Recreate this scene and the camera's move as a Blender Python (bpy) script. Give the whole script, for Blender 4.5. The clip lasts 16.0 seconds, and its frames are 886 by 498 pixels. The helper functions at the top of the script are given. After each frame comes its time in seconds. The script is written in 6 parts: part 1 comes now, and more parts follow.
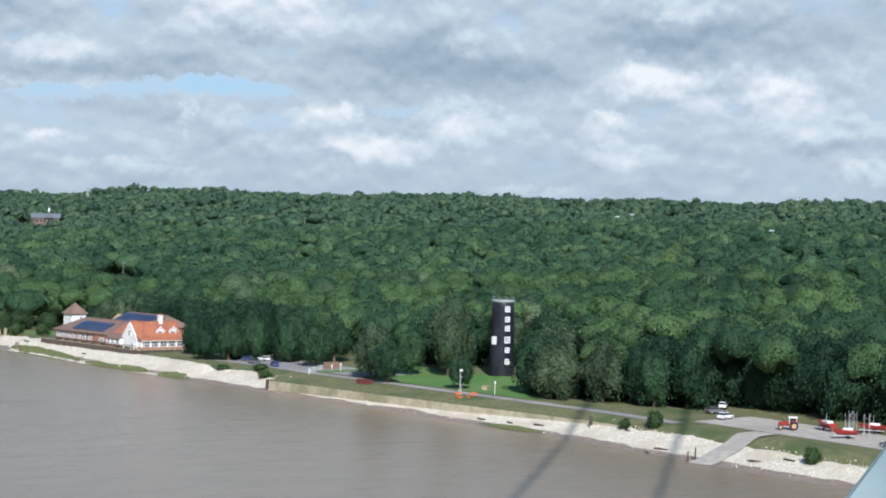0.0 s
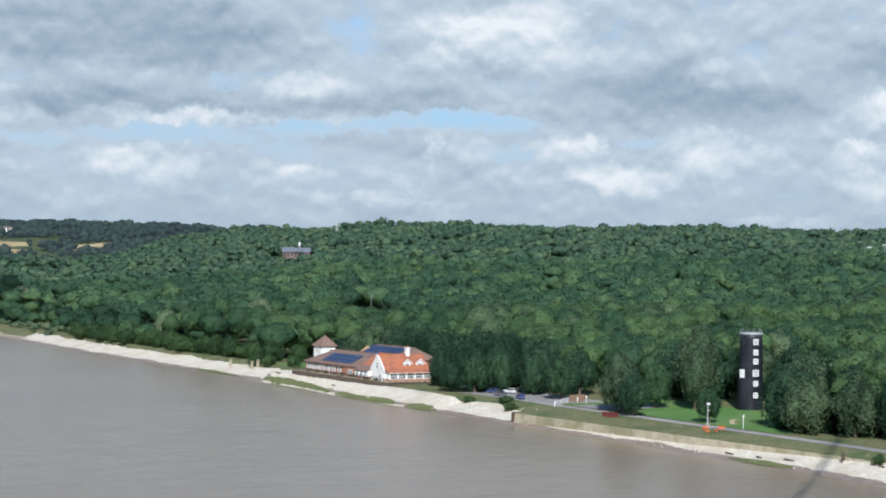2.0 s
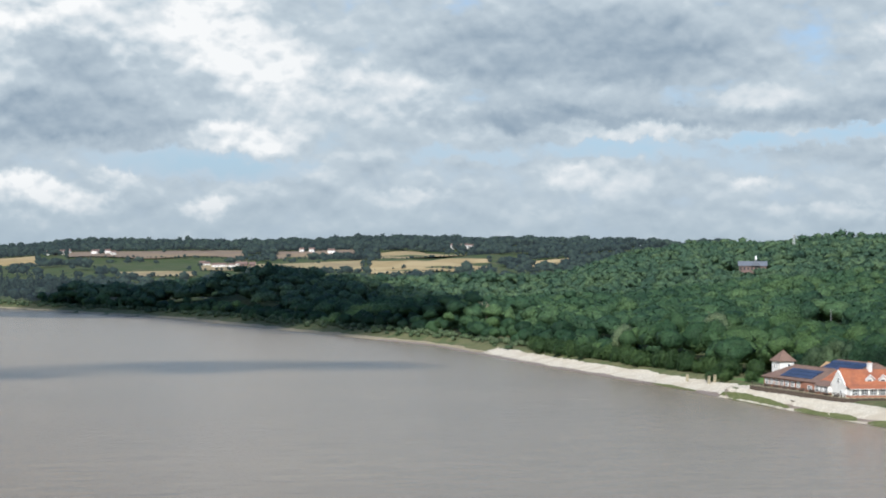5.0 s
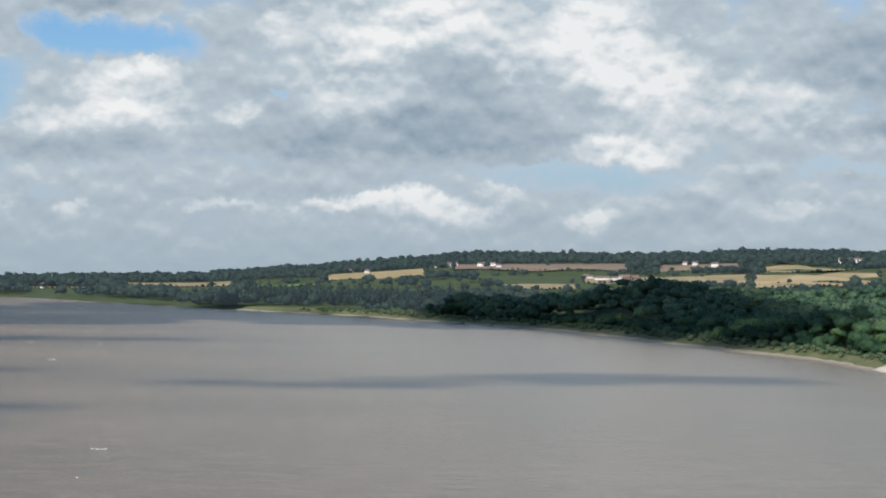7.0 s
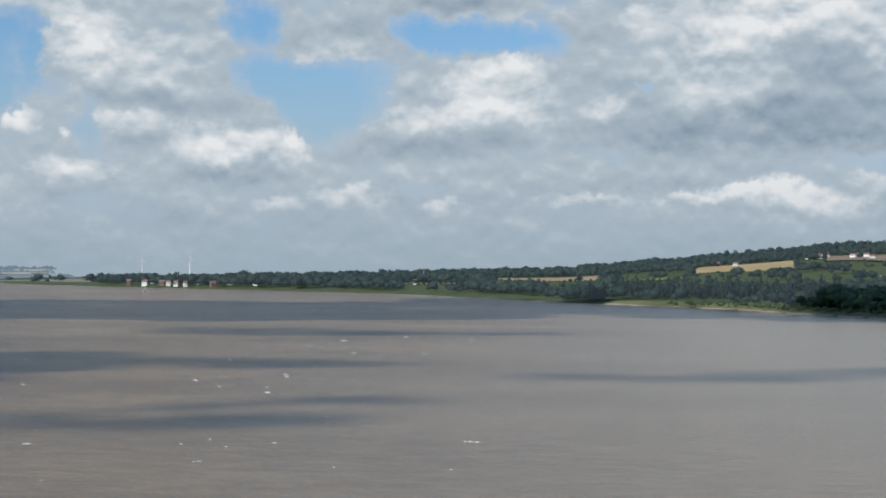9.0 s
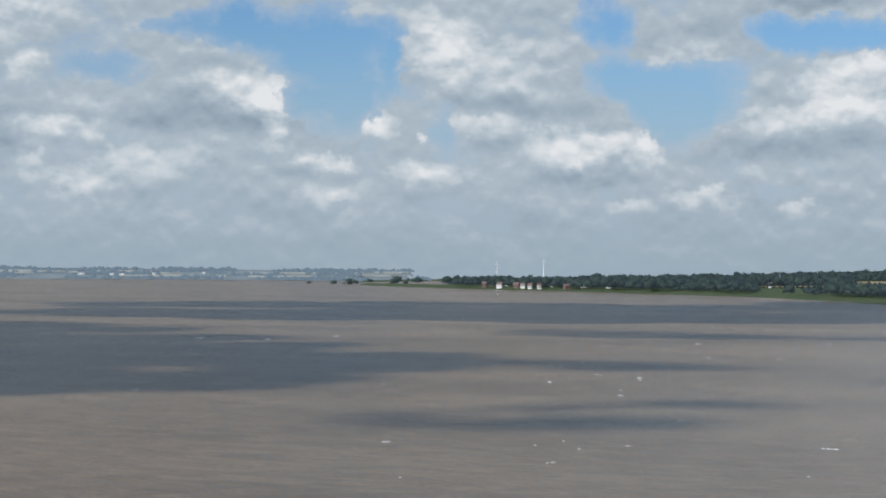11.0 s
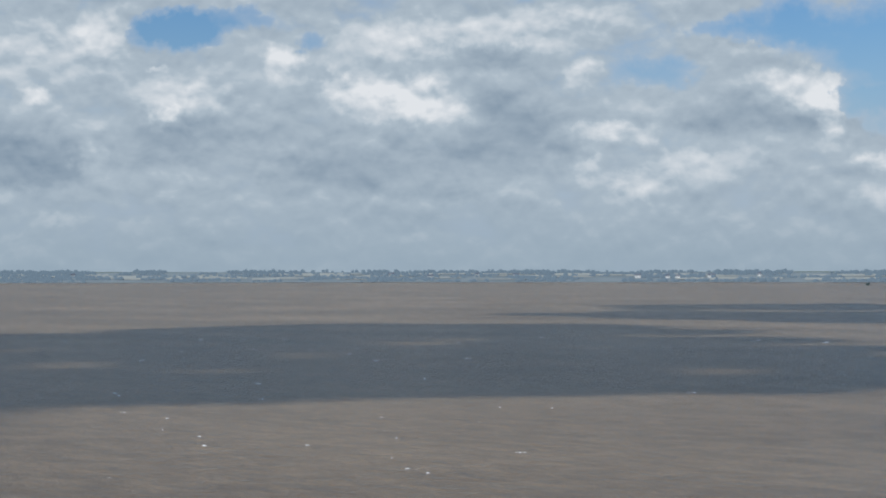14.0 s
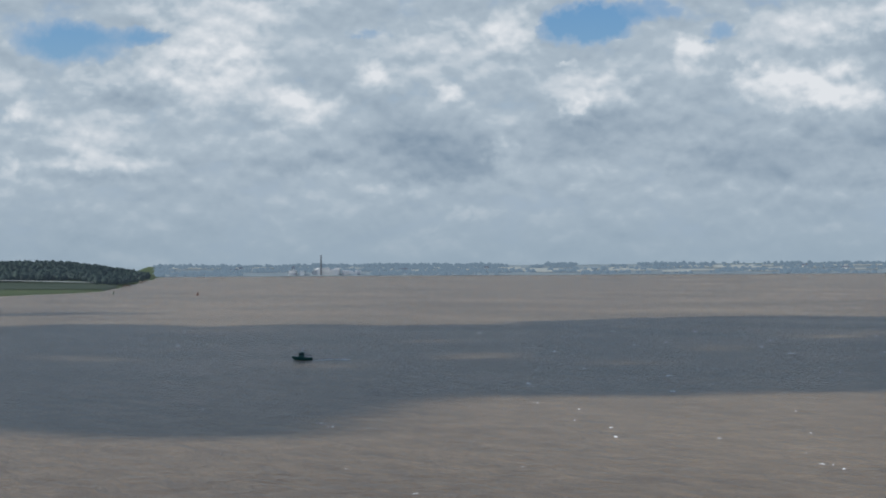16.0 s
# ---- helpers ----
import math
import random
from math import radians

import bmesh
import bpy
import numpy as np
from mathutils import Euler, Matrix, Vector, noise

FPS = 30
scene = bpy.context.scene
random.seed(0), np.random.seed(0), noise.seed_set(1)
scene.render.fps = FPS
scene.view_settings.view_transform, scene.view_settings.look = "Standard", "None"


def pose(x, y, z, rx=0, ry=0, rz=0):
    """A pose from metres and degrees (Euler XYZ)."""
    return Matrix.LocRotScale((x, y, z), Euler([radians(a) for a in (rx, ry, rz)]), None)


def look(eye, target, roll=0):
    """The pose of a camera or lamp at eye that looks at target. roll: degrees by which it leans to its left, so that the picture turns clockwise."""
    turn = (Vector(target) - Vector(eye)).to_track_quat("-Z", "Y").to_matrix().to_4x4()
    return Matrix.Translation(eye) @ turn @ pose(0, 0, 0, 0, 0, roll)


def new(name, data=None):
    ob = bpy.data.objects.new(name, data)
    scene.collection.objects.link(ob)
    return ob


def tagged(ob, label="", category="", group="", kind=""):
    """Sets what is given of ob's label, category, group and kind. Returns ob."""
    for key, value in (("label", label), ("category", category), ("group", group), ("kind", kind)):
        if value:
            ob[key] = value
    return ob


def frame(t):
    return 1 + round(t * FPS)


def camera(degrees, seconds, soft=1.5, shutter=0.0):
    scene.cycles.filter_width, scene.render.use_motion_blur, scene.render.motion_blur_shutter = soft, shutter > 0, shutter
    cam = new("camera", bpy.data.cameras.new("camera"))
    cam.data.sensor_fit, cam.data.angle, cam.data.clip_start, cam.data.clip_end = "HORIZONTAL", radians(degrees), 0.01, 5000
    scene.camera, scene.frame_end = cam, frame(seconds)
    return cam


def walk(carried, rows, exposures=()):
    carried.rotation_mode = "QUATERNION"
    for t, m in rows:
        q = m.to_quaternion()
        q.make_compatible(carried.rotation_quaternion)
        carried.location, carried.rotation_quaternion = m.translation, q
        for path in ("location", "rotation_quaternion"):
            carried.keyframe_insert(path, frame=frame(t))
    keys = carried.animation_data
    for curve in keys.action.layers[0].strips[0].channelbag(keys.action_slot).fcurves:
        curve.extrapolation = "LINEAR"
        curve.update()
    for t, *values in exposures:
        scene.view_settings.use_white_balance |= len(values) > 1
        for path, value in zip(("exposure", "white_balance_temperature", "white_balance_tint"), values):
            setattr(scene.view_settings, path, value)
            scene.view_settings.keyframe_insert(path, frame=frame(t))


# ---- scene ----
EYE_Z = 40.0
BRIDGE_AZ = 59.0
# seconds, azimuth (right of +y), elevation, lean
VIEW = [
    (0.0, 40.56, -0.39, 1.60),
    (0.5, 38.74, -0.18, 1.59),
    (1.0, 36.46, 0.12, 1.63),
    (1.5, 34.43, 0.40, 1.57),
    (2.0, 32.63, 0.46, 1.32),
    (2.5, 30.60, 0.47, 1.13),
    (3.0, 28.26, 0.56, 0.93),
    (3.2, 27.28, 0.58, 1.01),
    (5.3, 16.16, 0.59, 0.81),
    (5.5, 14.87, 0.53, 0.85),
    (6.0, 11.47, 0.59, 0.93),
    (6.5, 8.36, 0.75, 1.12),
    (7.0, 5.64, 0.88, 1.14),
    (7.5, 2.92, 1.02, 1.11),
    (8.0, 0.00, 0.91, 0.94),
    (8.5, -3.17, 0.69, 0.65),
    (9.0, -6.17, 0.53, 0.41),
    (9.5, -9.27, 0.38, 0.42),
    (9.7, -10.51, 0.33, 0.42),
    (11.8, -21.46, 0.63, -0.13),
    (12.0, -22.42, 0.60, -0.38),
    (12.5, -24.57, 0.42, -0.33),
    (12.8, -25.62, 0.27, -0.21),
    (12.9, -25.95, 0.22, -0.18),
    (13.0, -28.94, 0.17, -0.15),
    (13.1, -29.54, 0.21, -0.21),
    (13.5, -32.08, 0.41, -0.54),
    (14.0, -35.36, 0.56, -0.05),
    (14.5, -38.70, 0.52, -0.13),
    (15.0, -41.84, 0.49, -0.23),
    (15.5, -45.00, 0.42, -0.26),
    (16.0, -48.56, 0.34, -0.33),
]


def toward(az, el=0.0, r=1.0):
    a, e = radians(az), radians(el)
    return Vector((r * math.sin(a) * math.cos(e), r * math.cos(a) * math.cos(e), r * math.sin(e)))


cam = camera(28.07, 16.0, soft=1.9)
EYE = Vector((0.0, 0.0, EYE_Z))
walk(cam, [(t, look(EYE, EYE + toward(az, el, 100.0), lean)) for t, az, el, lean in VIEW],
     exposures=[(0.0, 0.16, 5950, 10), (3.0, 0.10, 5950, 10), (5.5, 0.10, 6250, 10), (7.0, -0.06, 6250, 10), (8.0, -0.13, 6200, 10), (9.5, -0.20, 6150, 10), (12.5, -0.22, 6050, 10), (16.0, -0.25, 6000, 10)])

# ---- light: late-morning sun behind the viewer, broken cumulus ----
SUN_EL, SUN_FROM = 37.0, 212.0
LIGHT = -toward(SUN_FROM, SUN_EL)
sun_data = bpy.data.lights.new("sun", "SUN")
sun_data.energy, sun_data.angle, sun_data.color = 5.2, radians(0.53), (1.0, 0.95, 0.88)
sun = new("sun", sun_data)
sun.matrix_world = look((0, 0, 900), Vector((0, 0, 900)) + LIGHT)


class Nodes:
    """Short writing for node trees."""

    def __init__(self, tree):
        self.tree = tree

    def add(self, kind, inputs=None, **props):
        n = self.tree.nodes.new(kind)
        for k, v in props.items():
            setattr(n, k, v)
        for k, v in (inputs or {}).items():
            self.put(n.inputs[k], v)
        return n

    def put(self, socket, v):
        if isinstance(v, bpy.types.NodeSocket):
            self.tree.links.new(v, socket)
        else:
            socket.default_value = v

    def math(self, op, a, b=0.0, c=0.0, clamp=False):
        n = self.add("ShaderNodeMath", {0: a, 1: b, 2: c}, operation=op, use_clamp=clamp)
        return n.outputs[0]

    def vec(self, op, a, b=(0, 0, 0), c=(0, 0, 0)):
        n = self.add("ShaderNodeVectorMath", {0: a, 1: b, 2: c}, operation=op)
        return n.outputs["Value"] if op in ("LENGTH", "DOT_PRODUCT", "DISTANCE") else n.outputs[0]

    def remap(self, v, a, b, c=0.0, d=1.0, smooth=True):
        n = self.add("ShaderNodeMapRange", {"Value": v, "From Min": a, "From Max": b, "To Min": c, "To Max": d},
                     interpolation_type="SMOOTHSTEP" if smooth else "LINEAR", clamp=True)
        return n.outputs[0]

    def mix(self, f, a, b, blend="MIX"):
        n = self.add("ShaderNodeMix", data_type="RGBA", blend_type=blend)
        self.put(n.inputs[0], f)
        self.put(n.inputs[6], a)
        self.put(n.inputs[7], b)
        return n.outputs[2]

    def noise(self, vec, scale, detail=4.0, rough=0.55, distort=0.0, out="Fac"):
        n = self.add("ShaderNodeTexNoise", {"Vector": vec, "Scale": scale, "Detail": detail, "Roughness": rough, "Distortion": distort})
        return n.outputs[out]


def rgb(r, g, b):
    return (r, g, b, 1.0)


world = bpy.data.worlds.new("sky")
scene.world = world
world.use_nodes = True
wt = world.node_tree
wt.nodes.clear()
W = Nodes(wt)
sky = W.add("ShaderNodeTexSky", sky_type="NISHITA", sun_disc=False, sun_elevation=radians(SUN_EL), sun_rotation=radians(SUN_FROM),
            air_density=1.0, dust_density=0.8, ozone_density=1.5)
ray = W.add("ShaderNodeTexCoord").outputs["Generated"]
sep = W.add("ShaderNodeSeparateXYZ", {0: ray})
rx, ry, rz = sep.outputs[0], sep.outputs[1], sep.outputs[2]
az = W.math("MULTIPLY", W.math("ARCTAN2", rx, ry), 57.29578)
el = W.math("MULTIPLY", W.math("ARCSINE", rz), 57.29578)
ae = W.add("ShaderNodeCombineXYZ", {0: az, 1: el}).outputs[0]

# heads of cumulus in the sun, by sector: azimuth, elevation, half width, half height, strength
HEADS_A = [(-62.4, 3.09, 0.36, 0.55, 0.7), (-62.2, 4.77, 0.55, 0.25, 0.8), (-62.2, 5.74, 0.91, 0.64, 0.7), (-60.0, 3.99, 1.64, 0.73, 0.6), (-59.3, 3.1, 2.0, 0.45, 0.5), (-59.3, 5.6, 1.27, 0.73, 0.6), (-56.4, 6.35, 1.64, 1.09, 1.2), (-55.9, 7.96, 2.73, 0.55, 0.7), (-55.0, 6.72, 1.09, 0.73, 0.8), (-53.3, 5.11, 1.27, 0.73, 1), (-50.6, 6.01, 0.64, 0.4, 1), (-50.4, 2.29, 1.09, 0.36, 0.5), (-48.4, 5.55, 0.55, 0.27, 0.9), (-48.2, 6.9, 2.36, 1.09, 0.6), (-47.7, 1.63, 0.91, 0.27, 0.5)]
HEADS_B = [(-46.7, 3.62, 0.45, 0.45, 0.7), (-46.3, 7.54, 1.09, 0.82, 0.7), (-44.5, 6.28, 0.36, 0.13, 0.8), (-44.1, 4.9, 0.45, 0.33, 1), (-43.6, 5.45, 1.64, 0.82, 0.8), (-40.5, 6.65, 0.55, 0.55, 1.2), (-38.7, 5.85, 0.73, 0.51, 0.9), (-37.1, 5.77, 1.64, 0.73, 1.1), (-36.9, 4.86, 0.73, 0.36, 0.7), (-36.2, 7.49, 2.73, 0.64, 0.8), (-35.6, 5.3, 1.09, 0.73, 0.9), (-32.0, 7.84, 2.36, 0.73, 0.7), (-30.8, 6.25, 0.55, 0.45, 0.6), (-30.6, 3.29, 0.64, 0.45, 0.8), (-29.9, 4.37, 1.27, 0.44, 1.1), (-28.9, 2.65, 1.09, 0.45, 0.8)]
HEADS_C = [(-27.2, 3.47, 1.82, 0.45, 0.5), (-25.7, 6.91, 1.45, 0.18, 0.35), (-24.1, 5.73, 1.36, 0.58, 1.2), (-23.1, 4.71, 0.55, 0.64, 1), (-23.1, 5.18, 0.64, 0.55, 1.1), (-21.3, 3.43, 0.82, 0.29, 1), (-21.2, 2.09, 0.91, 0.45, 0.7), (-21.0, 5.85, 1.45, 0.09, 0.25), (-19.7, 4.62, 0.58, 0.36, 1.1), (-18.2, 4.18, 0.22, 0.18, 1), (-18.1, 2.95, 1.09, 0.45, 0.7), (-17.6, 7.17, 1.18, 1.09, 1.1), (-16.3, 4.69, 1.27, 0.36, 0.7), (-15.4, 6.68, 1.64, 0.91, 0.7), (-13.0, 3.92, 2.0, 0.73, 1.1)]
HEADS_D = [(-11.5, 2.02, 0.91, 0.22, 0.8), (-11.0, 4.03, 0.4, 0.45, 1), (-9.6, 6.94, 1.27, 0.91, 0.6), (-9.2, 2.21, 1.09, 0.33, 1), (-6.8, 4.88, 2.0, 0.64, 0.6), (-6.2, 1.93, 0.64, 0.25, 0.9), (-5.2, 5.92, 1.09, 0.73, 1.1), (-3.8, 5.25, 1.64, 0.64, 0.7), (-3.7, 6.33, 0.82, 0.45, 1), (-1.7, 2.18, 1.27, 0.22, 0.9), (-0.9, 5.24, 0.73, 0.33, 0.7), (0.1, 8.07, 0.73, 0.55, 0.8), (1.4, 2.29, 1.09, 0.18, 0.8), (1.8, 2.3, 0.73, 0.27, 0.6), (2.7, 6.14, 2.36, 1.09, 0.5), (2.9, 2.5, 0.82, 0.29, 1)]
HEADS_E = [(3.1, 7.95, 2.36, 1.09, 1), (3.2, 2.5, 0.73, 0.25, 0.9), (5.0, 2.54, 0.91, 0.4, 1), (5.4, 2.29, 1.82, 0.64, 0.9), (6.0, 8.53, 2.18, 0.91, 1), (6.5, 2.11, 1.09, 0.29, 0.8), (7.5, 2.97, 0.73, 0.33, 0.6), (8.9, 7.12, 2.0, 1.09, 0.7), (10.3, 1.99, 0.91, 0.25, 0.8), (10.3, 7.91, 1.27, 0.91, 0.8), (10.5, 2.03, 0.91, 0.33, 0.8), (10.5, 8.38, 1.64, 1.09, 1.1), (11.3, 4.26, 1.64, 0.4, 0.7), (11.5, 4.23, 2.0, 0.45, 0.8), (12.0, 6.77, 1.45, 1.27, 0.8)]
HEADS_F = [(12.1, 6.78, 1.64, 1.09, 0.9), (13.4, 5.7, 1.45, 1.09, 0.5), (16.2, 5.85, 2.36, 0.82, 0.8), (17.0, 2.4, 1.27, 0.29, 0.7), (22.1, 3.11, 0.82, 0.4, 1), (23.6, 3.26, 1.09, 0.55, 0.6), (23.6, 4.6, 2.18, 0.25, 0.7), (24.2, 4.55, 2.55, 0.25, 0.6), (27.9, 3.01, 0.64, 0.22, 0.8), (28.0, 5.67, 1.09, 0.4, 0.7), (30.1, 2.12, 2.91, 0.25, 0.6), (32.1, 3.64, 0.25, 0.45, 0.9), (33.0, 7.47, 1.27, 0.91, 1.0), (35.4, 7.62, 1.64, 1.09, 0.9), (36.6, 3.94, 1.09, 0.33, 0.8), (37.4, 2.65, 1.09, 0.29, 0.6)]
HEADS_G = [(37.5, 4.18, 0.36, 0.22, 0.8), (38.7, 2.9, 2.0, 0.44, 0.9), (41.2, 3.86, 1.45, 0.73, 0.7), (41.3, 6.3, 0.73, 0.36, 0.6), (42.5, 1.58, 0.73, 0.16, 0.6), (44.3, 1.62, 0.73, 0.18, 0.6), (45.5, 4.02, 0.45, 0.27, 0.8), (45.8, 3.86, 0.73, 0.33, 0.5), (46.2, 2.87, 1.45, 0.36, 0.7), (46.2, 5.22, 1.27, 0.55, 0.6), (47.2, 5.29, 1.45, 0.4, 0.9), (47.9, 7.49, 1.82, 0.36, 0.6), (48.9, 5.18, 1.45, 0.55, 0.6), (51.3, 4.95, 1.09, 0.73, 1.0), (52.1, 3.89, 1.82, 0.55, 0.5), (53.9, 2.49, 0.91, 0.29, 0.8)]
HEADS = HEADS_A + HEADS_B + HEADS_C + HEADS_D + HEADS_E + HEADS_F + HEADS_G
# grey undersides
BASES_A = [(-59.5, 2.74, 2.18, 0.22, 0.6), (-58.9, 5.07, 1.09, 0.45, 0.9), (-53.0, 3.2, 2.0, 0.33, 0.8), (-50.1, 4.2, 1.09, 0.82, 0.9), (-48.8, 3.1, 2.0, 0.64, 0.9), (-48.2, 3.42, 1.64, 0.91, 1), (-44.1, 3.79, 1.82, 0.73, 0.7), (-42.9, 4.56, 2.18, 0.82, 0.6), (-38.7, 3.31, 2.73, 0.91, 0.8), (-36.5, 2.41, 2.73, 0.36, 0.6), (-34.7, 3.36, 2.0, 0.55, 0.6), (-34.1, 6.94, 2.36, 0.29, 0.8), (-33.8, 6.57, 2.0, 0.33, 0.8), (-33.2, 5.13, 1.09, 0.55, 0.5), (-32.4, 4.27, 2.18, 0.91, 0.9), (-25.9, 4.83, 1.64, 0.73, 0.9)]
BASES_B = [(-23.6, 4.55, 1.09, 0.64, 0.7), (-15.0, 6.42, 1.64, 0.55, 0.6), (-14.8, 5.07, 2.18, 0.45, 0.5), (-13.6, 2.9, 1.64, 0.36, 0.5), (-13.2, 2.74, 1.64, 0.4, 0.5), (-9.5, 7.17, 1.45, 0.55, 0.6), (-6.6, 3.99, 2.73, 0.55, 0.7), (-5.7, 8.5, 2.0, 0.36, 0.8), (-5.4, 8.21, 1.82, 0.25, 0.6), (-0.5, 2.7, 2.73, 0.22, 0.4), (1.6, 6.84, 0.73, 0.55, 0.5), (1.8, 4.25, 2.18, 0.55, 0.5), (3.5, 4.52, 4.55, 0.73, 0.9), (4.9, 7.26, 1.09, 0.73, 0.5), (6.0, 4.92, 3.64, 0.73, 0.6), (6.8, 4.39, 3.64, 0.73, 0.7)]
BASES_C = [(6.9, 6.2, 3.27, 1.09, 0.6), (14.0, 2.27, 0.73, 0.55, 0.4), (18.7, 6.96, 2.18, 0.91, 0.9), (20.6, 4.71, 3.64, 0.36, 0.8), (22.3, 4.9, 3.64, 0.55, 0.9), (22.3, 6.97, 3.64, 1.09, 0.9), (24.2, 6.94, 3.82, 1.09, 1), (27.7, 4.85, 4.73, 0.29, 0.8), (31.0, 3.79, 1.27, 0.36, 0.4), (31.7, 5.26, 2.18, 0.45, 0.6), (34.2, 6.15, 1.64, 0.25, 0.7), (39.7, 5.82, 2.73, 0.73, 0.7), (41.0, 5.12, 4.91, 0.73, 1), (47.1, 6.61, 1.64, 0.55, 1), (49.7, 6.53, 4.55, 0.82, 1), (53.3, 3.19, 2.0, 0.25, 0.8)]
BASES = BASES_A + BASES_B + BASES_C
# openings to the blue
GAPS_A = [(-60.5, 6.91, 1.64, 0.55, 1.2), (-58.2, 7.22, 0.73, 0.36, 1), (-51.0, 7.27, 0.73, 0.25, 0.6), (-44.3, 7.58, 1.09, 0.64, 1), (-43.8, 7.57, 1.09, 0.55, 1.2), (-42.0, 7.98, 1.45, 0.36, 0.8), (-39.8, 7.29, 0.55, 0.36, 0.7), (-28.3, 6.09, 1.45, 0.45, 0.8), (-26.5, 7.53, 1.09, 0.36, 0.7), (-24.3, 7.53, 1.64, 0.73, 1.2), (-22.3, 5.44, 1.09, 0.55, 1.2), (-21.1, 7.07, 2.18, 1.09, 1.5), (-20.6, 5.16, 1.09, 1.09, 1.5), (-19.3, 6.41, 0.36, 1.09, 1), (-17.5, 4.39, 0.55, 0.73, 0.8), (-12.3, 7.81, 1.09, 0.73, 1.3)]
GAPS_B = [(-11.9, 6.02, 1.27, 0.73, 1.4), (-10.1, 4.95, 1.09, 1.09, 1.3), (-9.7, 5.58, 2.0, 1.09, 1.4), (-7.0, 2.51, 0.73, 0.25, 0.6), (-6.9, 7.47, 1.45, 0.55, 1.2), (-4.6, 7.2, 2.0, 0.64, 1.4), (0.2, 5.72, 0.36, 0.18, 0.6), (1.8, 7.43, 0.91, 0.55, 0.4), (9.7, 3.38, 2.55, 0.55, 0.8), (10.8, 3.26, 1.27, 0.25, 0.6), (12.2, 3.06, 2.0, 0.45, 0.6), (18.8, 3.7, 1.82, 0.29, 0.6), (23.4, 3.96, 2.36, 0.33, 0.7), (28.6, 4.34, 2.18, 0.25, 0.8), (32.8, 4.57, 2.73, 0.29, 0.9), (34.6, 3.53, 1.09, 0.33, 0.5), (39.2, 4.18, 1.64, 0.22, 0.5)]
GAPS = GAPS_A + GAPS_B

# outlines of the clouds are uneven: each mass is bent by billows of two sizes
wob = W.noise(ae, 0.75, 3.0, 0.55, 0.0, "Color")
curl = W.noise(ae, 3.2, 4.0, 0.6, 0.0, "Color")
warped = W.vec("ADD", ae, W.vec("MULTIPLY", W.vec("SUBTRACT", wob, (0.5, 0.5, 0.5)), (1.9, 1.1, 0.0)))
warped = W.vec("ADD", warped, W.vec("MULTIPLY", W.vec("SUBTRACT", curl, (0.5, 0.5, 0.5)), (0.55, 0.45, 0.0)))


def masses(rows, top, crisp):
    total = None
    for a, e, wa, we, s in rows:
        q = W.vec("MULTIPLY_ADD", warped, (1 / wa, 1 / we, 0), (-a / wa, -e / we, 0))
        # crisp above, fading below
        q = W.vec("MAXIMUM", W.vec("MULTIPLY", q, (1.0, crisp, 0.0)), W.vec("MULTIPLY", q, (-1.0, -1.0 / crisp, 0.0)))
        m = W.remap(W.vec("LENGTH", q), 0.15, 1.55, s, 0.0)
        total = m if total is None else W.math("ADD", total, m)
    return W.math("MINIMUM", total, top)


def billow(up):
    """Rounded heaps on heaps, a little wider than high."""
    q = W.vec("MULTIPLY_ADD", ae, (0.62, 0.95, 0.0), (0.0, 0.95 * up, 3.7))
    q = W.vec("ADD", q, W.vec("MULTIPLY", W.noise(q, 1.3, 3.0, 0.55, 0.0, "Color"), (0.45, 0.45, 0.0)))
    big = W.add("ShaderNodeTexVoronoi", {"Vector": q, "Scale": 0.85, "Detail": 2.5, "Roughness": 0.5, "Lacunarity": 2.4, "Smoothness": 0.45}, feature="SMOOTH_F1").outputs["Distance"]
    return W.math("SUBTRACT", 0.55, big)


heads, bases, gaps = masses(HEADS, 1.3, 1.28), masses(BASES, 1.1, 0.9), masses(GAPS, 1.5, 1.0)
layer = W.noise(W.vec("MULTIPLY", ae, (0.16, 0.62, 0.0)), 1.0, 6.0, 0.55, 0.3)
heap, heap_up = billow(0.0), billow(0.32)
# more blue overhead
open_up = W.remap(el, 11.0, 30.0, 0.0, 0.75)
cover = W.math("MULTIPLY_ADD", heads, 0.42, 0.66)
cover = W.math("MULTIPLY_ADD", bases, 0.34, cover)
cover = W.math("MULTIPLY_ADD", gaps, -0.60, cover)
cover = W.math("MULTIPLY_ADD", heap, 0.40, cover)
cover = W.math("MULTIPLY_ADD", W.math("SUBTRACT", layer, 0.5), 0.55, cover)
cover = W.math("SUBTRACT", cover, open_up)
mask = W.remap(cover, 0.24, 0.50)
veil = W.remap(cover, -0.25, 0.45, 0.0, 0.60)
relief = W.math("SUBTRACT", heap, heap_up)
fluff = W.noise(W.vec("MULTIPLY", ae, (0.62, 1.0, 0.0)), 1.0, 4.5, 0.52, 0.5)
light = W.math("MULTIPLY_ADD", heads, 0.50, 0.37)
light = W.math("MULTIPLY_ADD", bases, -0.33, light)
light = W.math("MULTIPLY_ADD", relief, W.math("MULTIPLY_ADD", heads, 0.45, 0.45), light)
light = W.math("MULTIPLY_ADD", W.math("SUBTRACT", fluff, 0.5), W.math("MULTIPLY_ADD", bases, -0.10, 0.36), light)
light = W.math("MULTIPLY_ADD", W.math("SUBTRACT", layer, 0.5), 0.35, light)
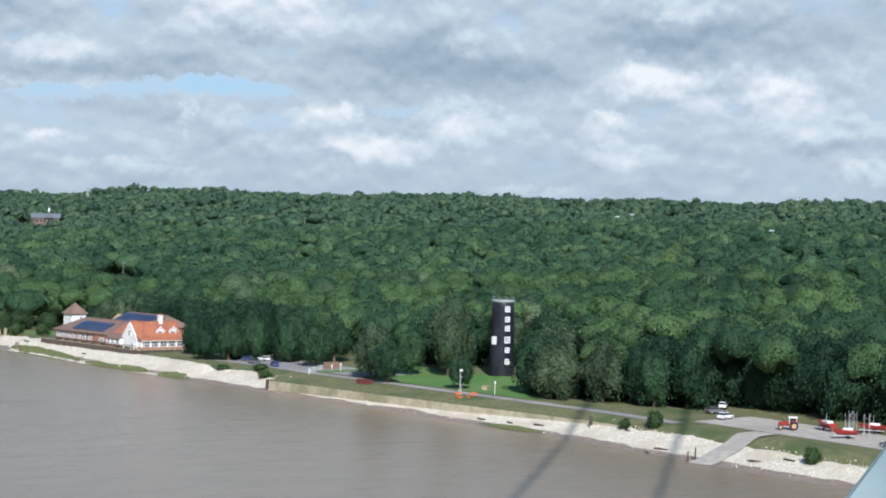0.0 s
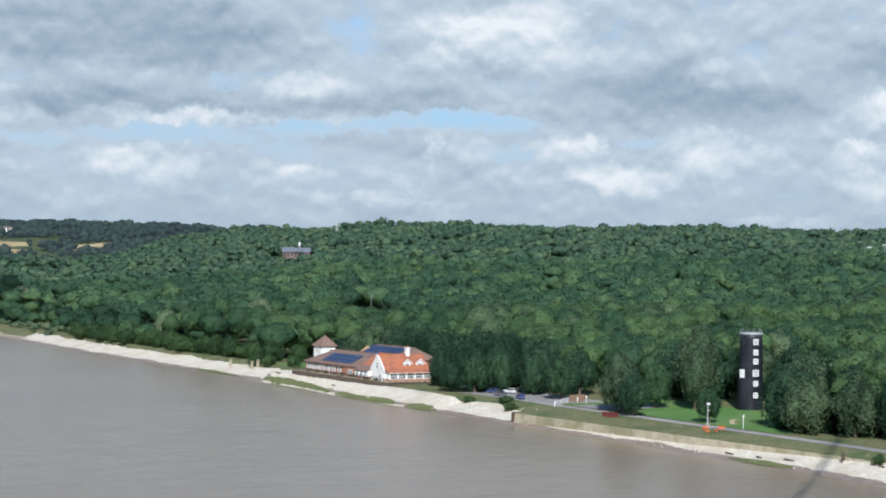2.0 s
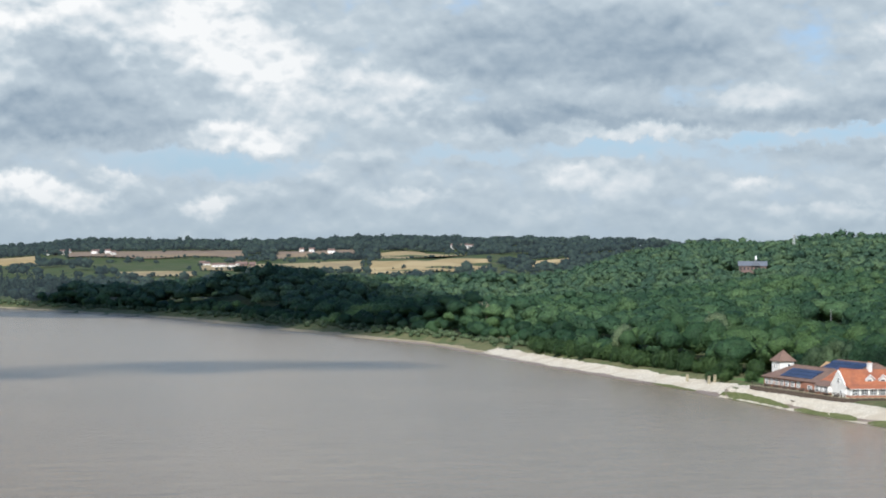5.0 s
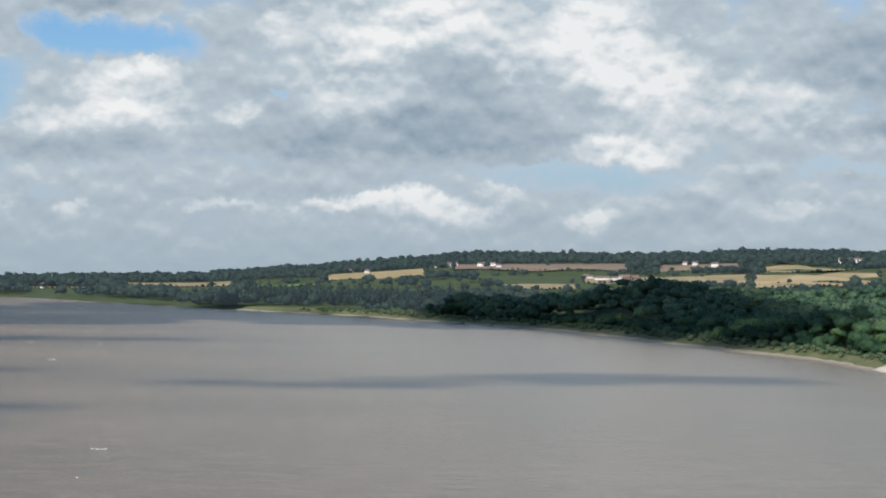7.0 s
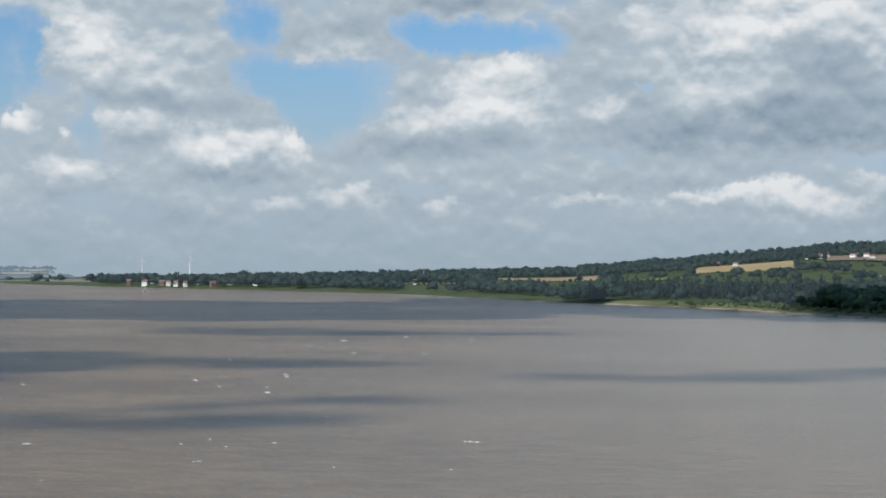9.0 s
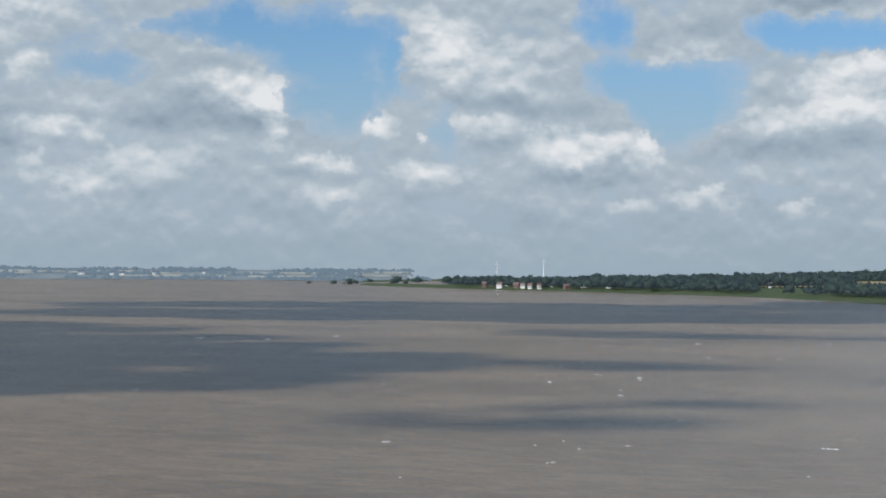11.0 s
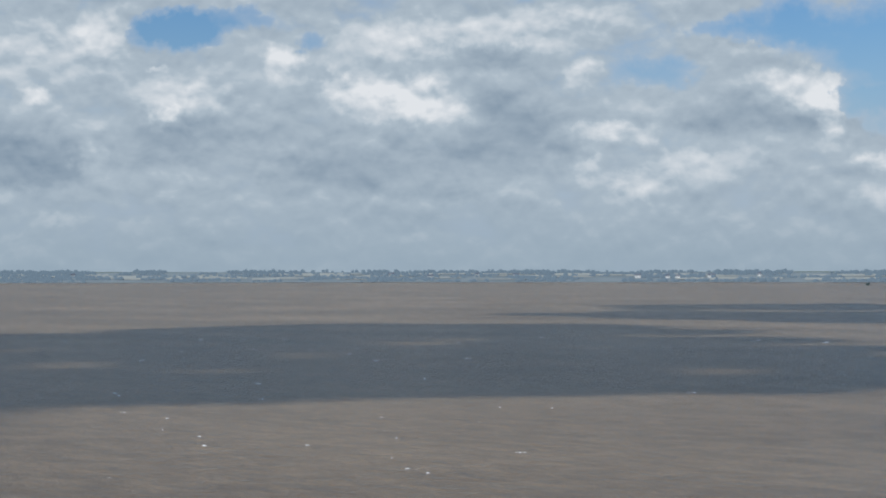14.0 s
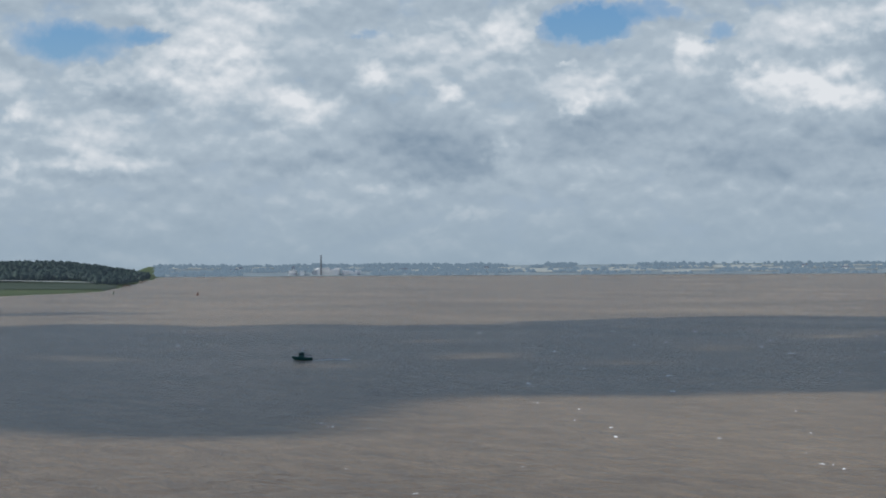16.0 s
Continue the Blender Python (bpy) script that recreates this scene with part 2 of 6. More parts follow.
# greyer cloud over the land; brighter heads over the estuary
head_col = W.mix(W.remap(az, 2.0, 26.0), rgb(0.92, 0.91, 0.88), rgb(0.80, 0.81, 0.80))
cloud_col = W.mix(W.remap(light, -0.20, 0.50, smooth=False), rgb(0.275, 0.350, 0.420), rgb(0.530, 0.598, 0.635))
cloud_col = W.mix(W.remap(light, 0.46, 1.06, smooth=False), cloud_col, head_col)
blue = W.mix(1.0, sky.outputs[0], rgb(0.068, 0.092, 0.115), "MULTIPLY")
blue = W.mix(W.remap(el, 0.5, 8.5), rgb(0.43, 0.53, 0.62), blue)
air = W.mix(veil, blue, rgb(0.53, 0.59, 0.645))
air = W.mix(mask, air, cloud_col)
haze = W.remap(el, -0.5, 3.4, 1.0, 0.0)
air = W.mix(W.math("MULTIPLY", haze, 0.78), air, rgb(0.365, 0.450, 0.508))
out = W.add("ShaderNodeOutputWorld", {"Surface": W.add("ShaderNodeBackground", {"Color": air, "Strength": 1.0}).outputs[0]})

# ---- materials ----


def material(name, build):
    m = bpy.data.materials.new(name)
    m.use_nodes = True
    t = m.node_tree
    t.nodes.clear()
    N = Nodes(t)
    shader = build(N)
    N.add("ShaderNodeOutputMaterial", {"Surface": shader})
    return m


def surface(name, a, b, scale=1.0, rough=0.8, bump=0.0, bump_scale=None, metal=0.0, spec=0.3, big=None, big_scale=0.05, vary=0.0, coord="Object"):
    """Two colours mixed by grain, a third by broad patches, and fine relief."""
    def build(N):
        p = N.add("ShaderNodeTexCoord").outputs[coord] if coord == "Object" else N.add("ShaderNodeNewGeometry").outputs["Position"]
        col = N.mix(N.remap(N.noise(p, scale, 6.0, 0.6), 0.3, 0.7), rgb(*a), rgb(*b))
        if big:
            col = N.mix(N.remap(N.noise(p, big_scale, 4.0, 0.55), 0.45, 0.65), col, rgb(*big))
        if vary:
            r = N.add("ShaderNodeObjectInfo").outputs["Random"]
            hsv = N.add("ShaderNodeHueSaturation", {"Value": N.remap(r, 0, 1, 1 - vary, 1 + vary, smooth=False), "Color": col})
            col = hsv.outputs[0]
        ins = {"Base Color": col, "Roughness": rough, "Metallic": metal, "Specular IOR Level": spec}
        if bump:
            h = N.noise(p, bump_scale or scale * 3, 5.0, 0.6)
            ins["Normal"] = N.add("ShaderNodeBump", {"Height": h, "Strength": 0.6, "Distance": bump}).outputs[0]
        return N.add("ShaderNodeBsdfPrincipled", ins).outputs[0]
    return material(name, build)


def foliage(name, dark, mid, light, crown=0.085, grove=0.012, far=0.0, grain=1.7):
    """Leaves: hue drifts from crown to crown and from grove to grove."""
    def build(N):
        geo = N.add("ShaderNodeNewGeometry")
        p, isl = geo.outputs["Position"], geo.outputs["Random Per Island"]
        tint = N.add("ShaderNodeAttribute", attribute_name="tint").outputs["Fac"]
        own = N.add("ShaderNodeObjectInfo").outputs["Random"]
        f = N.math("ADD", N.math("MULTIPLY", N.noise(p, crown, 2.0, 0.5), 0.30), N.math("MULTIPLY_ADD", N.noise(p, grove, 3.0, 0.6), 0.8, -0.08))
        f = N.math("ADD", f, N.math("MULTIPLY", isl, 0.10))
        f = N.math("ADD", f, N.math("ADD", N.math("MULTIPLY", tint, 0.46), N.math("MULTIPLY", own, 0.30)))
        col = N.mix(N.remap(f, 0.52, 0.90), rgb(*dark), rgb(*mid))
        col = N.mix(N.remap(f, 0.86, 1.20), col, rgb(*light))
        # leaf grain; its dark end also stands in for shade between leaves
        gap_fleck = N.noise(p, grain, 3.0, 0.7)
        col = N.mix(1.0, col, N.mix(N.remap(gap_fleck, 0.36, 0.66), rgb(0.46, 0.49, 0.51), rgb(1.42, 1.38, 1.34)), "MULTIPLY")
        nrm = N.add("ShaderNodeBump", {"Height": gap_fleck, "Strength": 0.9, "Distance": 0.75 / grain}).outputs[0]
        d = N.add("ShaderNodeBsdfPrincipled", {"Base Color": col, "Roughness": 0.6, "Specular IOR Level": 0.25, "Normal": nrm}).outputs[0]
        tr = N.add("ShaderNodeBsdfTranslucent", {"Color": col}).outputs[0]
        leaf = N.add("ShaderNodeMixShader", {0: 0.25, 1: d, 2: tr}).outputs[0]
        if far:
            # distance haze mixed into the leaves as a pale blue glow
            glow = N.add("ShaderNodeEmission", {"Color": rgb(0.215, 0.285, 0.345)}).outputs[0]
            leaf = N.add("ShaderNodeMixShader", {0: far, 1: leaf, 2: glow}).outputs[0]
        return leaf
    return material(name, build)


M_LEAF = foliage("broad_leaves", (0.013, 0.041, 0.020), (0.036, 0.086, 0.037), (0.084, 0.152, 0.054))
# the next two repeat the leaf greens, paled and blued for distance haze
M_LEAF_MID = foliage("hazed_slope_leaves", (0.021, 0.057, 0.031), (0.050, 0.110, 0.053), (0.096, 0.170, 0.070), grain=1.15)
M_LEAF_BACK = foliage("hazed_hillside_leaves", (0.036, 0.080, 0.052), (0.066, 0.128, 0.074), (0.110, 0.178, 0.088), grain=0.75)
M_LEAF_BRIGHT = foliage("scrub_leaves", (0.030, 0.066, 0.022), (0.060, 0.110, 0.034), (0.10, 0.155, 0.05))
M_LEAF_PALE = foliage("willow_leaves", (0.046, 0.082, 0.040), (0.088, 0.138, 0.066), (0.150, 0.200, 0.105))
# distance haze put in: slight glow first, then bluish base with strong glow
M_LEAF_FAR = foliage("hazed_distant_leaves", (0.013, 0.030, 0.023), (0.024, 0.045, 0.032), (0.042, 0.070, 0.044), 0.05, 0.006, 0.11, 0.4)
M_LEAF_HAZE = foliage("haze_tinted_leaves", (0.075, 0.13, 0.165), (0.09, 0.15, 0.185), (0.12, 0.18, 0.20), 0.03, 0.004, 0.80, 0.3)
M_LEAF_RED = foliage("copper_leaves", (0.022, 0.014, 0.018), (0.035, 0.020, 0.024), (0.05, 0.03, 0.03))
M_BARK = surface("bark", (0.09, 0.07, 0.05), (0.18, 0.14, 0.10), 3.0, 0.95, 0.03)
M_GRASS = surface("grass", (0.036, 0.066, 0.020), (0.062, 0.088, 0.030), 0.4, 0.95, 0.05, 3.0, big=(0.080, 0.088, 0.042), big_scale=0.04, coord="Position")
M_LAWN = surface("lawn", (0.07, 0.16, 0.035), (0.10, 0.20, 0.05), 0.6, 0.95, 0.03, 4.0, big=(0.12, 0.20, 0.06), big_scale=0.09, coord="Position")
M_VERGE = surface("rough_grass", (0.10, 0.115, 0.045), (0.17, 0.16, 0.080), 0.7, 0.95, 0.08, 2.5, big=(0.075, 0.105, 0.038), big_scale=0.12, coord="Position")
M_CHALK = surface("chalk_shingle", (0.47, 0.42, 0.33), (0.68, 0.63, 0.52), 1.3, 0.95, 0.10, 3.0, big=(0.50, 0.44, 0.34), big_scale=0.13, coord="Position")
M_MUD = surface("wet_mud", (0.20, 0.155, 0.115), (0.29, 0.23, 0.18), 0.5, 0.45, 0.05, 2.0, coord="Position")
M_ALGAE = surface("green_weed", (0.09, 0.11, 0.035), (0.16, 0.17, 0.07), 0.8, 0.9, 0.08, 3.0, coord="Position")
M_ROAD = surface("worn_asphalt", (0.22, 0.21, 0.20), (0.30, 0.285, 0.265), 0.5, 0.9, 0.01, 6.0, big=(0.34, 0.32, 0.29), big_scale=0.1, coord="Position")
M_TRACK = surface("pale_gravel", (0.34, 0.31, 0.27), (0.47, 0.435, 0.375), 0.5, 0.95, 0.03, 4.0, big=(0.34, 0.31, 0.27), big_scale=0.12, coord="Position")


def water_build(N):
    p = N.add("ShaderNodeNewGeometry").outputs["Position"]
    # calmer under the lee of the north shore
    calm = N.remap(N.add("ShaderNodeSeparateXYZ", {0: p}).outputs[0], -260.0, 190.0)
    broad = N.noise(N.vec("MULTIPLY", p, (0.6, 1.0, 1.0)), 0.008, 4.0, 0.5)
    streak = N.noise(N.vec("MULTIPLY", p, (0.55, 1.0, 1.0)), 0.14, 5.0, 0.62, 0.6)
    f = N.math("ADD", N.math("MULTIPLY", broad, 0.6), N.math("MULTIPLY", streak, 0.5))
    # base darkened offshore, raised and blued inshore to stand in for sky glare
    glare_tone = N.remap(calm, 0.0, 1.0, 0.78, 1.18)
    grain = N.math("MULTIPLY_ADD", N.math("SUBTRACT", N.remap(f, 0.38, 0.72), 0.5), N.remap(calm, 0.0, 1.0, 1.0, 0.22), 0.5)
    col = N.mix(grain, rgb(0.148, 0.106, 0.066), rgb(0.264, 0.194, 0.121))
    col = N.mix(1.0, col, N.add("ShaderNodeCombineXYZ", {0: N.math("MULTIPLY", glare_tone, N.remap(calm, 0.0, 1.0, 1.0, 0.925)), 1: glare_tone, 2: N.math("MULTIPLY", glare_tone, N.remap(calm, 0.0, 1.0, 1.0, 1.08))}).outputs[0], "MULTIPLY")
    swell = N.noise(N.vec("MULTIPLY", p, (0.55, 1.0, 1.0)), 0.20, 5.0, 0.62, 0.6)
    chop = N.noise(N.vec("MULTIPLY", p, (0.6, 1.0, 1.0)), 0.8, 4.0, 0.62)
    h = N.math("ADD", swell, N.math("MULTIPLY", chop, 0.35))
    nrm = N.add("ShaderNodeBump", {"Height": h, "Strength": N.remap(calm, 0.0, 1.0, 1.0, 0.10), "Distance": 1.5}).outputs[0]
    return N.add("ShaderNodeBsdfPrincipled", {"Base Color": col, "Roughness": 0.26, "Specular IOR Level": N.remap(calm, 0.0, 1.0, 0.10, 0.50), "IOR": 1.33, "Normal": nrm}).outputs[0]


M_WATER = material("silty_water", water_build)
M_BLACK = surface("black_tar_paint", (0.010, 0.011, 0.015), (0.018, 0.020, 0.026), 1.2, 0.42, 0.01, 5.0, big=(0.024, 0.027, 0.034), big_scale=0.25)
M_WHITE = surface("white_paint", (0.74, 0.74, 0.72), (0.82, 0.82, 0.80), 1.5, 0.6)
M_CREAM = surface("white_render", (0.66, 0.65, 0.61), (0.78, 0.77, 0.74), 0.9, 0.85, 0.01, 6.0)
M_GLASS = surface("dark_glass", (0.02, 0.025, 0.03), (0.04, 0.05, 0.06), 0.5, 0.08, spec=0.6)
M_TILE = surface("orange_clay_tile", (0.33, 0.115, 0.060), (0.43, 0.17, 0.09), 1.6, 0.85, 0.03, 5.0, big=(0.29, 0.115, 0.07), big_scale=0.35)
M_TILE_BROWN = surface("brown_clay_tile", (0.165, 0.108, 0.085), (0.235, 0.155, 0.12), 1.6, 0.9, 0.03, 5.0, big=(0.17, 0.11, 0.085), big_scale=0.3)
M_BRICK = surface("red_brick", (0.30, 0.13, 0.085), (0.40, 0.20, 0.13), 2.5, 0.9, 0.01, 8.0, big=(0.36, 0.20, 0.14), big_scale=0.4)
M_SOLAR = surface("solar_cells", (0.022, 0.034, 0.075), (0.036, 0.052, 0.10), 1.0, 0.30, spec=0.5, vary=0.25)
M_STEEL = surface("pale_green_steel", (0.40, 0.50, 0.465), (0.45, 0.55, 0.51), 2.0, 0.5, 0.001, 30.0)
M_GALV = surface("galvanised_steel", (0.42, 0.44, 0.45), (0.52, 0.54, 0.55), 2.0, 0.5, metal=0.4)
M_WOOD = surface("weathered_timber", (0.055, 0.042, 0.034), (0.10, 0.078, 0.06), 2.0, 0.9, 0.02, 7.0)
M_RUST = surface("rusty_piling", (0.06, 0.040, 0.03), (0.11, 0.075, 0.055), 1.2, 0.9, 0.02, 5.0)
M_CONC = surface("aged_concrete", (0.33, 0.285, 0.19), (0.43, 0.385, 0.275), 0.7, 0.95, 0.02, 4.0, big=(0.24, 0.225, 0.13), big_scale=0.18)
M_TAR = surface("bridge_asphalt", (0.05, 0.05, 0.05), (0.075, 0.075, 0.075), 2.0, 0.95, 0.005, 20.0)
M_RED = surface("red_paint", (0.27, 0.028, 0.024), (0.34, 0.045, 0.035), 1.5, 0.4)
M_MAROON = surface("dark_red_paint", (0.13, 0.03, 0.03), (0.18, 0.05, 0.04), 1.5, 0.6)
M_ORANGE = surface("orange_plastic", (0.75, 0.16, 0.05), (0.80, 0.22, 0.08), 1.5, 0.5)
M_CARWHITE = surface("white_car_paint", (0.75, 0.76, 0.77), (0.78, 0.79, 0.80), 0.5, 0.2, spec=0.6)
M_CARBLUE = surface("blue_car_paint", (0.04, 0.07, 0.20), (0.05, 0.09, 0.25), 0.5, 0.2, spec=0.6)
M_CARGREY = surface("grey_car_paint", (0.10, 0.11, 0.12), (0.14, 0.15, 0.16), 0.5, 0.22, spec=0.6)
M_RUBBER = surface("black_rubber", (0.018, 0.018, 0.018), (0.03, 0.03, 0.03), 3.0, 0.9)
M_TAN = surface("tan_tile", (0.42, 0.27, 0.13), (0.52, 0.35, 0.19), 1.6, 0.9, 0.02)
M_FENCE = surface("brown_boards", (0.20, 0.13, 0.085), (0.26, 0.175, 0.12), 2.0, 0.85, 0.01)
M_SLATE = surface("grey_slate", (0.10, 0.115, 0.14), (0.15, 0.17, 0.20), 1.0, 0.6, 0.02)
M_GREENHULL = surface("dark_green_hull", (0.02, 0.085, 0.07), (0.03, 0.11, 0.09), 1.0, 0.4)
M_FOAM = surface("white_foam", (0.70, 0.70, 0.68), (0.82, 0.82, 0.80), 2.0, 0.9, coord="Position")
M_STUBBLE = surface("stubble_field", (0.30, 0.225, 0.105), (0.37, 0.285, 0.145), 0.05, 0.95, big=(0.42, 0.33, 0.18), big_scale=0.01, coord="Position")
M_TANFIELD = surface("ripe_grain_field", (0.26, 0.205, 0.115), (0.32, 0.255, 0.145), 0.05, 0.95, big=(0.34, 0.28, 0.15), big_scale=0.01, coord="Position")
M_SOIL = surface("bare_soil", (0.18, 0.135, 0.10), (0.23, 0.175, 0.13), 0.05, 0.95, big=(0.25, 0.19, 0.12), big_scale=0.01, coord="Position")
M_PASTURE = surface("pasture", (0.12, 0.19, 0.06), (0.16, 0.23, 0.08), 0.05, 0.95, big=(0.18, 0.22, 0.09), big_scale=0.01, coord="Position")
# far-shore haze put into the field colour as pale grey
M_FARFIELD = surface("haze_paled_field", (0.30, 0.32, 0.29), (0.38, 0.39, 0.34), 0.03, 0.95, coord="Position")
M_MARSH = surface("reed_marsh", (0.028, 0.045, 0.026), (0.045, 0.062, 0.034), 0.02, 0.95, big=(0.036, 0.050, 0.032), big_scale=0.005, coord="Position")
M_SAND = surface("muddy_sand", (0.27, 0.225, 0.15), (0.36, 0.31, 0.21), 0.3, 0.9, 0.05, 2.0, coord="Position")
# blue-grey base colour stands in for the haze over the far bank
M_FARLAND = surface("haze_tinted_land", (0.17, 0.21, 0.22), (0.22, 0.26, 0.26), 0.01, 0.95, coord="Position")
M_FARROOF = surface("dull_roof", (0.14, 0.10, 0.09), (0.22, 0.15, 0.13), 0.3, 0.9)
M_CLOUD = surface("cloud_white", (0.85, 0.85, 0.85), (0.9, 0.9, 0.9), 0.01, 1.0)


def thin_cloud(N):
    d = N.add("ShaderNodeBsdfDiffuse", {"Color": rgb(0.88, 0.88, 0.88)}).outputs[0]
    return N.add("ShaderNodeMixShader", {0: 0.22, 1: N.add("ShaderNodeBsdfTransparent").outputs[0], 2: d}).outputs[0]


M_CLOUD_THIN = material("thin_cloud", thin_cloud)

# ---- mesh helpers ----


def mesh_from(name, verts, faces, mat, smooth=False):
    """verts (n, 3); faces: arrays of equal-sided polygons."""
    me = bpy.data.meshes.new(name)
    verts = np.asarray(verts, dtype=np.float32)
    me.vertices.add(len(verts))
    me.vertices.foreach_set("co", verts.ravel())
    loops = np.concatenate([np.asarray(f, dtype=np.int32).ravel() for f in faces])
    sizes = np.concatenate([np.full(len(f), np.asarray(f).shape[1], dtype=np.int32) for f in faces])
    starts = np.concatenate([[0], np.cumsum(sizes)[:-1]]).astype(np.int32)
    me.loops.add(len(loops))
    me.loops.foreach_set("vertex_index", loops)
    me.polygons.add(len(sizes))
    me.polygons.foreach_set("loop_start", starts)
    me.polygons.foreach_set("loop_total", sizes)
    if smooth:
        me.polygons.foreach_set("use_smooth", np.ones(len(sizes), dtype=bool))
    me.update(calc_edges=True)
    me.materials.append(mat)
    return me


def part(name, bm, mat, parent=None, label=""):
    me = bpy.data.meshes.new(name)
    bmesh.ops.recalc_face_normals(bm, faces=bm.faces)
    bm.to_mesh(me)
    bm.free()
    me.materials.append(mat)
    ob = new(name, me)
    if parent is not None:
        ob.parent = parent
    if label:
        tagged(ob, label)
    return ob


def empty(name, m, label, category, group="", kind=""):
    ob = new(name)
    ob.empty_display_size = 0.2
    ob.matrix_basis = m
    return tagged(ob, label, category, group, kind)


def box(bm, x0, x1, y0, y1, z0, z1):
    v = [bm.verts.new((x, y, z)) for z in (z0, z1) for x, y in ((x0, y0), (x1, y0), (x1, y1), (x0, y1))]
    for f in ((3, 2, 1, 0), (4, 5, 6, 7), (0, 1, 5, 4), (1, 2, 6, 5), (2, 3, 7, 6), (3, 0, 4, 7)):
        bm.faces.new([v[i] for i in f])
    return v


def boxed(x0, x1, y0, y1, z0, z1):
    bm = bmesh.new()
    box(bm, x0, x1, y0, y1, z0, z1)
    return bm


def prism(bm, poly, h0, h1, frame_m=Matrix()):
    """Extrudes a polygon in its xy plane from h0 to h1 along z of frame_m."""
    lo = [bm.verts.new(frame_m @ Vector((x, y, h0))) for x, y in poly]
    hi = [bm.verts.new(frame_m @ Vector((x, y, h1))) for x, y in poly]
    bm.faces.new(lo[::-1])
    bm.faces.new(hi)
    n = len(poly)
    for i in range(n):
        bm.faces.new((lo[i], lo[(i + 1) % n], hi[(i + 1) % n], hi[i]))


def tube(bm, a, b, ra, rb, n=8):
    a, b = Vector(a), Vector(b)
    q = (b - a).to_track_quat("Z", "Y")
    rings = []
    for p, r in ((a, ra), (b, rb)):
        rings.append([bm.verts.new(p + q @ Vector((r * math.cos(2 * math.pi * i / n), r * math.sin(2 * math.pi * i / n), 0))) for i in range(n)])
    for i in range(n):
        bm.faces.new((rings[0][i], rings[0][(i + 1) % n], rings[1][(i + 1) % n], rings[1][i]))
    bm.faces.new(rings[0][::-1])
    bm.faces.new(rings[1])


# ---- land ----
SHORE_Y = np.array([-1500, -200, 190, 260, 440, 550, 700, 890, 1070, 1340, 1550, 1690, 1805, 2210, 2470, 2730, 2980, 3300, 3500], float)
SHORE_X = np.array([200, 240, 245, 253, 257, 266, 271, 283, 257, 222, 142, 92, 10, -191, -333, -615, -942, -1215, -1460], float)
RIDGE_AZ = np.array([-24, -20, -14, -7, -2, 3, 6, 8, 12, 17, 22, 26, 30, 36, 44, 50, 56, 80], float)
RIDGE_EL = np.array([-0.9, -0.75, -0.55, -0.36, -0.18, 0.30, 0.62, 0.68, 0.70, 0.92, 0.90, 0.82, 0.78, 0.86, 0.90, 0.88, 0.95, 0.95], float)
RIDGE_R = np.array([3600, 3700, 3900, 4100, 4300, 4400, 4400, 4400, 4300, 4300, 4000, 3000, 2400, 2200, 2200, 2100, 2000, 2000], float)


def smooth(a, b, v):
    t = np.clip((v - a) / (b - a), 0, 1)
    return t * t * (3 - 2 * t)


def inland(x, y):
    """Metres inland of the north shore (negative: in the river)."""
    s = np.interp(y, SHORE_Y, SHORE_X)
    k = (np.interp(y + 60, SHORE_Y, SHORE_X) - np.interp(y - 60, SHORE_Y, SHORE_X)) / 120
    return (x - s) / np.sqrt(1 + k * k)


SOUTH_AZ = np.array([-180, -100, -75, -64.5, -62.5, -59.6, -58.9, -58.2, -57.9, -57.7], float)
SOUTH_R = np.array([1200, 1300, 1700, 2080, 2135, 2338, 2700, 3420, 3900, 4600], float)


def land(x, y):
    """Ground height."""
    x, y = np.asarray(x, float), np.asarray(y, float)
    r = np.hypot(x, y)
    a = np.degrees(np.arctan2(x, y))
    d = inland(x, y)
    rr, top = np.interp(a, RIDGE_AZ, RIDGE_R), np.interp(a, RIDGE_AZ, RIDGE_EL)
    zt = EYE_Z + rr * np.tan(np.radians(top))
    west = smooth(26, 18, a)
    start = 40.0 + 0 * r
    run = np.clip((r - (r - d) - start) / np.maximum(rr - (r - d) - start, 50), 0, 1.15)
    shape = run ** (0.85 + 0.5 * west)
    hill = 4.2 + (zt - 4.2) * np.minimum(shape, 1.0)
    hill = hill - np.maximum(run - 1.0, 0) * 60
    roll = 3.2 * np.sin(x * 0.021 + 1.3 * np.sin(y * 0.007)) * np.sin(y * 0.013 + 0.9) + 1.8 * np.sin(x * 0.043 + y * 0.031)
    hill = hill + roll * smooth(120, 500, d) * smooth(8, 20, a)
    knoll = 15.0 * np.exp(-((a - 12.6) / 3.6) ** 2 - ((r - 1420) / 170) ** 2)
    hill = hill + knoll * smooth(30, 90, d)
    north = np.interp(d, [-80, -4, 0, 9, 13, 40], [-4, -0.6, 0.0, 2.3, 4.0, 4.2])
    berm = 3.5 * np.clip(d / np.maximum(265.8 - np.interp(y, SHORE_Y, SHORE_X), 2.0), 0, 1) ** 0.8
    north = np.where((y > 405) & (y < 520) & (d > 0) & (d < 14), np.maximum(north, berm), north)
    north = np.where(d > 40, hill, north)
    off = (a < -20.3) | (y < -1400)
    north = np.where(off, -4.0, north)
    # far shore, across the river
    far = np.interp(r, [4200, 4390, 4420, 4480, 4900, 5200], [-4, -0.5, 0.6, 4.0, 22.0, 26.0])
    far = np.where((a < -18.5) & (a > -58.5), far, -4.0)
    # south bank with its wooded point
    sr = np.interp(a, SOUTH_AZ, SOUTH_R)
    ds = r - sr
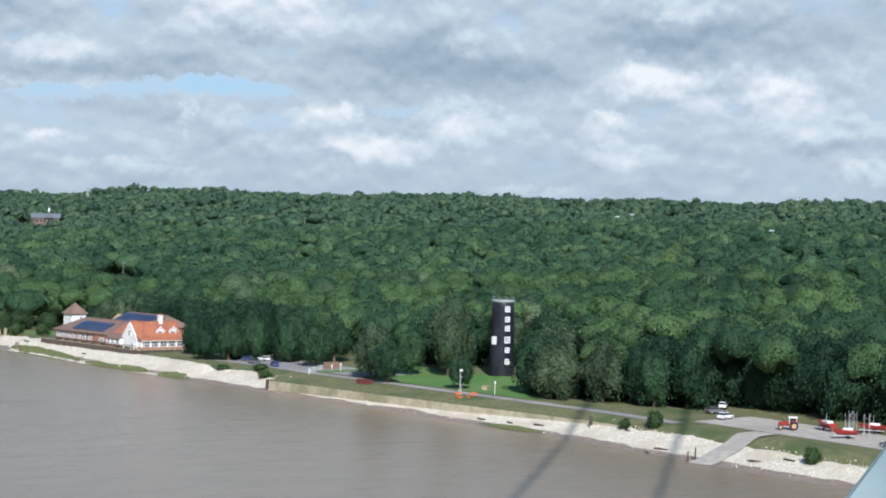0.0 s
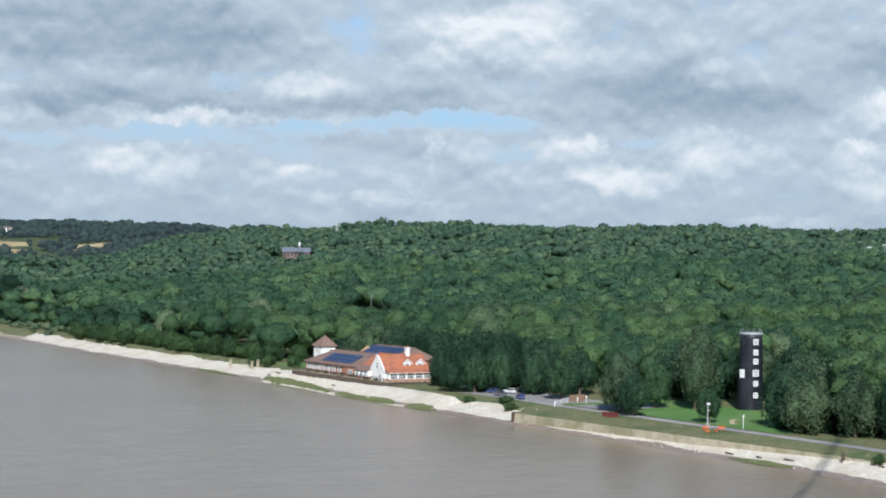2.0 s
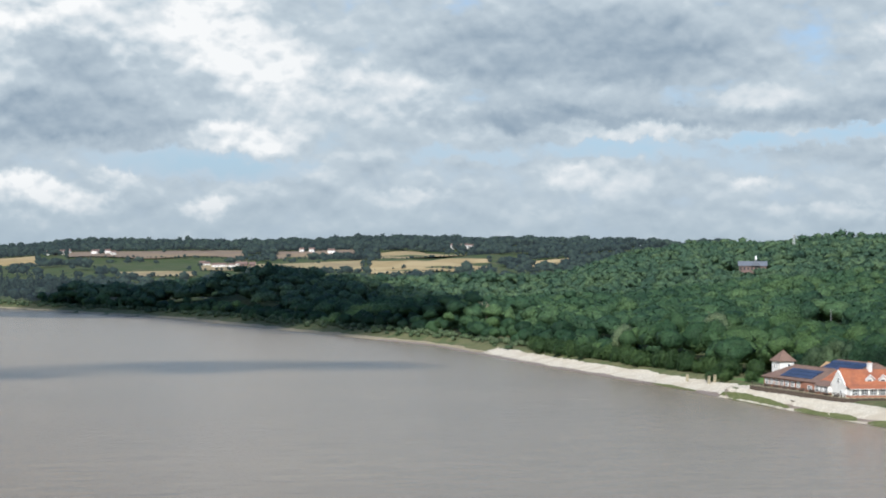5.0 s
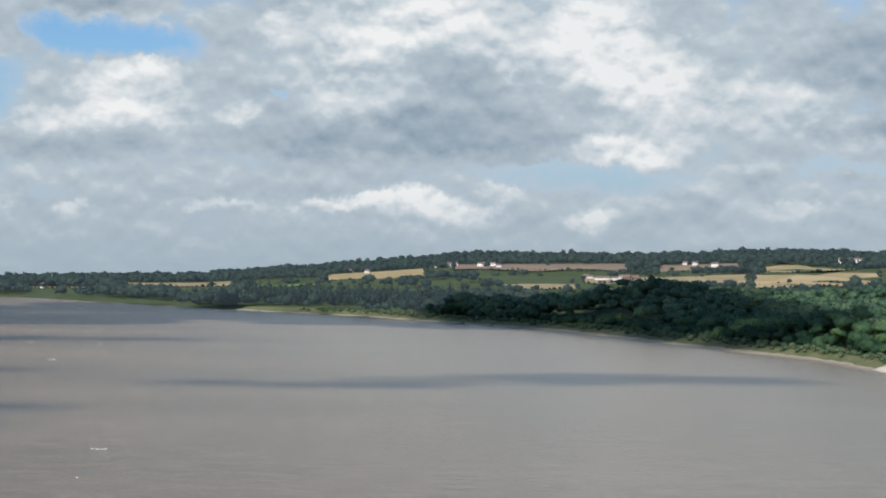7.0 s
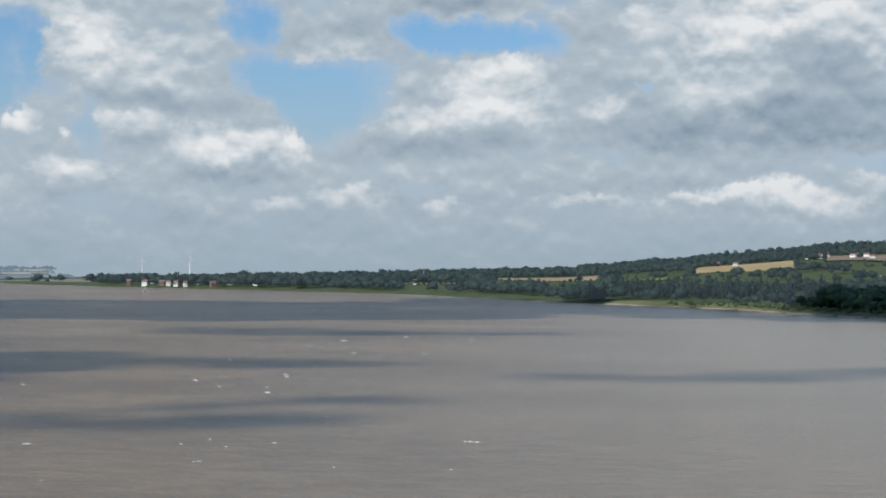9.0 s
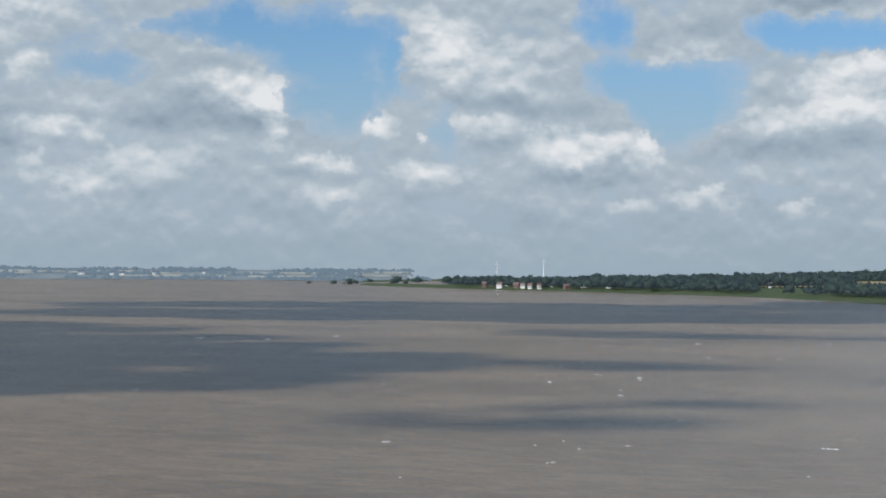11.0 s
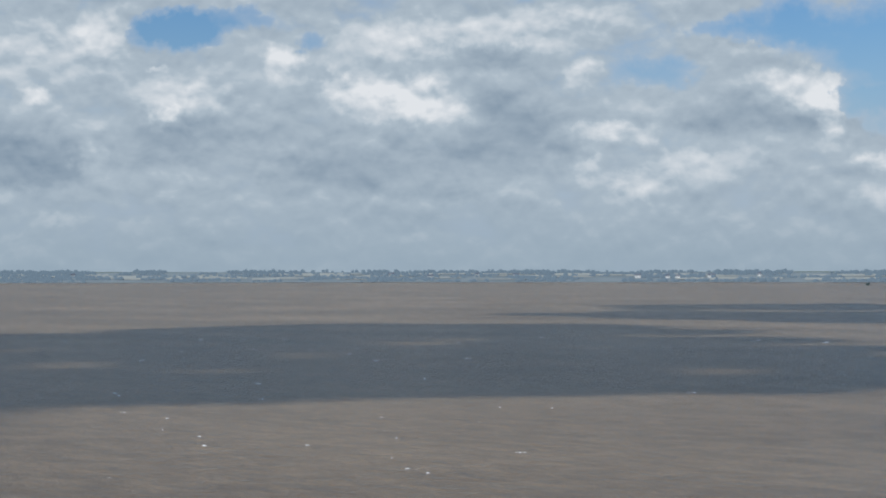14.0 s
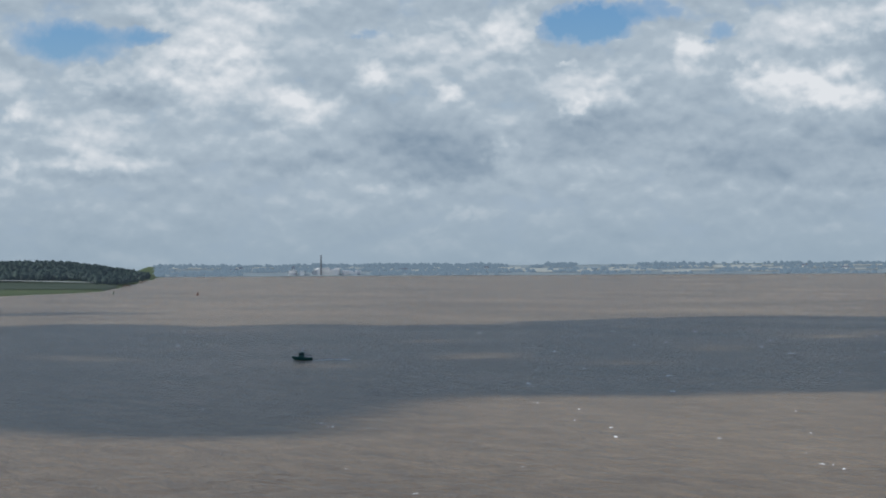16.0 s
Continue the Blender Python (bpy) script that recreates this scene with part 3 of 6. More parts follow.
    south = np.interp(ds, [-60, 0, 20, 600, 900, 1400, 2000], [-4, 0, 1.5, 4.0, 10.0, 28.0, 32.0])
    south = south * smooth(-57.5, -61.0, a) + np.minimum(south, 2.5) * (1 - smooth(-57.5, -61.0, a))
    south = np.where(a < -57.7, south, -4.0)
    return np.maximum(np.maximum(north, far), south)


def sheet(name, xs, ys, lift, mat, label, category, kind="structure"):
    """A strip laid on the land: rows of (x, y) across, all of one length."""
    xs, ys = np.asarray(xs, float), np.asarray(ys, float)
    z = land(xs, ys) + lift
    n, m = xs.shape
    idx = np.arange(n * m).reshape(n, m)
    quads = np.stack([idx[:-1, :-1], idx[:-1, 1:], idx[1:, 1:], idx[1:, :-1]], -1).reshape(-1, 4)
    ob = new(name, mesh_from(name, np.stack([xs, ys, z], -1).reshape(-1, 3), [quads], mat, True))
    return tagged(ob, label, category, kind=kind)

AZ = np.concatenate([np.arange(-180, -68, 4.0), np.arange(-68, 64, 0.5), np.arange(64, 181, 4.0)])
RAD = np.concatenate([np.linspace(5, 150, 6), np.arange(160, 400, 6.0), np.geomspace(400, 5600, 90)])
GX, GY = np.sin(np.radians(AZ))[None, :] * RAD[:, None], np.cos(np.radians(AZ))[None, :] * RAD[:, None]
GD = inland(GX, GY)
SUNK = np.where((GD > -12) & (GD < 66) & (GY > 105) & (GY < 1890), 1.6, 0.0)
sheet("ground", GX, GY, -SUNK, M_GRASS, "grassy river banks rising to low wooded hills", "ground")

wx = np.array([-6000, -3000, 0, 3000, 6000], float)
gx, gy = np.meshgrid(wx, wx)
wi = np.arange(25).reshape(5, 5)
water = new("water", mesh_from("water", np.stack([gx, gy, 0 * gx], -1).reshape(-1, 3),
                               [np.stack([wi[:-1, :-1], wi[:-1, 1:], wi[1:, 1:], wi[1:, :-1]], -1).reshape(-1, 4)], M_WATER))
tagged(water, "wide silty brown estuary water with small wind waves", "water", kind="structure")


def along(y0, y1, step, offs):
    """Rows along the shore at the offsets inland."""
    ys = np.arange(y0, y1 + step, step)
    s = np.interp(ys, SHORE_Y, SHORE_X)
    o = np.asarray(offs, float)
    return s[:, None] + o[None, :], ys[:, None] + 0 * o[None, :]


def wavy(y0, y1, step, inner, outer, n, wob_in, wob_out, seed):
    """A strip along the shore with wandering edges."""
    ys = np.arange(y0, y1 + step, step)
    s = np.interp(ys, SHORE_Y, SHORE_X)
    a = np.array([inner + wob_in * noise.noise((yv * 0.06, seed, 0)) + 0.5 * wob_in * noise.noise((yv * 0.31, seed, 4)) for yv in ys])
    b = np.array([outer + wob_out * noise.noise((yv * 0.05, seed, 9)) + 0.5 * wob_out * noise.noise((yv * 0.27, seed, 13)) for yv in ys])
    t = np.linspace(0, 1, n)
    o = a[:, None] * (1 - t) + b[:, None] * t
    return s[:, None] + o, ys[:, None] + 0 * o


x, y = along(100, 1895, 5.0, [-12, -4, 0, 3, 6, 9, 11, 13, 16, 20, 26, 33, 40, 48, 56, 64, 72])
sheet("riverbank", x, y, 0.0, M_VERGE, "rough grass bank above the river shore", "riverbank")
x, y = wavy(110, 420, 2.0, -3, 9.6, 9, 0, 2.0, 3.0)
sheet("beach", x, y, 0.10, M_CHALK, "pale chalk shingle beach along the river", "beach")
x, y = wavy(418, 800, 2.0, -3, 10.4, 9, 0, 2.2, 5.0)
sheet("beach", x, y, 0.10, M_CHALK, "pale chalk shingle beach below the woods", "beach")
x, y = wavy(795, 1890, 6.0, -2, 4.6, 5, 0, 2.5, 7.0)
sheet("beach", x, y, 0.10, M_SAND, "narrow strand of pale sand and stones", "beach")
x, y = wavy(110, 960, 2.0, -3, 1.6, 4, 0, 1.5, 11.0)
sheet("strand", x, y, 0.16, M_MUD, "wet brown mud at the waterline", "strand")
for y0, y1, o0, o1 in ((262, 282, -1.0, 1.4), (402, 418, -1.6, 1.8), (424, 462, -1.2, 1.8), (466, 520, -1.4, 2.0), (540, 580, -0.8, 1.6)):
    x, y = wavy(y0, y1, 1.5, o0, o1, 4, 0.7, 1.2, y0)
    taper = np.sin(np.linspace(0, math.pi, len(x)))[:, None] ** 0.5
    x = x.mean(1, keepdims=True) + (x - x.mean(1, keepdims=True)) * taper
    sheet("weed_bed", x, y, 0.26, M_ALGAE, "low green weed growing at the waterline", "weed")
x, y = along(110, 238, 3.0, np.linspace(22, 40, 6))
sheet("yard", x, y, 0.05, M_TRACK, "pale gravel boat yard beside the shore road", "yard")
x, y = along(238, 372, 3.0, np.linspace(14.5, 18.5, 4))
sheet("road", x, y, 0.06, M_ROAD, "narrow worn asphalt shore road", "road")
x, y = wavy(288, 372, 2.0, 20, 50, 12, 0.5, 4, 21.0)
sheet("lawn", x, y, 0.08, M_LAWN, "mown green lawn round the mill", "lawn")
x, y = wavy(500, 545, 2.0, 12, 40, 8, 1.0, 3, 23.0)
sheet("lawn", x, y, 0.08, M_LAWN, "mown green lawn beside the inn", "lawn")
x, y = along(372, 412, 3.0, np.linspace(15, 36, 6))
sheet("car_park", x, y, 0.10, M_ROAD, "grey asphalt car park among trees", "car park")
x, y = wavy(352, 366, 1.0, 20, 40, 6, 0.3, 0.5, 25.0)
sheet("path", x, y, 0.12, M_ROAD, "grey path leading up from the shore road", "path")
# slipway from yard to water
sx = np.linspace(-2, 20, 12)
sy = np.array([-2.8, 0.0, 2.8])
px = np.interp(214 + 0 * sx, SHORE_Y, SHORE_X) + sx
X, Y = np.repeat(px[:, None], 3, 1), 214.0 + sy[None, :] + 0.12 * sx[:, None]
sheet("slipway", X, Y, 0.30, M_TRACK, "sloping concrete slipway into the river", "slipway")

# ---- woods ----
RNG = np.random.default_rng(5)


def crown_template(n_leaf, lobes, size, seed, core=1, tall=1.0, droop=0.0, lobe=(0.40, 0.60), shrink=(0.86, 0.97), low=0.05):
    """A unit crown (radius about 1, base at z 0): lumpy core and leaf clumps on its lobes."""
    g = np.random.default_rng(seed)
    c = np.zeros((lobes, 3))
    for i in range(lobes):
        a, h = 2.399 * i + g.uniform(-0.9, 0.9), (i + g.uniform(0.1, 0.9)) / lobes
        rad = 0.74 * math.sqrt(max(0.04, 1 - (1.9 * h - 0.80) ** 2)) * g.uniform(0.62, 1.12)
        c[i] = (rad * math.cos(a), rad * math.sin(a), (0.34 + 1.02 * h * g.uniform(0.86, 1.12)) * tall)
    rl = g.uniform(lobe[0], lobe[1], lobes)
    mid = np.array([0, 0, 0.8 * tall])
    bm = bmesh.new()
    bmesh.ops.create_icosphere(bm, subdivisions=core, radius=1.0)
    cv = np.array([v.co[:] for v in bm.verts])
    cf = np.array([[v.index for v in f.verts] for f in bm.faces])
    bm.free()
    reach = []
    for way in cv:
        best = 0.3
        for k in range(lobes):
            ck = c[k] - mid
            b = ck @ way
            disc = b * b - ck @ ck + rl[k] ** 2
            if disc > 0:
                best = max(best, b + math.sqrt(disc))
        reach.append(best * g.uniform(*shrink))
    cv = cv * np.array(reach)[:, None] + mid
    keep = np.array([cv[f][:, 2].mean() > 0.15 for f in cf])
    V, T, Q = [cv], cf[keep], np.zeros((0, 4), int)
    if n_leaf:
        k = g.integers(0, lobes, n_leaf * 6)
        u = g.normal(size=(n_leaf * 6, 3))
        u /= np.linalg.norm(u, axis=1)[:, None]
        p = c[k] + u * rl[k][:, None] * g.uniform(0.84, 1.14, (len(k), 1))
        inside = np.zeros(len(k), bool)
        for j in range(lobes):
            inside |= (np.linalg.norm(p - c[j], axis=1) < rl[j] * 0.84)
        ok = np.where(~inside & (p[:, 2] > low))[0][:n_leaf]
        p, u = p[ok], u[ok]
        p[:, 2] -= droop * g.random(len(p)) * (p[:, 0] ** 2 + p[:, 1] ** 2)
        nrm = u + g.normal(size=u.shape) * 0.42 + np.array([0, 0, 0.15])
        nrm /= np.linalg.norm(nrm, axis=1)[:, None]
        t1 = np.cross(nrm, g.normal(size=u.shape))
        t1 /= np.linalg.norm(t1, axis=1)[:, None]
        t2 = np.cross(nrm, t1)
        s = size * g.uniform(0.6, 1.3, (len(p), 1))
        quad = np.stack([p + t1 * s, p + t2 * s * 0.75, p - t1 * s * 0.9, p - t2 * s * 0.8], 1)
        V.append(quad.reshape(-1, 3))
        Q = np.arange(len(p) * 4).reshape(-1, 4) + len(cv)
    V = np.concatenate(V)
    V[:, :2] /= np.percentile(np.hypot(V[:, 0], V[:, 1]), 97)
    return V, T, Q


def forest(name, pts, templates, mat, label, category="trees"):
    """One mesh of many crowns; pts rows: x, y, z, radius, height factor."""
    pts = np.asarray(pts)
    VV, TT, QQ, tints, base = [], [], [], [], 0
    which = RNG.integers(0, len(templates), len(pts))
    hue = RNG.random(len(pts))
    for w, (v, t, q) in enumerate(templates):
        P, hu = pts[which == w], hue[which == w]
        if not len(P):
            continue
        a = RNG.uniform(0, 6.283, len(P))
        ca, sa = np.cos(a)[:, None], np.sin(a)[:, None]
        R = P[:, 3][:, None]
        X = (v[None, :, 0] * ca - v[None, :, 1] * sa) * R + P[:, 0][:, None]
        Y = (v[None, :, 0] * sa + v[None, :, 1] * ca) * R + P[:, 1][:, None]
        Z = v[None, :, 2] * R * P[:, 4][:, None] + P[:, 2][:, None]
        VV.append(np.stack([X, Y, Z], -1).reshape(-1, 3))
        tints.append(np.repeat(hu, len(v)))
        off = (np.arange(len(P)) * len(v) + base)[:, None, None]
        TT.append((t[None] + off).reshape(-1, 3))
        if len(q):
            QQ.append((q[None] + off).reshape(-1, 4))
        base += len(P) * len(v)
    faces = [np.concatenate(TT)] + ([np.concatenate(QQ)] if QQ else [])
    me = mesh_from(name, np.concatenate(VV), faces, mat)
    me.attributes.new("tint", "FLOAT", "POINT").data.foreach_set("value", np.concatenate(tints).astype(np.float32))
    return tagged(new(name, me), label, category, kind="stuff")


def jitter_grid(x0, x1, y0, y1, step):
    gx, gy = np.meshgrid(np.arange(x0, x1, step), np.arange(y0, y1, step))
    p = np.stack([gx.ravel(), gy.ravel()], -1)
    return p + RNG.uniform(-0.48, 0.48, p.shape) * step


def polar(p):
    return np.degrees(np.arctan2(p[:, 0], p[:, 1])), np.hypot(p[:, 0], p[:, 1])


def ground_noise(p, scale, seed=0.0):
    return np.array([noise.noise((px * scale, py * scale, seed)) for px, py in p])


def trees_at(p, r_lo, r_hi, h_lo=0.85, h_hi=1.15, lift=3.0, rel=1.0):
    """Trees on the land at the points: radii within the range, larger in groups."""
    g = np.clip(ground_noise(p, 0.014, 3.0) * 0.9 + RNG.uniform(-0.1, 1.0, len(p)), 0, 1) ** 1.3
    r = r_lo + (r_hi - r_lo) * g
    return np.stack([p[:, 0], p[:, 1], land(p[:, 0], p[:, 1]) + lift * r / r_hi, r, RNG.uniform(h_lo, h_hi, len(p)) * np.where(RNG.random(len(p)) < 0.05, 1.22, 1.0)], -1)


def canopy_at(p, r_lo, r_hi, top, h_lo, h_hi, rough=0.9):
    """Trees of a closed wood: crowns of many widths that share one rolling canopy."""
    n1, n2 = ground_noise(p, 0.011, 8.0), ground_noise(p, 0.035, 4.0)
    r = r_lo + (r_hi - r_lo) * np.clip(0.45 + 0.5 * n2 + RNG.normal(size=len(p)) * 0.22, 0, 1)
    h = RNG.uniform(h_lo, h_hi, len(p))
    n0 = ground_noise(p, 0.0045, 15.0)
    crest = top + 5.5 * n0 + 3.4 * n1 + 2.4 * n2 + RNG.normal(size=len(p)) * rough + np.where(RNG.random(len(p)) < 0.04, 3.5, 0.0)
    return np.stack([p[:, 0], p[:, 1], land(p[:, 0], p[:, 1]) + np.maximum(crest - 1.75 * r * h, 0.0), r, h], -1)


EDGE_Y = np.array([110, 205, 240, 255, 296, 310, 322, 345, 356, 370, 395, 405, 420, 500, 520, 548, 560, 620, 800, 960, 1100, 1900], float)
EDGE_D = np.array([38, 38, 37, 32, 30, 49, 66, 70, 58, 56, 52, 44, 46, 46, 44, 40, 22, 17, 14, 14, 17, 20], float)


def wooded(p, extra=0.0):
    return inland(p[:, 0], p[:, 1]) > np.interp(p[:, 1], EDGE_Y, EDGE_D) + extra


# clearings in the wood, each open for some way towards the river bridge: azimuth, distance, radius, open length
CLEARINGS = [(29.95, 810, 12, 90), (27.9, 1740, 22, 210), (32.2, 1390, 16, 120), (42.35, 1720, 18, 120), (33.2, 1600, 10, 80), (26.6, 1600, 14, 90), (47.3, 1500, 6, 40)]
# farm fields on the western hills: azimuth from, to, distance from, to
FIELDS = [(15.6, 19.5, 2560, 3250, "gold"), (15.9, 18.8, 3300, 3620, "tan"), (6.0, 11.6, 3330, 3900, "brown"), (10.2, 15.4, 2900, 3250, "tan"), (1.9, 5.1, 3250, 3800, "gold"),
          (-4.5, -1.1, 3150, 3600, "tan"), (20.8, 22.3, 2750, 3150, "gold"), (22.3, 25.8, 2850, 3180, "green"), (7.6, 10.0, 2750, 3000, "tan"), (-0.4, 1.6, 3000, 3300, "green"), (12.6, 15.2, 3420, 3720, "brown"), (-7.5, -5.2, 3050, 3200, "tan")]

FIELDS = [(a0, a1, r1 - 0.62 * (r1 - r0), r1, k) for a0, a1, r0, r1, k in FIELDS]


def clear_of(p, fields=False):
    a, r = polar(p)
    ok = np.ones(len(p), bool)
    for ca, cr, rad, opening in CLEARINGS:
        across = np.abs(np.radians(a - ca)) * r
        ok &= ~((across < rad) & (r > cr - opening) & (r < cr + rad))
    if fields:
        for a0, a1, r0, r1, _ in FIELDS:
            ok &= ~((a > a0) & (a < a1) & (r > r0 - (650 if a1 < 2 else 160)) & (r < r1) & (RNG.random(len(p)) > 0.006))
    return ok


NEAR_T = [crown_template(560, 20, 0.046, s, 2, 0.95, lobe=(0.22, 0.42), shrink=(0.84, 0.95), low=0.36) for s in range(9)]
MID_T = [crown_template(130, 15, 0.085, 20 + s, 2, 0.90, lobe=(0.28, 0.46), shrink=(0.80, 0.99), low=0.70) for s in range(9)]
EDGE_T = [crown_template(190, 15, 0.075, 50 + s, 2, 0.90, lobe=(0.26, 0.44), shrink=(0.82, 0.97), low=0.0) for s in range(6)]
BACK_T = [crown_template(22, 12, 0.17, 30 + s, 1, 0.85, lobe=(0.28, 0.52), shrink=(0.82, 0.98), low=0.7) for s in range(8)]
FAR_T = [crown_template(10, 9, 0.22, 40 + s, 1, 0.88, lobe=(0.30, 0.55)) for s in range(6)]

p = jitter_grid(255, 760, 110, 760, 9.6)
a, r = polar(p)
p = p[wooded(p, 6.0) & clear_of(p) & (r < 730) & (a > 14) & (a < 57)]
pale = RNG.random(len(p)) < 0.05
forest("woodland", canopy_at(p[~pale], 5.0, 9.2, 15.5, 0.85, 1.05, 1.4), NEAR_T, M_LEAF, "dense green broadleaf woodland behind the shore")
forest("woodland", trees_at(p[pale], 5.5, 8.6, 1.0, 1.3), NEAR_T, M_LEAF_PALE, "paler willow crowns standing out of the woodland")

p = jitter_grid(60, 1950, 250, 2700, 10.8)
a, r = polar(p)
FIELD_R = np.interp(a, [-2, 6, 12, 18, 22, 24, 26], [1500, 1650, 1700, 1900, 2050, 2400, 2600])
p = p[wooded(p, 3.0) & clear_of(p) & (r >= 728) & (r < FIELD_R) & (a > -1) & (a < 57)]
a, r = polar(p)
pale = RNG.random(len(p)) < 0.035
near = r < 1250
skirt = inland(p[:, 0], p[:, 1]) < np.interp(p[:, 1], EDGE_Y, EDGE_D) + 26.0
forest("woodland", canopy_at(p[skirt], 4.0, 7.5, 9.5, 0.8, 1.0, 1.6) - np.array([0, 0, 0.8, 0, 0]), EDGE_T, M_LEAF, "leafy outer belt of the wood above the bank")
near &= ~skirt
pale &= ~skirt
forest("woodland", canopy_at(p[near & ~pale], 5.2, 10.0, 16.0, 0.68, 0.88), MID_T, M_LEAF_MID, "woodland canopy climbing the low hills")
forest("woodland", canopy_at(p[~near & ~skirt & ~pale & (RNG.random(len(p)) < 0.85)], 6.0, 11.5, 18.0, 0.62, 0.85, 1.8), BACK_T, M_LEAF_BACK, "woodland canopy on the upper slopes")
forest("woodland", trees_at(p[pale & near], 4.5, 8.0, 0.95, 1.2), MID_T, M_LEAF_BRIGHT, "brighter green crowns scattered in the canopy")

# hedges, copses and ridge woods on the farmed hills to the west
p = jitter_grid(-1900, 2100, 1400, 4900, 17.0)
a, r = polar(p)
n1 = ground_noise(p, 0.0032, 1.0)
ridge = np.interp(a, RIDGE_AZ, RIDGE_R)
FIELD_R = np.interp(a, [-24, -2, 6, 12, 18, 22, 24, 26], [1500, 1500, 1650, 1700, 1900, 2050, 2400, 2600])
rows_ = np.abs(np.sin(r * 0.0085 + a * 0.5 + n1 * 5.0)) < 0.10
top_ = r > ridge - 640 + 260 * n1
keep = (inland(p[:, 0], p[:, 1]) > 26) & (a > -22) & (a < 27) & (r > FIELD_R) & (r < np.minimum(ridge + 160, 4880)) & (top_ | (n1 > 0.24) | rows_ | (a < -3) | (r < FIELD_R + 150))
p = p[keep & clear_of(p, True) & ((a > -17.2) | (RNG.random(len(p)) < 0.05))]
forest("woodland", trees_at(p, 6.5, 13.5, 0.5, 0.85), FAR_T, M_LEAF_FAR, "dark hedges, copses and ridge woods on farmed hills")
pts = []
for a0, a1, r0, r1, _ in FIELDS:
    n = int((a1 - a0) * 0.01745 * r0 / 9)
    for i in range(n):
        pts.append((a0 + (a1 - a0) * i / n, r0 - 8))
        if (r1 - r0) > 400 and RNG.random() < 0.6:
            pts.append((a0 + (a1 - a0) * i / n, r0 + (r1 - r0) * 0.45))
    for i in range(int((r1 - r0) / 10)):
        for edge in (a0, a1):
            if RNG.random() < 0.7:
                pts.append((edge, r0 + i * 10))
pts = np.array(pts) + RNG.normal(size=(len(pts), 2)) * np.array([0.02, 4.0])
p = np.stack([np.sin(np.radians(pts[:, 0])) * pts[:, 1], np.cos(np.radians(pts[:, 0])) * pts[:, 1]], -1)
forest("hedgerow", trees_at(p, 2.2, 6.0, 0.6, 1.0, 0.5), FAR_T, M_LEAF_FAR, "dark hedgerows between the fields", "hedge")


# ---- trees near the shore ----


def crown_mesh(name, template, mat):
    v, t, q = template
    return mesh_from(name, v, [t, q] if len(q) else [t], mat)


OAKS = [crown_mesh("crown", crown_template(4200, 30, 0.033, 60 + s, 3, 0.90, lobe=(0.18, 0.38), shrink=(0.80, 0.92)), M_LEAF) for s in range(6)]
WILLOWS = [crown_mesh("crown", crown_template(4200, 34, 0.034, 70 + s, 3, 1.05, 0.14, (0.16, 0.34), (0.78, 0.92)), M_LEAF_PALE) for s in range(4)]
BUSHES = [crown_mesh("crown", crown_template(1600, 18, 0.052, 80 + s, 2, 0.8, lobe=(0.22, 0.42), shrink=(0.80, 0.92)), M_LEAF_BRIGHT) for s in range(3)]


def trunk_mesh(seed):
    g = random.Random(seed)
    bm = bmesh.new()
    pts = [Vector((0, 0, -0.4)), Vector((g.uniform(-.1, .1), g.uniform(-.1, .1), 1.6)), Vector((g.uniform(-.3, .3), g.uniform(-.3, .3), 4.2)), Vector((g.uniform(-.5, .5), g.uniform(-.5, .5), 8.0))]
    rad = [0.46, 0.34, 0.26, 0.10]
    for i in range(3):
        tube(bm, pts[i], pts[i + 1], rad[i], rad[i + 1], 8)
    for k in range(5):
        a = 1.257 * k + g.uniform(-.4, .4)
        s = pts[1].lerp(pts[2], g.uniform(0.2, 1.0))
        e = s + Vector((math.cos(a) * 2.6, math.sin(a) * 2.6, g.uniform(1.6, 3.2)))
        tube(bm, s, e, 0.15, 0.05, 6)
    me = bpy.data.meshes.new("trunk")
    bm.to_mesh(me)
    bm.free()
    me.materials.append(M_BARK)
    return me


TRUNKS = [trunk_mesh(s) for s in range(4)]
TREES = random.Random(11)


def tree(x, y, height, width, crowns, label, name="tree", category="tree", group="", low=0.12):
    z = float(land(x, y))
    t = empty(name, pose(x, y, z, 0, 0, TREES.uniform(0, 360)), label, category, group)
    if height > 4.5:
        tk = new("trunk", TREES.choice(TRUNKS))
        tk.parent = t
        k = height / 13.0
        tk.scale = (k, k, k)
    cr = new("crown", TREES.choice(crowns))
    cr.parent = t
    low -= 0.09
    cr.location = (0, 0, height * low)
    top = max(v.co.z for v in cr.data.vertices)
    cr.scale = (width / 2.05, width / 2.05, height * (1 - low) / top)
    return t


# trees that stand alone or lead the wood
tree(284.5, 384.0, 12.0, 10.8, OAKS, "round bright green broadleaf tree by the car park")
tree(275.5, 346.5, 15.5, 11.5, WILLOWS, "pale grey-green willow on the lawn", "willow_tree")
tree(271.5, 336.5, 11.5, 9.0, OAKS, "dark leafy tree beside a willow", "tree")
tree(279.5, 353.5, 13.5, 9.5, WILLOWS, "pale willow behind the shore road", "willow_tree")
tree(303.0, 350.0, 21.5, 12.5, WILLOWS, "tall pale willow beside the black mill", "willow_tree")
tree(297.0, 343.5, 17.0, 9.0, WILLOWS, "tall pale willow beside the black mill", "willow_tree")
tree(291.5, 352.5, 12.5, 8.5, OAKS, "dark leafy tree between willows", "tree")
tree(277.0, 315.5, 8.6, 6.6, OAKS, "small dark round tree on the lawn", "tree", low=0.2)
tree(283.0, 291.0, 13.0, 11.0, WILLOWS, "spreading pale willow at the wood's edge", "willow_tree", low=0.02)
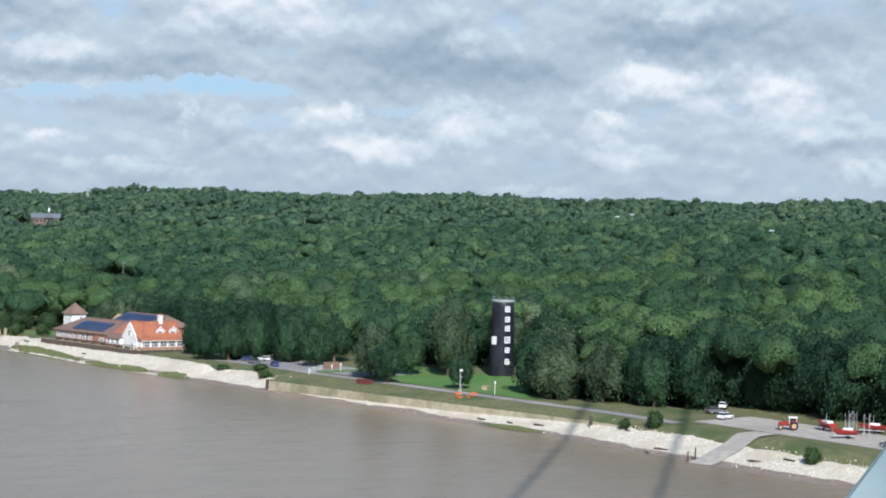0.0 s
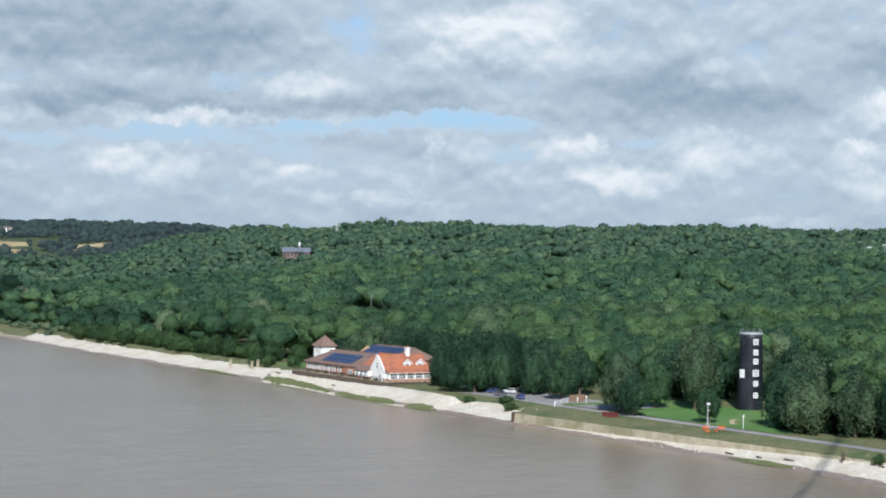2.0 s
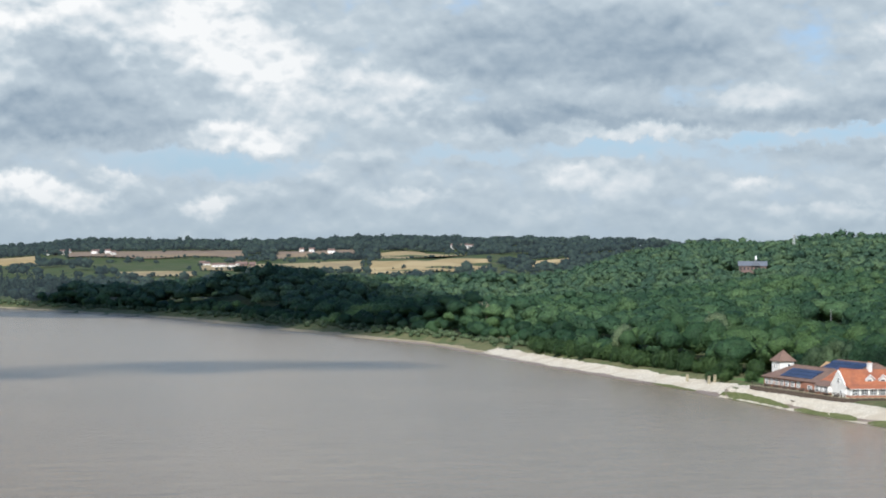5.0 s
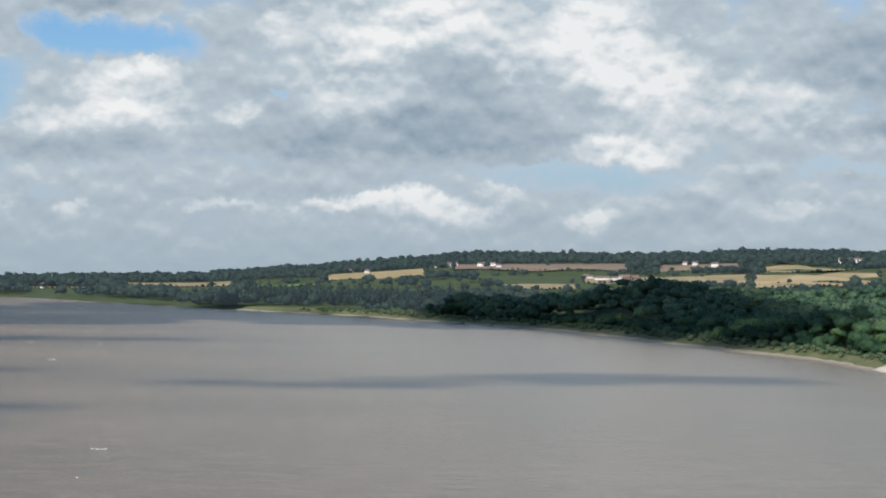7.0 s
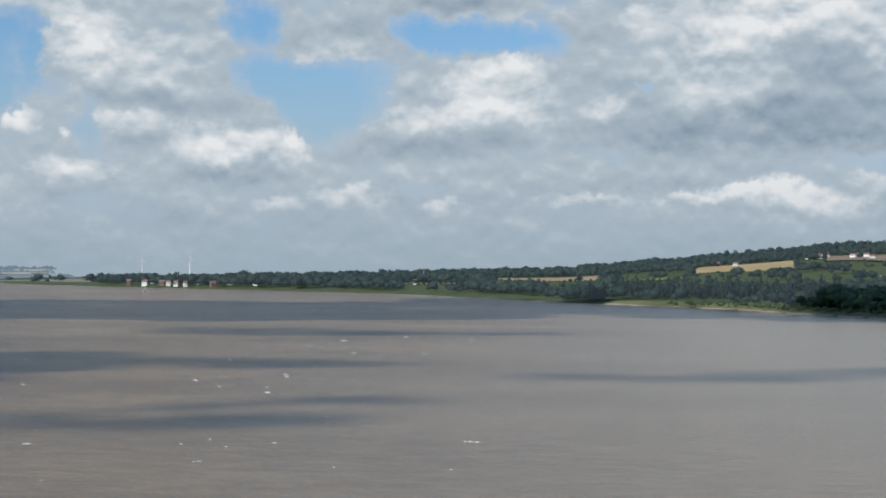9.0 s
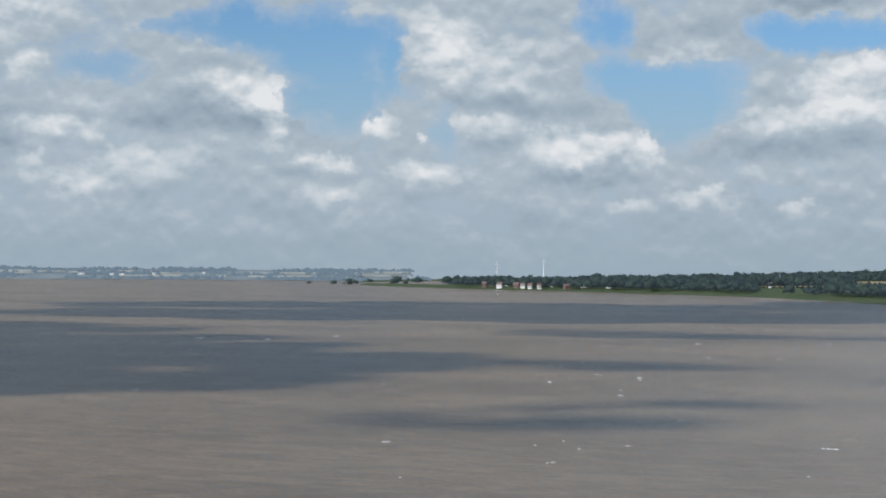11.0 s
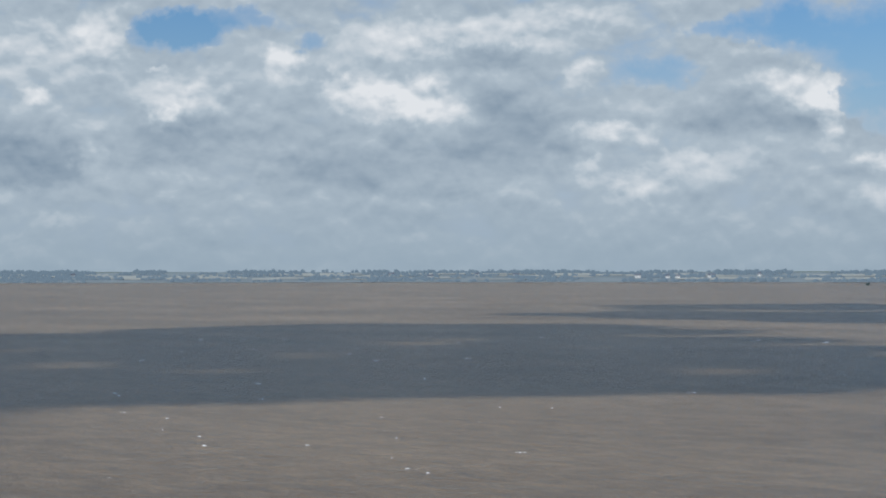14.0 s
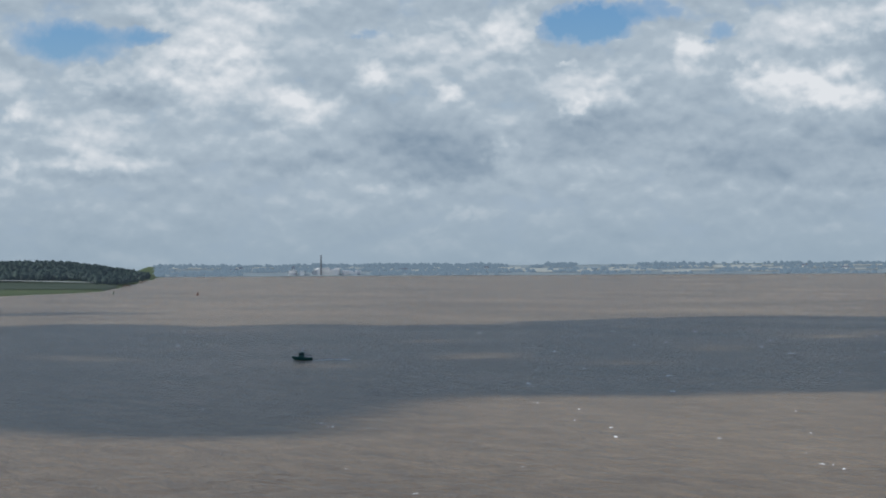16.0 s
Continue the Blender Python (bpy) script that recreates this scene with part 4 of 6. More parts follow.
tree(290.0, 299.0, 14.5, 9.5, WILLOWS, "grey-green willow close to the mill", "willow_tree", low=0.04)
for k, (x, y, h, w) in enumerate(((271.5, 418, 9.5, 8.5), (275, 411.5, 11.5, 9), (279, 417, 12.5, 10), (284, 430, 14.5, 11), (287, 419, 15.5, 11), (283, 411, 13.0, 10), (291, 404, 15, 11), (286, 399, 12, 9), (295, 424, 17, 12), (298, 410, 16, 11), (297, 392, 14, 10))):
    tree(x, y, h, w, OAKS, "dark green tree shading the car park", group="car park trees", low=0.10)
for x, y, h, w, kind_ in ((280.0, 286.0, 12.5, 12.0, WILLOWS), (285.5, 277.0, 14.5, 12.5, WILLOWS), (290.0, 283.0, 16.0, 12.0, OAKS), (291.0, 268.5, 15.5, 12.0, OAKS), (294.5, 257.5, 17.0, 15.5, OAKS), (287.5, 263.5, 12.5, 9.5, OAKS),
                          (301.5, 237.5, 14.5, 13.0, OAKS), (301.0, 216.5, 13.0, 13.5, OAKS), (298.0, 201.0, 14.0, 13.0, OAKS), (297.0, 182.0, 16.0, 14.0, OAKS), (296.0, 164.0, 15.0, 13.0, OAKS),
                          (314.0, 246.0, 16.0, 14.0, OAKS), (317.0, 228.0, 16.5, 14.0, OAKS), (308.0, 264.0, 18.0, 14.0, OAKS), (315.0, 207.0, 16.0, 14.0, OAKS), (303.0, 278.0, 17.0, 13.0, WILLOWS)):
    tree(x, y, h, w, kind_, "dark green broadleaf tree beside the boat yard" if kind_ is OAKS else "pale leafy willow beside the shore road", group="trees by the yard", low=0.03)
for x, y, h, w in ((279.5, 435.5, 11.5, 9.0), (283.5, 438.0, 13.0, 9.5), (288.0, 432.5, 15.0, 11.5), (281.5, 426.0, 12.5, 10.0), (296.0, 436.0, 17.0, 12.0), (291.0, 422.0, 15.5, 11.0), (301.0, 424.0, 16.5, 12.0), (293.0, 445.0, 15.0, 11.0)):
    tree(x, y, h, w, OAKS, "dark green tree beside the inn", group="trees beside the inn", low=0.06)
yy = 118.0
while yy < 545:
    dd = float(np.interp(yy, EDGE_Y, EDGE_D)) + TREES.uniform(-1.0, 2.5) + (14.0 if yy < 296 else 0.0)
    xx = float(np.interp(yy, SHORE_Y, SHORE_X)) + dd
    if not (372 < yy < 430):
        tall = float(np.interp(yy, [118, 250, 290, 320, 420, 500, 545], [17, 17, 14, 15, 15, 14, 12])) + TREES.uniform(-2, 2.2)
        tree(xx, yy, tall, TREES.uniform(13.0, 18.0), OAKS if TREES.random() < 0.85 else WILLOWS, "dark green broadleaf tree at the wood's edge", group="trees at the wood's edge", low=0.0)
    yy += TREES.uniform(7.5, 11.5)
yy = 548.0
while yy < 760:
    xx = float(np.interp(yy, SHORE_Y, SHORE_X)) + float(np.interp(yy, EDGE_Y, EDGE_D)) + TREES.uniform(-3.5, 1.5)
    tree(xx, yy, TREES.uniform(4.6, 8.5), TREES.uniform(6.5, 10.0), BUSHES, "bright green scrub along the top of the beach", "shrub", "shrub", "beach scrub", low=0.0)
    yy += TREES.uniform(5.0, 8.0)
for x, y, h, w in ((262.0, 239.5, 3.6, 3.8), (260.5, 246.5, 2.4, 3.0), (252.6, 193.5, 3.2, 3.6), (276.5, 550.0, 5.0, 6.5), (279.5, 528.0, 4.2, 6.0), (277, 541, 4.6, 5.6), (264, 378, 2.2, 4.6), (268, 386, 1.8, 5.0), (266, 400, 1.6, 4.5)):
    tree(x, y, h, w, BUSHES, "rounded green bush on the river bank", "bush", "bush", "bank bushes", low=0.0)

# ---- bridge behind the viewer ----
U = toward(BRIDGE_AZ)
NW = Vector((-U.y, U.x, 0))
BR = Matrix(((U.x, NW.x, 0, 0), (U.y, NW.y, 0, 0), (0, 0, 1, 0), (0, 0, 0, 1)))
deck = tagged(part("bridge_deck", boxed(-350, 330, -26, 0.5, 34.2, 38.3), M_TAR), "grey suspension bridge deck with a footway", "bridge", kind="structure")
deck.matrix_basis = BR
rail = empty("handrail", BR, "pale green steel handrail of the footway", "railing")
bm = bmesh.new()
prism(bm, [(0.26, 39.30), (0.40, 39.30), (0.40, 39.42), (0.37, 39.45), (0.29, 39.45), (0.26, 39.42)], -60, 90, Matrix(((0, 0, 1, 0), (1, 0, 0, 0), (0, 1, 0, 0), (0, 0, 0, 1))))
part("top_rail", bm, M_STEEL, rail)
post_me = None
for k in range(-58, 90, 4):
    if post_me is None:
        ob = part("post", boxed(-0.04, 0.04, 0.29, 0.37, 38.3, 39.30), M_STEEL, rail)
        post_me = ob.data
    else:
        ob = new("post", post_me)
        ob.parent = rail
    ob.location = (k, 0, 0)
for o in (-3.0, -25.0):
    bm = bmesh.new()
    ks = list(range(-350, 341, 30))
    for k0, k1 in zip(ks[:-1], ks[1:]):
        tube(bm, (k0, o, 93.0 + 0.30 * k0 + 0.0003 * k0 * k0), (k1, o, 93.0 + 0.30 * k1 + 0.0003 * k1 * k1), 0.5, 0.5, 10)
    c = tagged(part("main_cable", bm, M_STEEL), "thick painted suspension cable of the bridge", "cable", "main cables", "structure")
    c.matrix_basis = BR

# ---- black mill tower ----
MX, MY = 306.3, 333.6
mill = empty("mill_tower", pose(MX, MY, 3.9), "tall black tapering windmill tower without sails on a lawn", "mill")


def mill_radius(z):
    return 3.55 - 0.80 * (z / 20.3) ** 0.85


bm = bmesh.new()
rings = []
for z in np.linspace(-0.4, 20.2, 22):
    r_ = mill_radius(max(z, 0))
    rings.append([bm.verts.new((r_ * math.cos(2 * math.pi * i / 40), r_ * math.sin(2 * math.pi * i / 40), z)) for i in range(40)])
for a_, b_ in zip(rings[:-1], rings[1:]):
    for i in range(40):
        bm.faces.new((a_[i], a_[(i + 1) % 40], b_[(i + 1) % 40], b_[i]))
bm.faces.new(rings[-1])
ob = part("wall", bm, M_BLACK, mill)
for f in ob.data.polygons:
    f.use_smooth = len(f.vertices) == 4
bm = bmesh.new()
for z0, z1, r0, r1 in ((19.9, 20.12, 2.88, 3.02), (20.12, 20.42, 3.02, 3.02)):
    tube(bm, (0, 0, z0), (0, 0, z1), r0, r1, 40)
part("cap_ring", bm, M_GALV, mill, "pale grey ring round the flat top")
for i in range(10):
    a_ = 2 * math.pi * i / 10
    bm = bmesh.new()
    tube(bm, (2.7 * math.cos(a_), 2.7 * math.sin(a_), 20.42), (2.7 * math.cos(a_), 2.7 * math.sin(a_), 21.4), 0.035, 0.035, 6)
    part("rail_post", bm, M_GALV, mill)


def window(parent, m, w, h, cols=2, rows=2, bar=0.09, name="window", glass=None):
    """A framed window on the xz plane of m, facing -y."""
    bm = bmesh.new()
    d0, d1 = -0.10, 0.06
    box(bm, -w / 2, -w / 2 + bar, d0, d1, -h / 2, h / 2)
    box(bm, w / 2 - bar, w / 2, d0, d1, -h / 2, h / 2)
    box(bm, -w / 2 + bar, w / 2 - bar, d0, d1, h / 2 - bar, h / 2)
    box(bm, -w / 2 + bar, w / 2 - bar, d0 - 0.05, d1, -h / 2, -h / 2 + bar)
    for i in range(1, cols):
        x_ = -w / 2 + w * i / cols
        box(bm, x_ - bar * 0.35, x_ + bar * 0.35, d0 + 0.02, d1 - 0.02, -h / 2 + bar, h / 2 - bar)
    for i in range(1, rows):
        z_ = -h / 2 + h * i / rows
        box(bm, -w / 2 + bar, w / 2 - bar, d0 + 0.025, d1 - 0.025, z_ - bar * 0.35, z_ + bar * 0.35)
    fr = part(name, bm, M_WHITE, parent)
    fr.matrix_basis = m
    pane = part("pane", boxed(-w / 2 + bar, w / 2 - bar, -0.02, 0.0, -h / 2 + bar, h / 2 - bar), glass or M_GLASS, fr, "dark window glass")
    return fr


FACE = math.degrees(math.atan2(-MY, -MX))
for z, w in ((18.2, 1.30), (15.6, 1.25), (13.3, 1.25), (10.4, 1.50), (7.8, 1.25), (4.9, 1.25)):
    ang = radians(FACE + 24)
    r_ = mill_radius(z) + 0.02
    window(mill, Matrix.Translation((r_ * math.cos(ang), r_ * math.sin(ang), z)) @ pose(0, 0, 0, 0, 0, math.degrees(ang) + 90), w, w * 1.08, 2, 2, 0.24)
ang = radians(FACE - 42)
bm = boxed(-0.75, 0.75, -0.08, 0.30, -1.05, 1.05)
ob = part("door", bm, M_WHITE, mill, "white loading door half way up")
r_ = mill_radius(10.2)
ob.matrix_basis = Matrix.Translation((r_ * math.cos(ang), r_ * math.sin(ang), 10.2)) @ pose(0, 0, 0, 0, 0, math.degrees(ang) + 90)

# ---- riverside inn ----
IX, IY, IZ = 270.0, 460.0, 4.9
inn = empty("inn", pose(IX, IY, IZ), "riverside inn with orange and brown tiled roofs and white gable", "building")
WEST = pose(0, 0, 0, 0, 0, -90)


def hip_roof(name, x0, x1, y0, y1, ze, zr, h0, h1, mat, over=0.5, thick=0.22, label=""):
    """Ridge along y; h0, h1: how far the ridge stops short at either end (0: a gable)."""
    bm = bmesh.new()
    xm = (x0 + x1) / 2
    a = [(x0 - over, y0 - over, ze), (x1 + over, y0 - over, ze), (x1 + over, y1 + over, ze), (x0 - over, y1 + over, ze)]
    r = [(xm, y0 - over + h0, zr), (xm, y1 + over - h1, zr)]
    lo = [bm.verts.new(p) for p in a + r]
    hi = [bm.verts.new((p[0], p[1], p[2] + thick)) for p in a + r]
    for f in ((0, 4, 5, 3), (1, 2, 5, 4), (0, 1, 4), (2, 3, 5)):
        bm.faces.new([hi[i] for i in f])
        bm.faces.new([lo[i] for i in f[::-1]])
    for i, j in ((0, 1), (1, 2), (2, 3), (3, 0)):
        bm.faces.new((lo[i], lo[j], hi[j], hi[i]))
    ob = part(name, bm, mat, inn, label)
    bm = bmesh.new()
    tube(bm, (xm, y0 - over + h0, zr + thick), (xm, y1 + over - h1, zr + thick), 0.16, 0.16, 8)
    part("ridge", bm, mat, ob)
    return ob


def west_window(y, z, w, h, x=0.0, cols=3, rows=2, bar=0.12):
    return window(inn, pose(x - 0.02, y, z) @ WEST, w, h, cols, rows, bar)


# brown-roofed wing (local coordinates: x inland, y along the shore)
part("wall", boxed(0, 14, 6, 41.5, -0.6, 2.8), M_BRICK, inn, "red brick wing wall")
brown = hip_roof("roof", 0, 14, 6, 41.5, 2.75, 6.6, 5.0, 7.0, M_TILE_BROWN, 0.7, label="brown tiled hipped roof")
for i, yv in enumerate((39.4, 36.4, 33.2, 30.0, 26.6, 23.2, 19.6)):
    west_window(yv, 1.5, 2.2, 1.8, 0.0, 2, 2, 0.26)
part("wall", boxed(-1.6, 0, 8.0, 14.5, -0.6, 2.4), M_BRICK, inn, "brick entrance projection")
west_window(10.0, 1.3, 2.6, 1.3, -1.6, 3, 1, 0.16)
slope = math.atan2(3.85, 7.7)
for row in range(3):
    for col in range(11):
        s0 = 2.0 + row * 1.75
        ob = part("solar_panel", boxed(-0.83, 0.83, -0.02, 0.10, -0.80, 0.80), M_SOLAR, inn) if row + col == 0 else new("solar_panel", solar_me)
        if row + col == 0:
            solar_me = ob.data
        ob.parent = inn
        ob.matrix_basis = Matrix.Translation((-0.7 + s0 * math.cos(slope), 14.0 + col * 1.72, 2.75 + s0 * math.sin(slope) + 0.40)) @ WEST @ pose(0, 0, 0, -90 + math.degrees(slope), 0, 0)
        if col == 0 and row == 0:
            tagged(ob, "dark blue solar panel")
# rear wing
part("wall", boxed(12.5, 22, -2, 28, -0.6, 5.4), M_BRICK, inn)
hip_roof("roof", 10.5, 22, -2, 28, 5.3, 8.7, 4, 4, M_TILE_BROWN, 0.5)
slope2 = math.atan2(3.4, 6.25)
for row in range(3):
    for col in range(12):
        ob = new("solar_panel", solar_me)
        ob.parent = inn
        s0 = 2.0 + row * 1.75
        ob.matrix_basis = Matrix.Translation((10.0 + s0 * math.cos(slope2), 5.6 + col * 1.72, 5.3 + s0 * math.sin(slope2) + 0.40)) @ WEST @ pose(0, 0, 0, -90 + math.degrees(slope2), 0, 0)
# orange-roofed house: ridge inland, white gable to the river, long slope to the south
ALONG_X = Matrix(((0, 0, 1, 0), (1, 0, 0, 0), (0, 1, 0, 0), (0, 0, 0, 1)))
bm = bmesh.new()
prism(bm, [(-10, -0.6), (-2.6, -0.6), (-2.6, 3.2), (-6.3, 7.2), (-10, 3.2)], -1.6, 13.5, ALONG_X)
part("wall", bm, M_CREAM, inn, "white rendered house with a gable")
bm = bmesh.new()
prism(bm, [(-10.5, 2.75), (-6.3, 7.25), (-2.1, 2.75), (-2.1, 3.0), (-6.3, 7.55), (-10.5, 3.0)], -1.2, 14.0, ALONG_X)
south_roof = part("roof", bm, M_TILE, inn, "orange clay tiled pitched roof")
bm = bmesh.new()
tube(bm, (-1.2, -6.3, 7.55), (14.0, -6.3, 7.55), 0.16, 0.16, 8)
part("ridge", bm, M_TILE, south_roof)
for k in range(1, 9):
    f_ = k / 9
    part("tile_course", boxed(-1.15, 13.95, -10.5 + 4.2 * f_ - 0.05, -10.5 + 4.2 * f_ + 0.05, 3.0 + 4.55 * f_ - 0.04, 3.0 + 4.55 * f_ + 0.05), M_TILE, south_roof)
bm = bmesh.new()
for s_ in (-1, 1):
    prism(bm, [(-6.3 + s_ * 4.3, 2.45), (-6.3, 7.15), (-6.3, 7.65), (-6.3 + s_ * 4.3, 2.95)], -1.85, -1.6, ALONG_X)
part("bargeboard", bm, M_WHITE, inn, "white painted bargeboards")
west_window(-6.3, 4.5, 1.5, 1.6, -1.6, 2, 2, 0.10)
window(inn, pose(-1.62, -7.9, 0.75) @ WEST, 1.2, 2.1, 2, 1, 0.12, "door")
# wing between the gable and the brown roof
part("wall", boxed(0.2, 11, -2.6, 6, -0.6, 3.3), M_CREAM, inn, "white rendered house wall")
hip_roof("roof", 0.2, 11, -4.5, 6, 3.2, 7.2, 0.4, 1.5, M_TILE, 0.6, label="orange clay tiled roof")
part("wall", boxed(-2.6, 0.2, -2.4, 5.4, -0.6, 0.55), M_BRICK, inn, "low brick sill wall")
bm = bmesh.new()
prism(bm, [(-3.0, 2.35), (0.4, 3.7), (0.4, 3.9), (-3.0, 2.55)], -2.5, 5.7, Matrix(((1, 0, 0, 0), (0, 0, 1, 0), (0, 1, 0, 0), (0, 0, 0, 1))))
part("sun_room_roof", bm, M_TILE_BROWN, inn, "brown tiled lean-to roof")
for i in range(3):
    west_window(-1.1 + 2.6 * i, 1.5, 2.2, 1.8, -2.6, 4, 1, 0.20)
    part("pier", boxed(-2.6, -2.3, 0.05 + 2.6 * i, 0.35 + 2.6 * i, 0.55, 2.4), M_WHITE, inn)
part("wall", boxed(-2.6, 0.2, -2.45, -2.4, 0.55, 2.5), M_CREAM, inn)
# sun room along the south side, its white windows in bays
part("wall", boxed(-1.3, 13.2, -12.8, -10, -0.6, 0.55), M_BRICK, inn, "low brick sill wall")
part("wall", boxed(-1.2, -1.0, -12.7, -10, 0.55, 2.5), M_CREAM, inn)
bm = bmesh.new()
prism(bm, [(-13.3, 2.30), (-9.9, 3.35), (-9.9, 3.6), (-13.3, 2.55)], -1.7, 13.6, ALONG_X)
part("sun_room_roof", bm, M_TILE, inn)
part("gutter", boxed(-1.7, 13.6, -13.42, -13.28, 2.32, 2.46), M_WHITE, inn, "white gutter")
for i in range(5):
    xv = 0.15 + 2.9 * i
    window(inn, pose(xv, -12.82, 1.5), 2.35, 1.75, 4, 2, 0.13)
    part("pier", boxed(xv - 1.6, xv - 1.25, -12.85, -12.5, 0.55, 2.4), M_WHITE, inn)
part("back_wall", boxed(-1.0, 13.0, -10.3, -10.05, 0.55, 3.1), M_CREAM, inn)
# chimney and dormers on the south slope
bm = bmesh.new()
box(bm, 8.0, 9.1, -6.9, -5.8, 5.6, 9.3)
box(bm, 7.85, 9.25, -7.05, -5.65, 9.3, 9.55)
chim = part("chimney", bm, M_WHITE, inn, "white rendered chimney")
bm = bmesh.new()
for xv in (8.3, 8.85):
    tube(bm, (xv, -6.35, 9.55), (xv, -6.35, 10.05), 0.17, 0.13, 8)
part("pot", bm, M_TILE, chim)
for x0, x1 in ((5.6, 8.2), (10.0, 12.6)):
    xm = (x0 + x1) / 2
    bm = bmesh.new()
    prism(bm, [(x0, 3.6), (x1, 3.6), (x1, 5.0), (xm, 6.1), (x0, 5.0)], -9.2, -6.6, Matrix(((1, 0, 0, 0), (0, 0, 1, 0), (0, 1, 0, 0), (0, 0, 0, 1))))
    dm = part("dormer", bm, M_CREAM, inn, "white dormer with small windows")
    bm = bmesh.new()
    for s_ in (-1, 1):
        prism(bm, [(xm + s_ * 1.7, 4.75), (xm, 6.15), (xm, 6.40), (xm + s_ * 1.7, 5.0)], -9.5, -6.4, Matrix(((1, 0, 0, 0), (0, 0, 1, 0), (0, 1, 0, 0), (0, 0, 0, 1))))
    part("dormer_roof", bm, M_TILE, dm)
    bm = bmesh.new()
    for s_ in (-1, 1):
        prism(bm, [(xm + s_ * 1.75, 4.7), (xm, 6.12), (xm, 6.44), (xm + s_ * 1.75, 5.02)], -9.6, -9.5, Matrix(((1, 0, 0, 0), (0, 0, 1, 0), (0, 1, 0, 0), (0, 0, 0, 1))))
    part("bargeboard", bm, M_WHITE, dm)
    window(inn, pose(xm, -9.22, 4.55), 1.5, 0.9, 2, 1, 0.12)
# tower
tower = empty("lookout_tower", pose(283.0, 513.0, 4.0), "square white tower with a brown pyramid roof beside the inn", "building")
part("wall", boxed(-2.6, 2.6, -2.6, 2.6, -0.5, 8.0), M_CREAM, tower)
bm = bmesh.new()
b4 = [bm.verts.new((sx * 3.15, sy * 3.15, 7.8)) for sx, sy in ((-1, -1), (1, -1), (1, 1), (-1, 1))]
t4 = [bm.verts.new((sx * 3.15, sy * 3.15, 8.0)) for sx, sy in ((-1, -1), (1, -1), (1, 1), (-1, 1))]
ap = bm.verts.new((0, 0, 11.5))
bm.faces.new(b4[::-1])
for i in range(4):
    bm.faces.new((b4[i], b4[(i + 1) % 4], t4[(i + 1) % 4], t4[i]))
    bm.faces.new((t4[i], t4[(i + 1) % 4], ap))
part("roof", bm, M_TILE_BROWN, tower, "brown tiled pyramid roof")
window(tower, pose(-2.62, 0.9, 6.3) @ WEST, 0.9, 1.5, 1, 2, 0.1)
window(tower, pose(-2.62, -0.9, 6.3) @ WEST, 0.9, 1.5, 1, 2, 0.1)
window(tower, pose(0.8, -2.62, 6.3), 0.9, 1.5, 1, 2, 0.1)
hut = empty("kiosk", pose(291, 497, 4.1), "small building with a tan tiled roof behind the inn", "building")
part("wall", boxed(-1.8, 1.8, -2.2, 2.2, -0.3, 6.6), M_CREAM, hut)
bm = bmesh.new()
prism(bm, [(-2.3, 6.5), (2.3, 6.5), (0, 8.3)], -2.6, 2.6, Matrix(((1, 0, 0, 0), (0, 0, 1, 0), (0, 1, 0, 0), (0, 0, 0, 1))))
part("roof", bm, M_TAN, hut)
# terrace with its retaining wall
part_t = tagged(part("terrace", boxed(266.2, 285, 446.2, 503, 2.2, 4.85), M_CONC), "paved terrace under the inn", "terrace", kind="structure")
bm = bmesh.new()
for k in range(31):
    xv = 266.3 + 0.5 * k
    tube(bm, (xv, 446.0 + 0.06 * math.sin(xv * 7), 1.4), (xv, 446.0 + 0.06 * math.sin(xv * 7), 4.72 + 0.1 * math.sin(xv * 3.1)), 0.28, 0.26, 6)
yv = 446.0
while yv < 503.5:
    tube(bm, (266.0 + 0.06 * math.sin(yv * 7), yv, 0.8), (266.0 + 0.06 * math.sin(yv * 7), yv, 4.72 + 0.1 * math.sin(yv * 3.1)), 0.28, 0.26, 6)
    yv += 0.5
tagged(part("retaining_wall", bm, M_WOOD), "dark timber pile wall holding the terrace above the beach", "wall", kind="structure")
fence = empty("terrace_fence", pose(266.3, 446.4, 4.85), "dark timber terrace fence with posts and rails", "fence")
pm = None
for i in range(29):
    if pm is None:
        ob = part("post", boxed(-0.07, 0.07, -0.07, 0.07, 0, 1.15), M_WOOD, fence)
        pm = ob.data
    else:
        ob = new("post", pm)
        ob.parent = fence
    ob.location = (0, i * 2.0, 0)
for z in (0.45, 0.8, 1.1):
    part("rail", boxed(-0.04, 0.04, 0, 56.4, z - 0.06, z + 0.06), M_WOOD, fence)
for i, yv in enumerate(np.arange(452, 500, 5.5)):
    tb = empty("picnic_table", pose(268.2 if yv > 462 else 264.0 + 3.0, float(yv), 4.85, 0, 0, 8 * math.sin(yv)), "weathered wooden picnic table on the terrace", "table", "picnic tables")
    if yv < 462:
        tb.location.x = 266.85
    part("tabletop", boxed(-0.38, 0.38, -0.9, 0.9, 0.70, 0.76), M_WOOD, tb)
    for s_ in (-1, 1):
        part("bench", boxed(s_ * 0.55 - 0.12, s_ * 0.55 + 0.12, -0.9, 0.9, 0.40, 0.45), M_WOOD, tb)
        part("leg", boxed(-0.6, 0.6, s_ * 0.6 - 0.04, s_ * 0.6 + 0.04, 0.0, 0.40), M_WOOD, tb)
    for s_ in (-1, 1):
        part("leg", boxed(-0.06, 0.06, s_ * 0.6 - 0.04, s_ * 0.6 + 0.04, 0.40, 0.70), M_WOOD, tb)

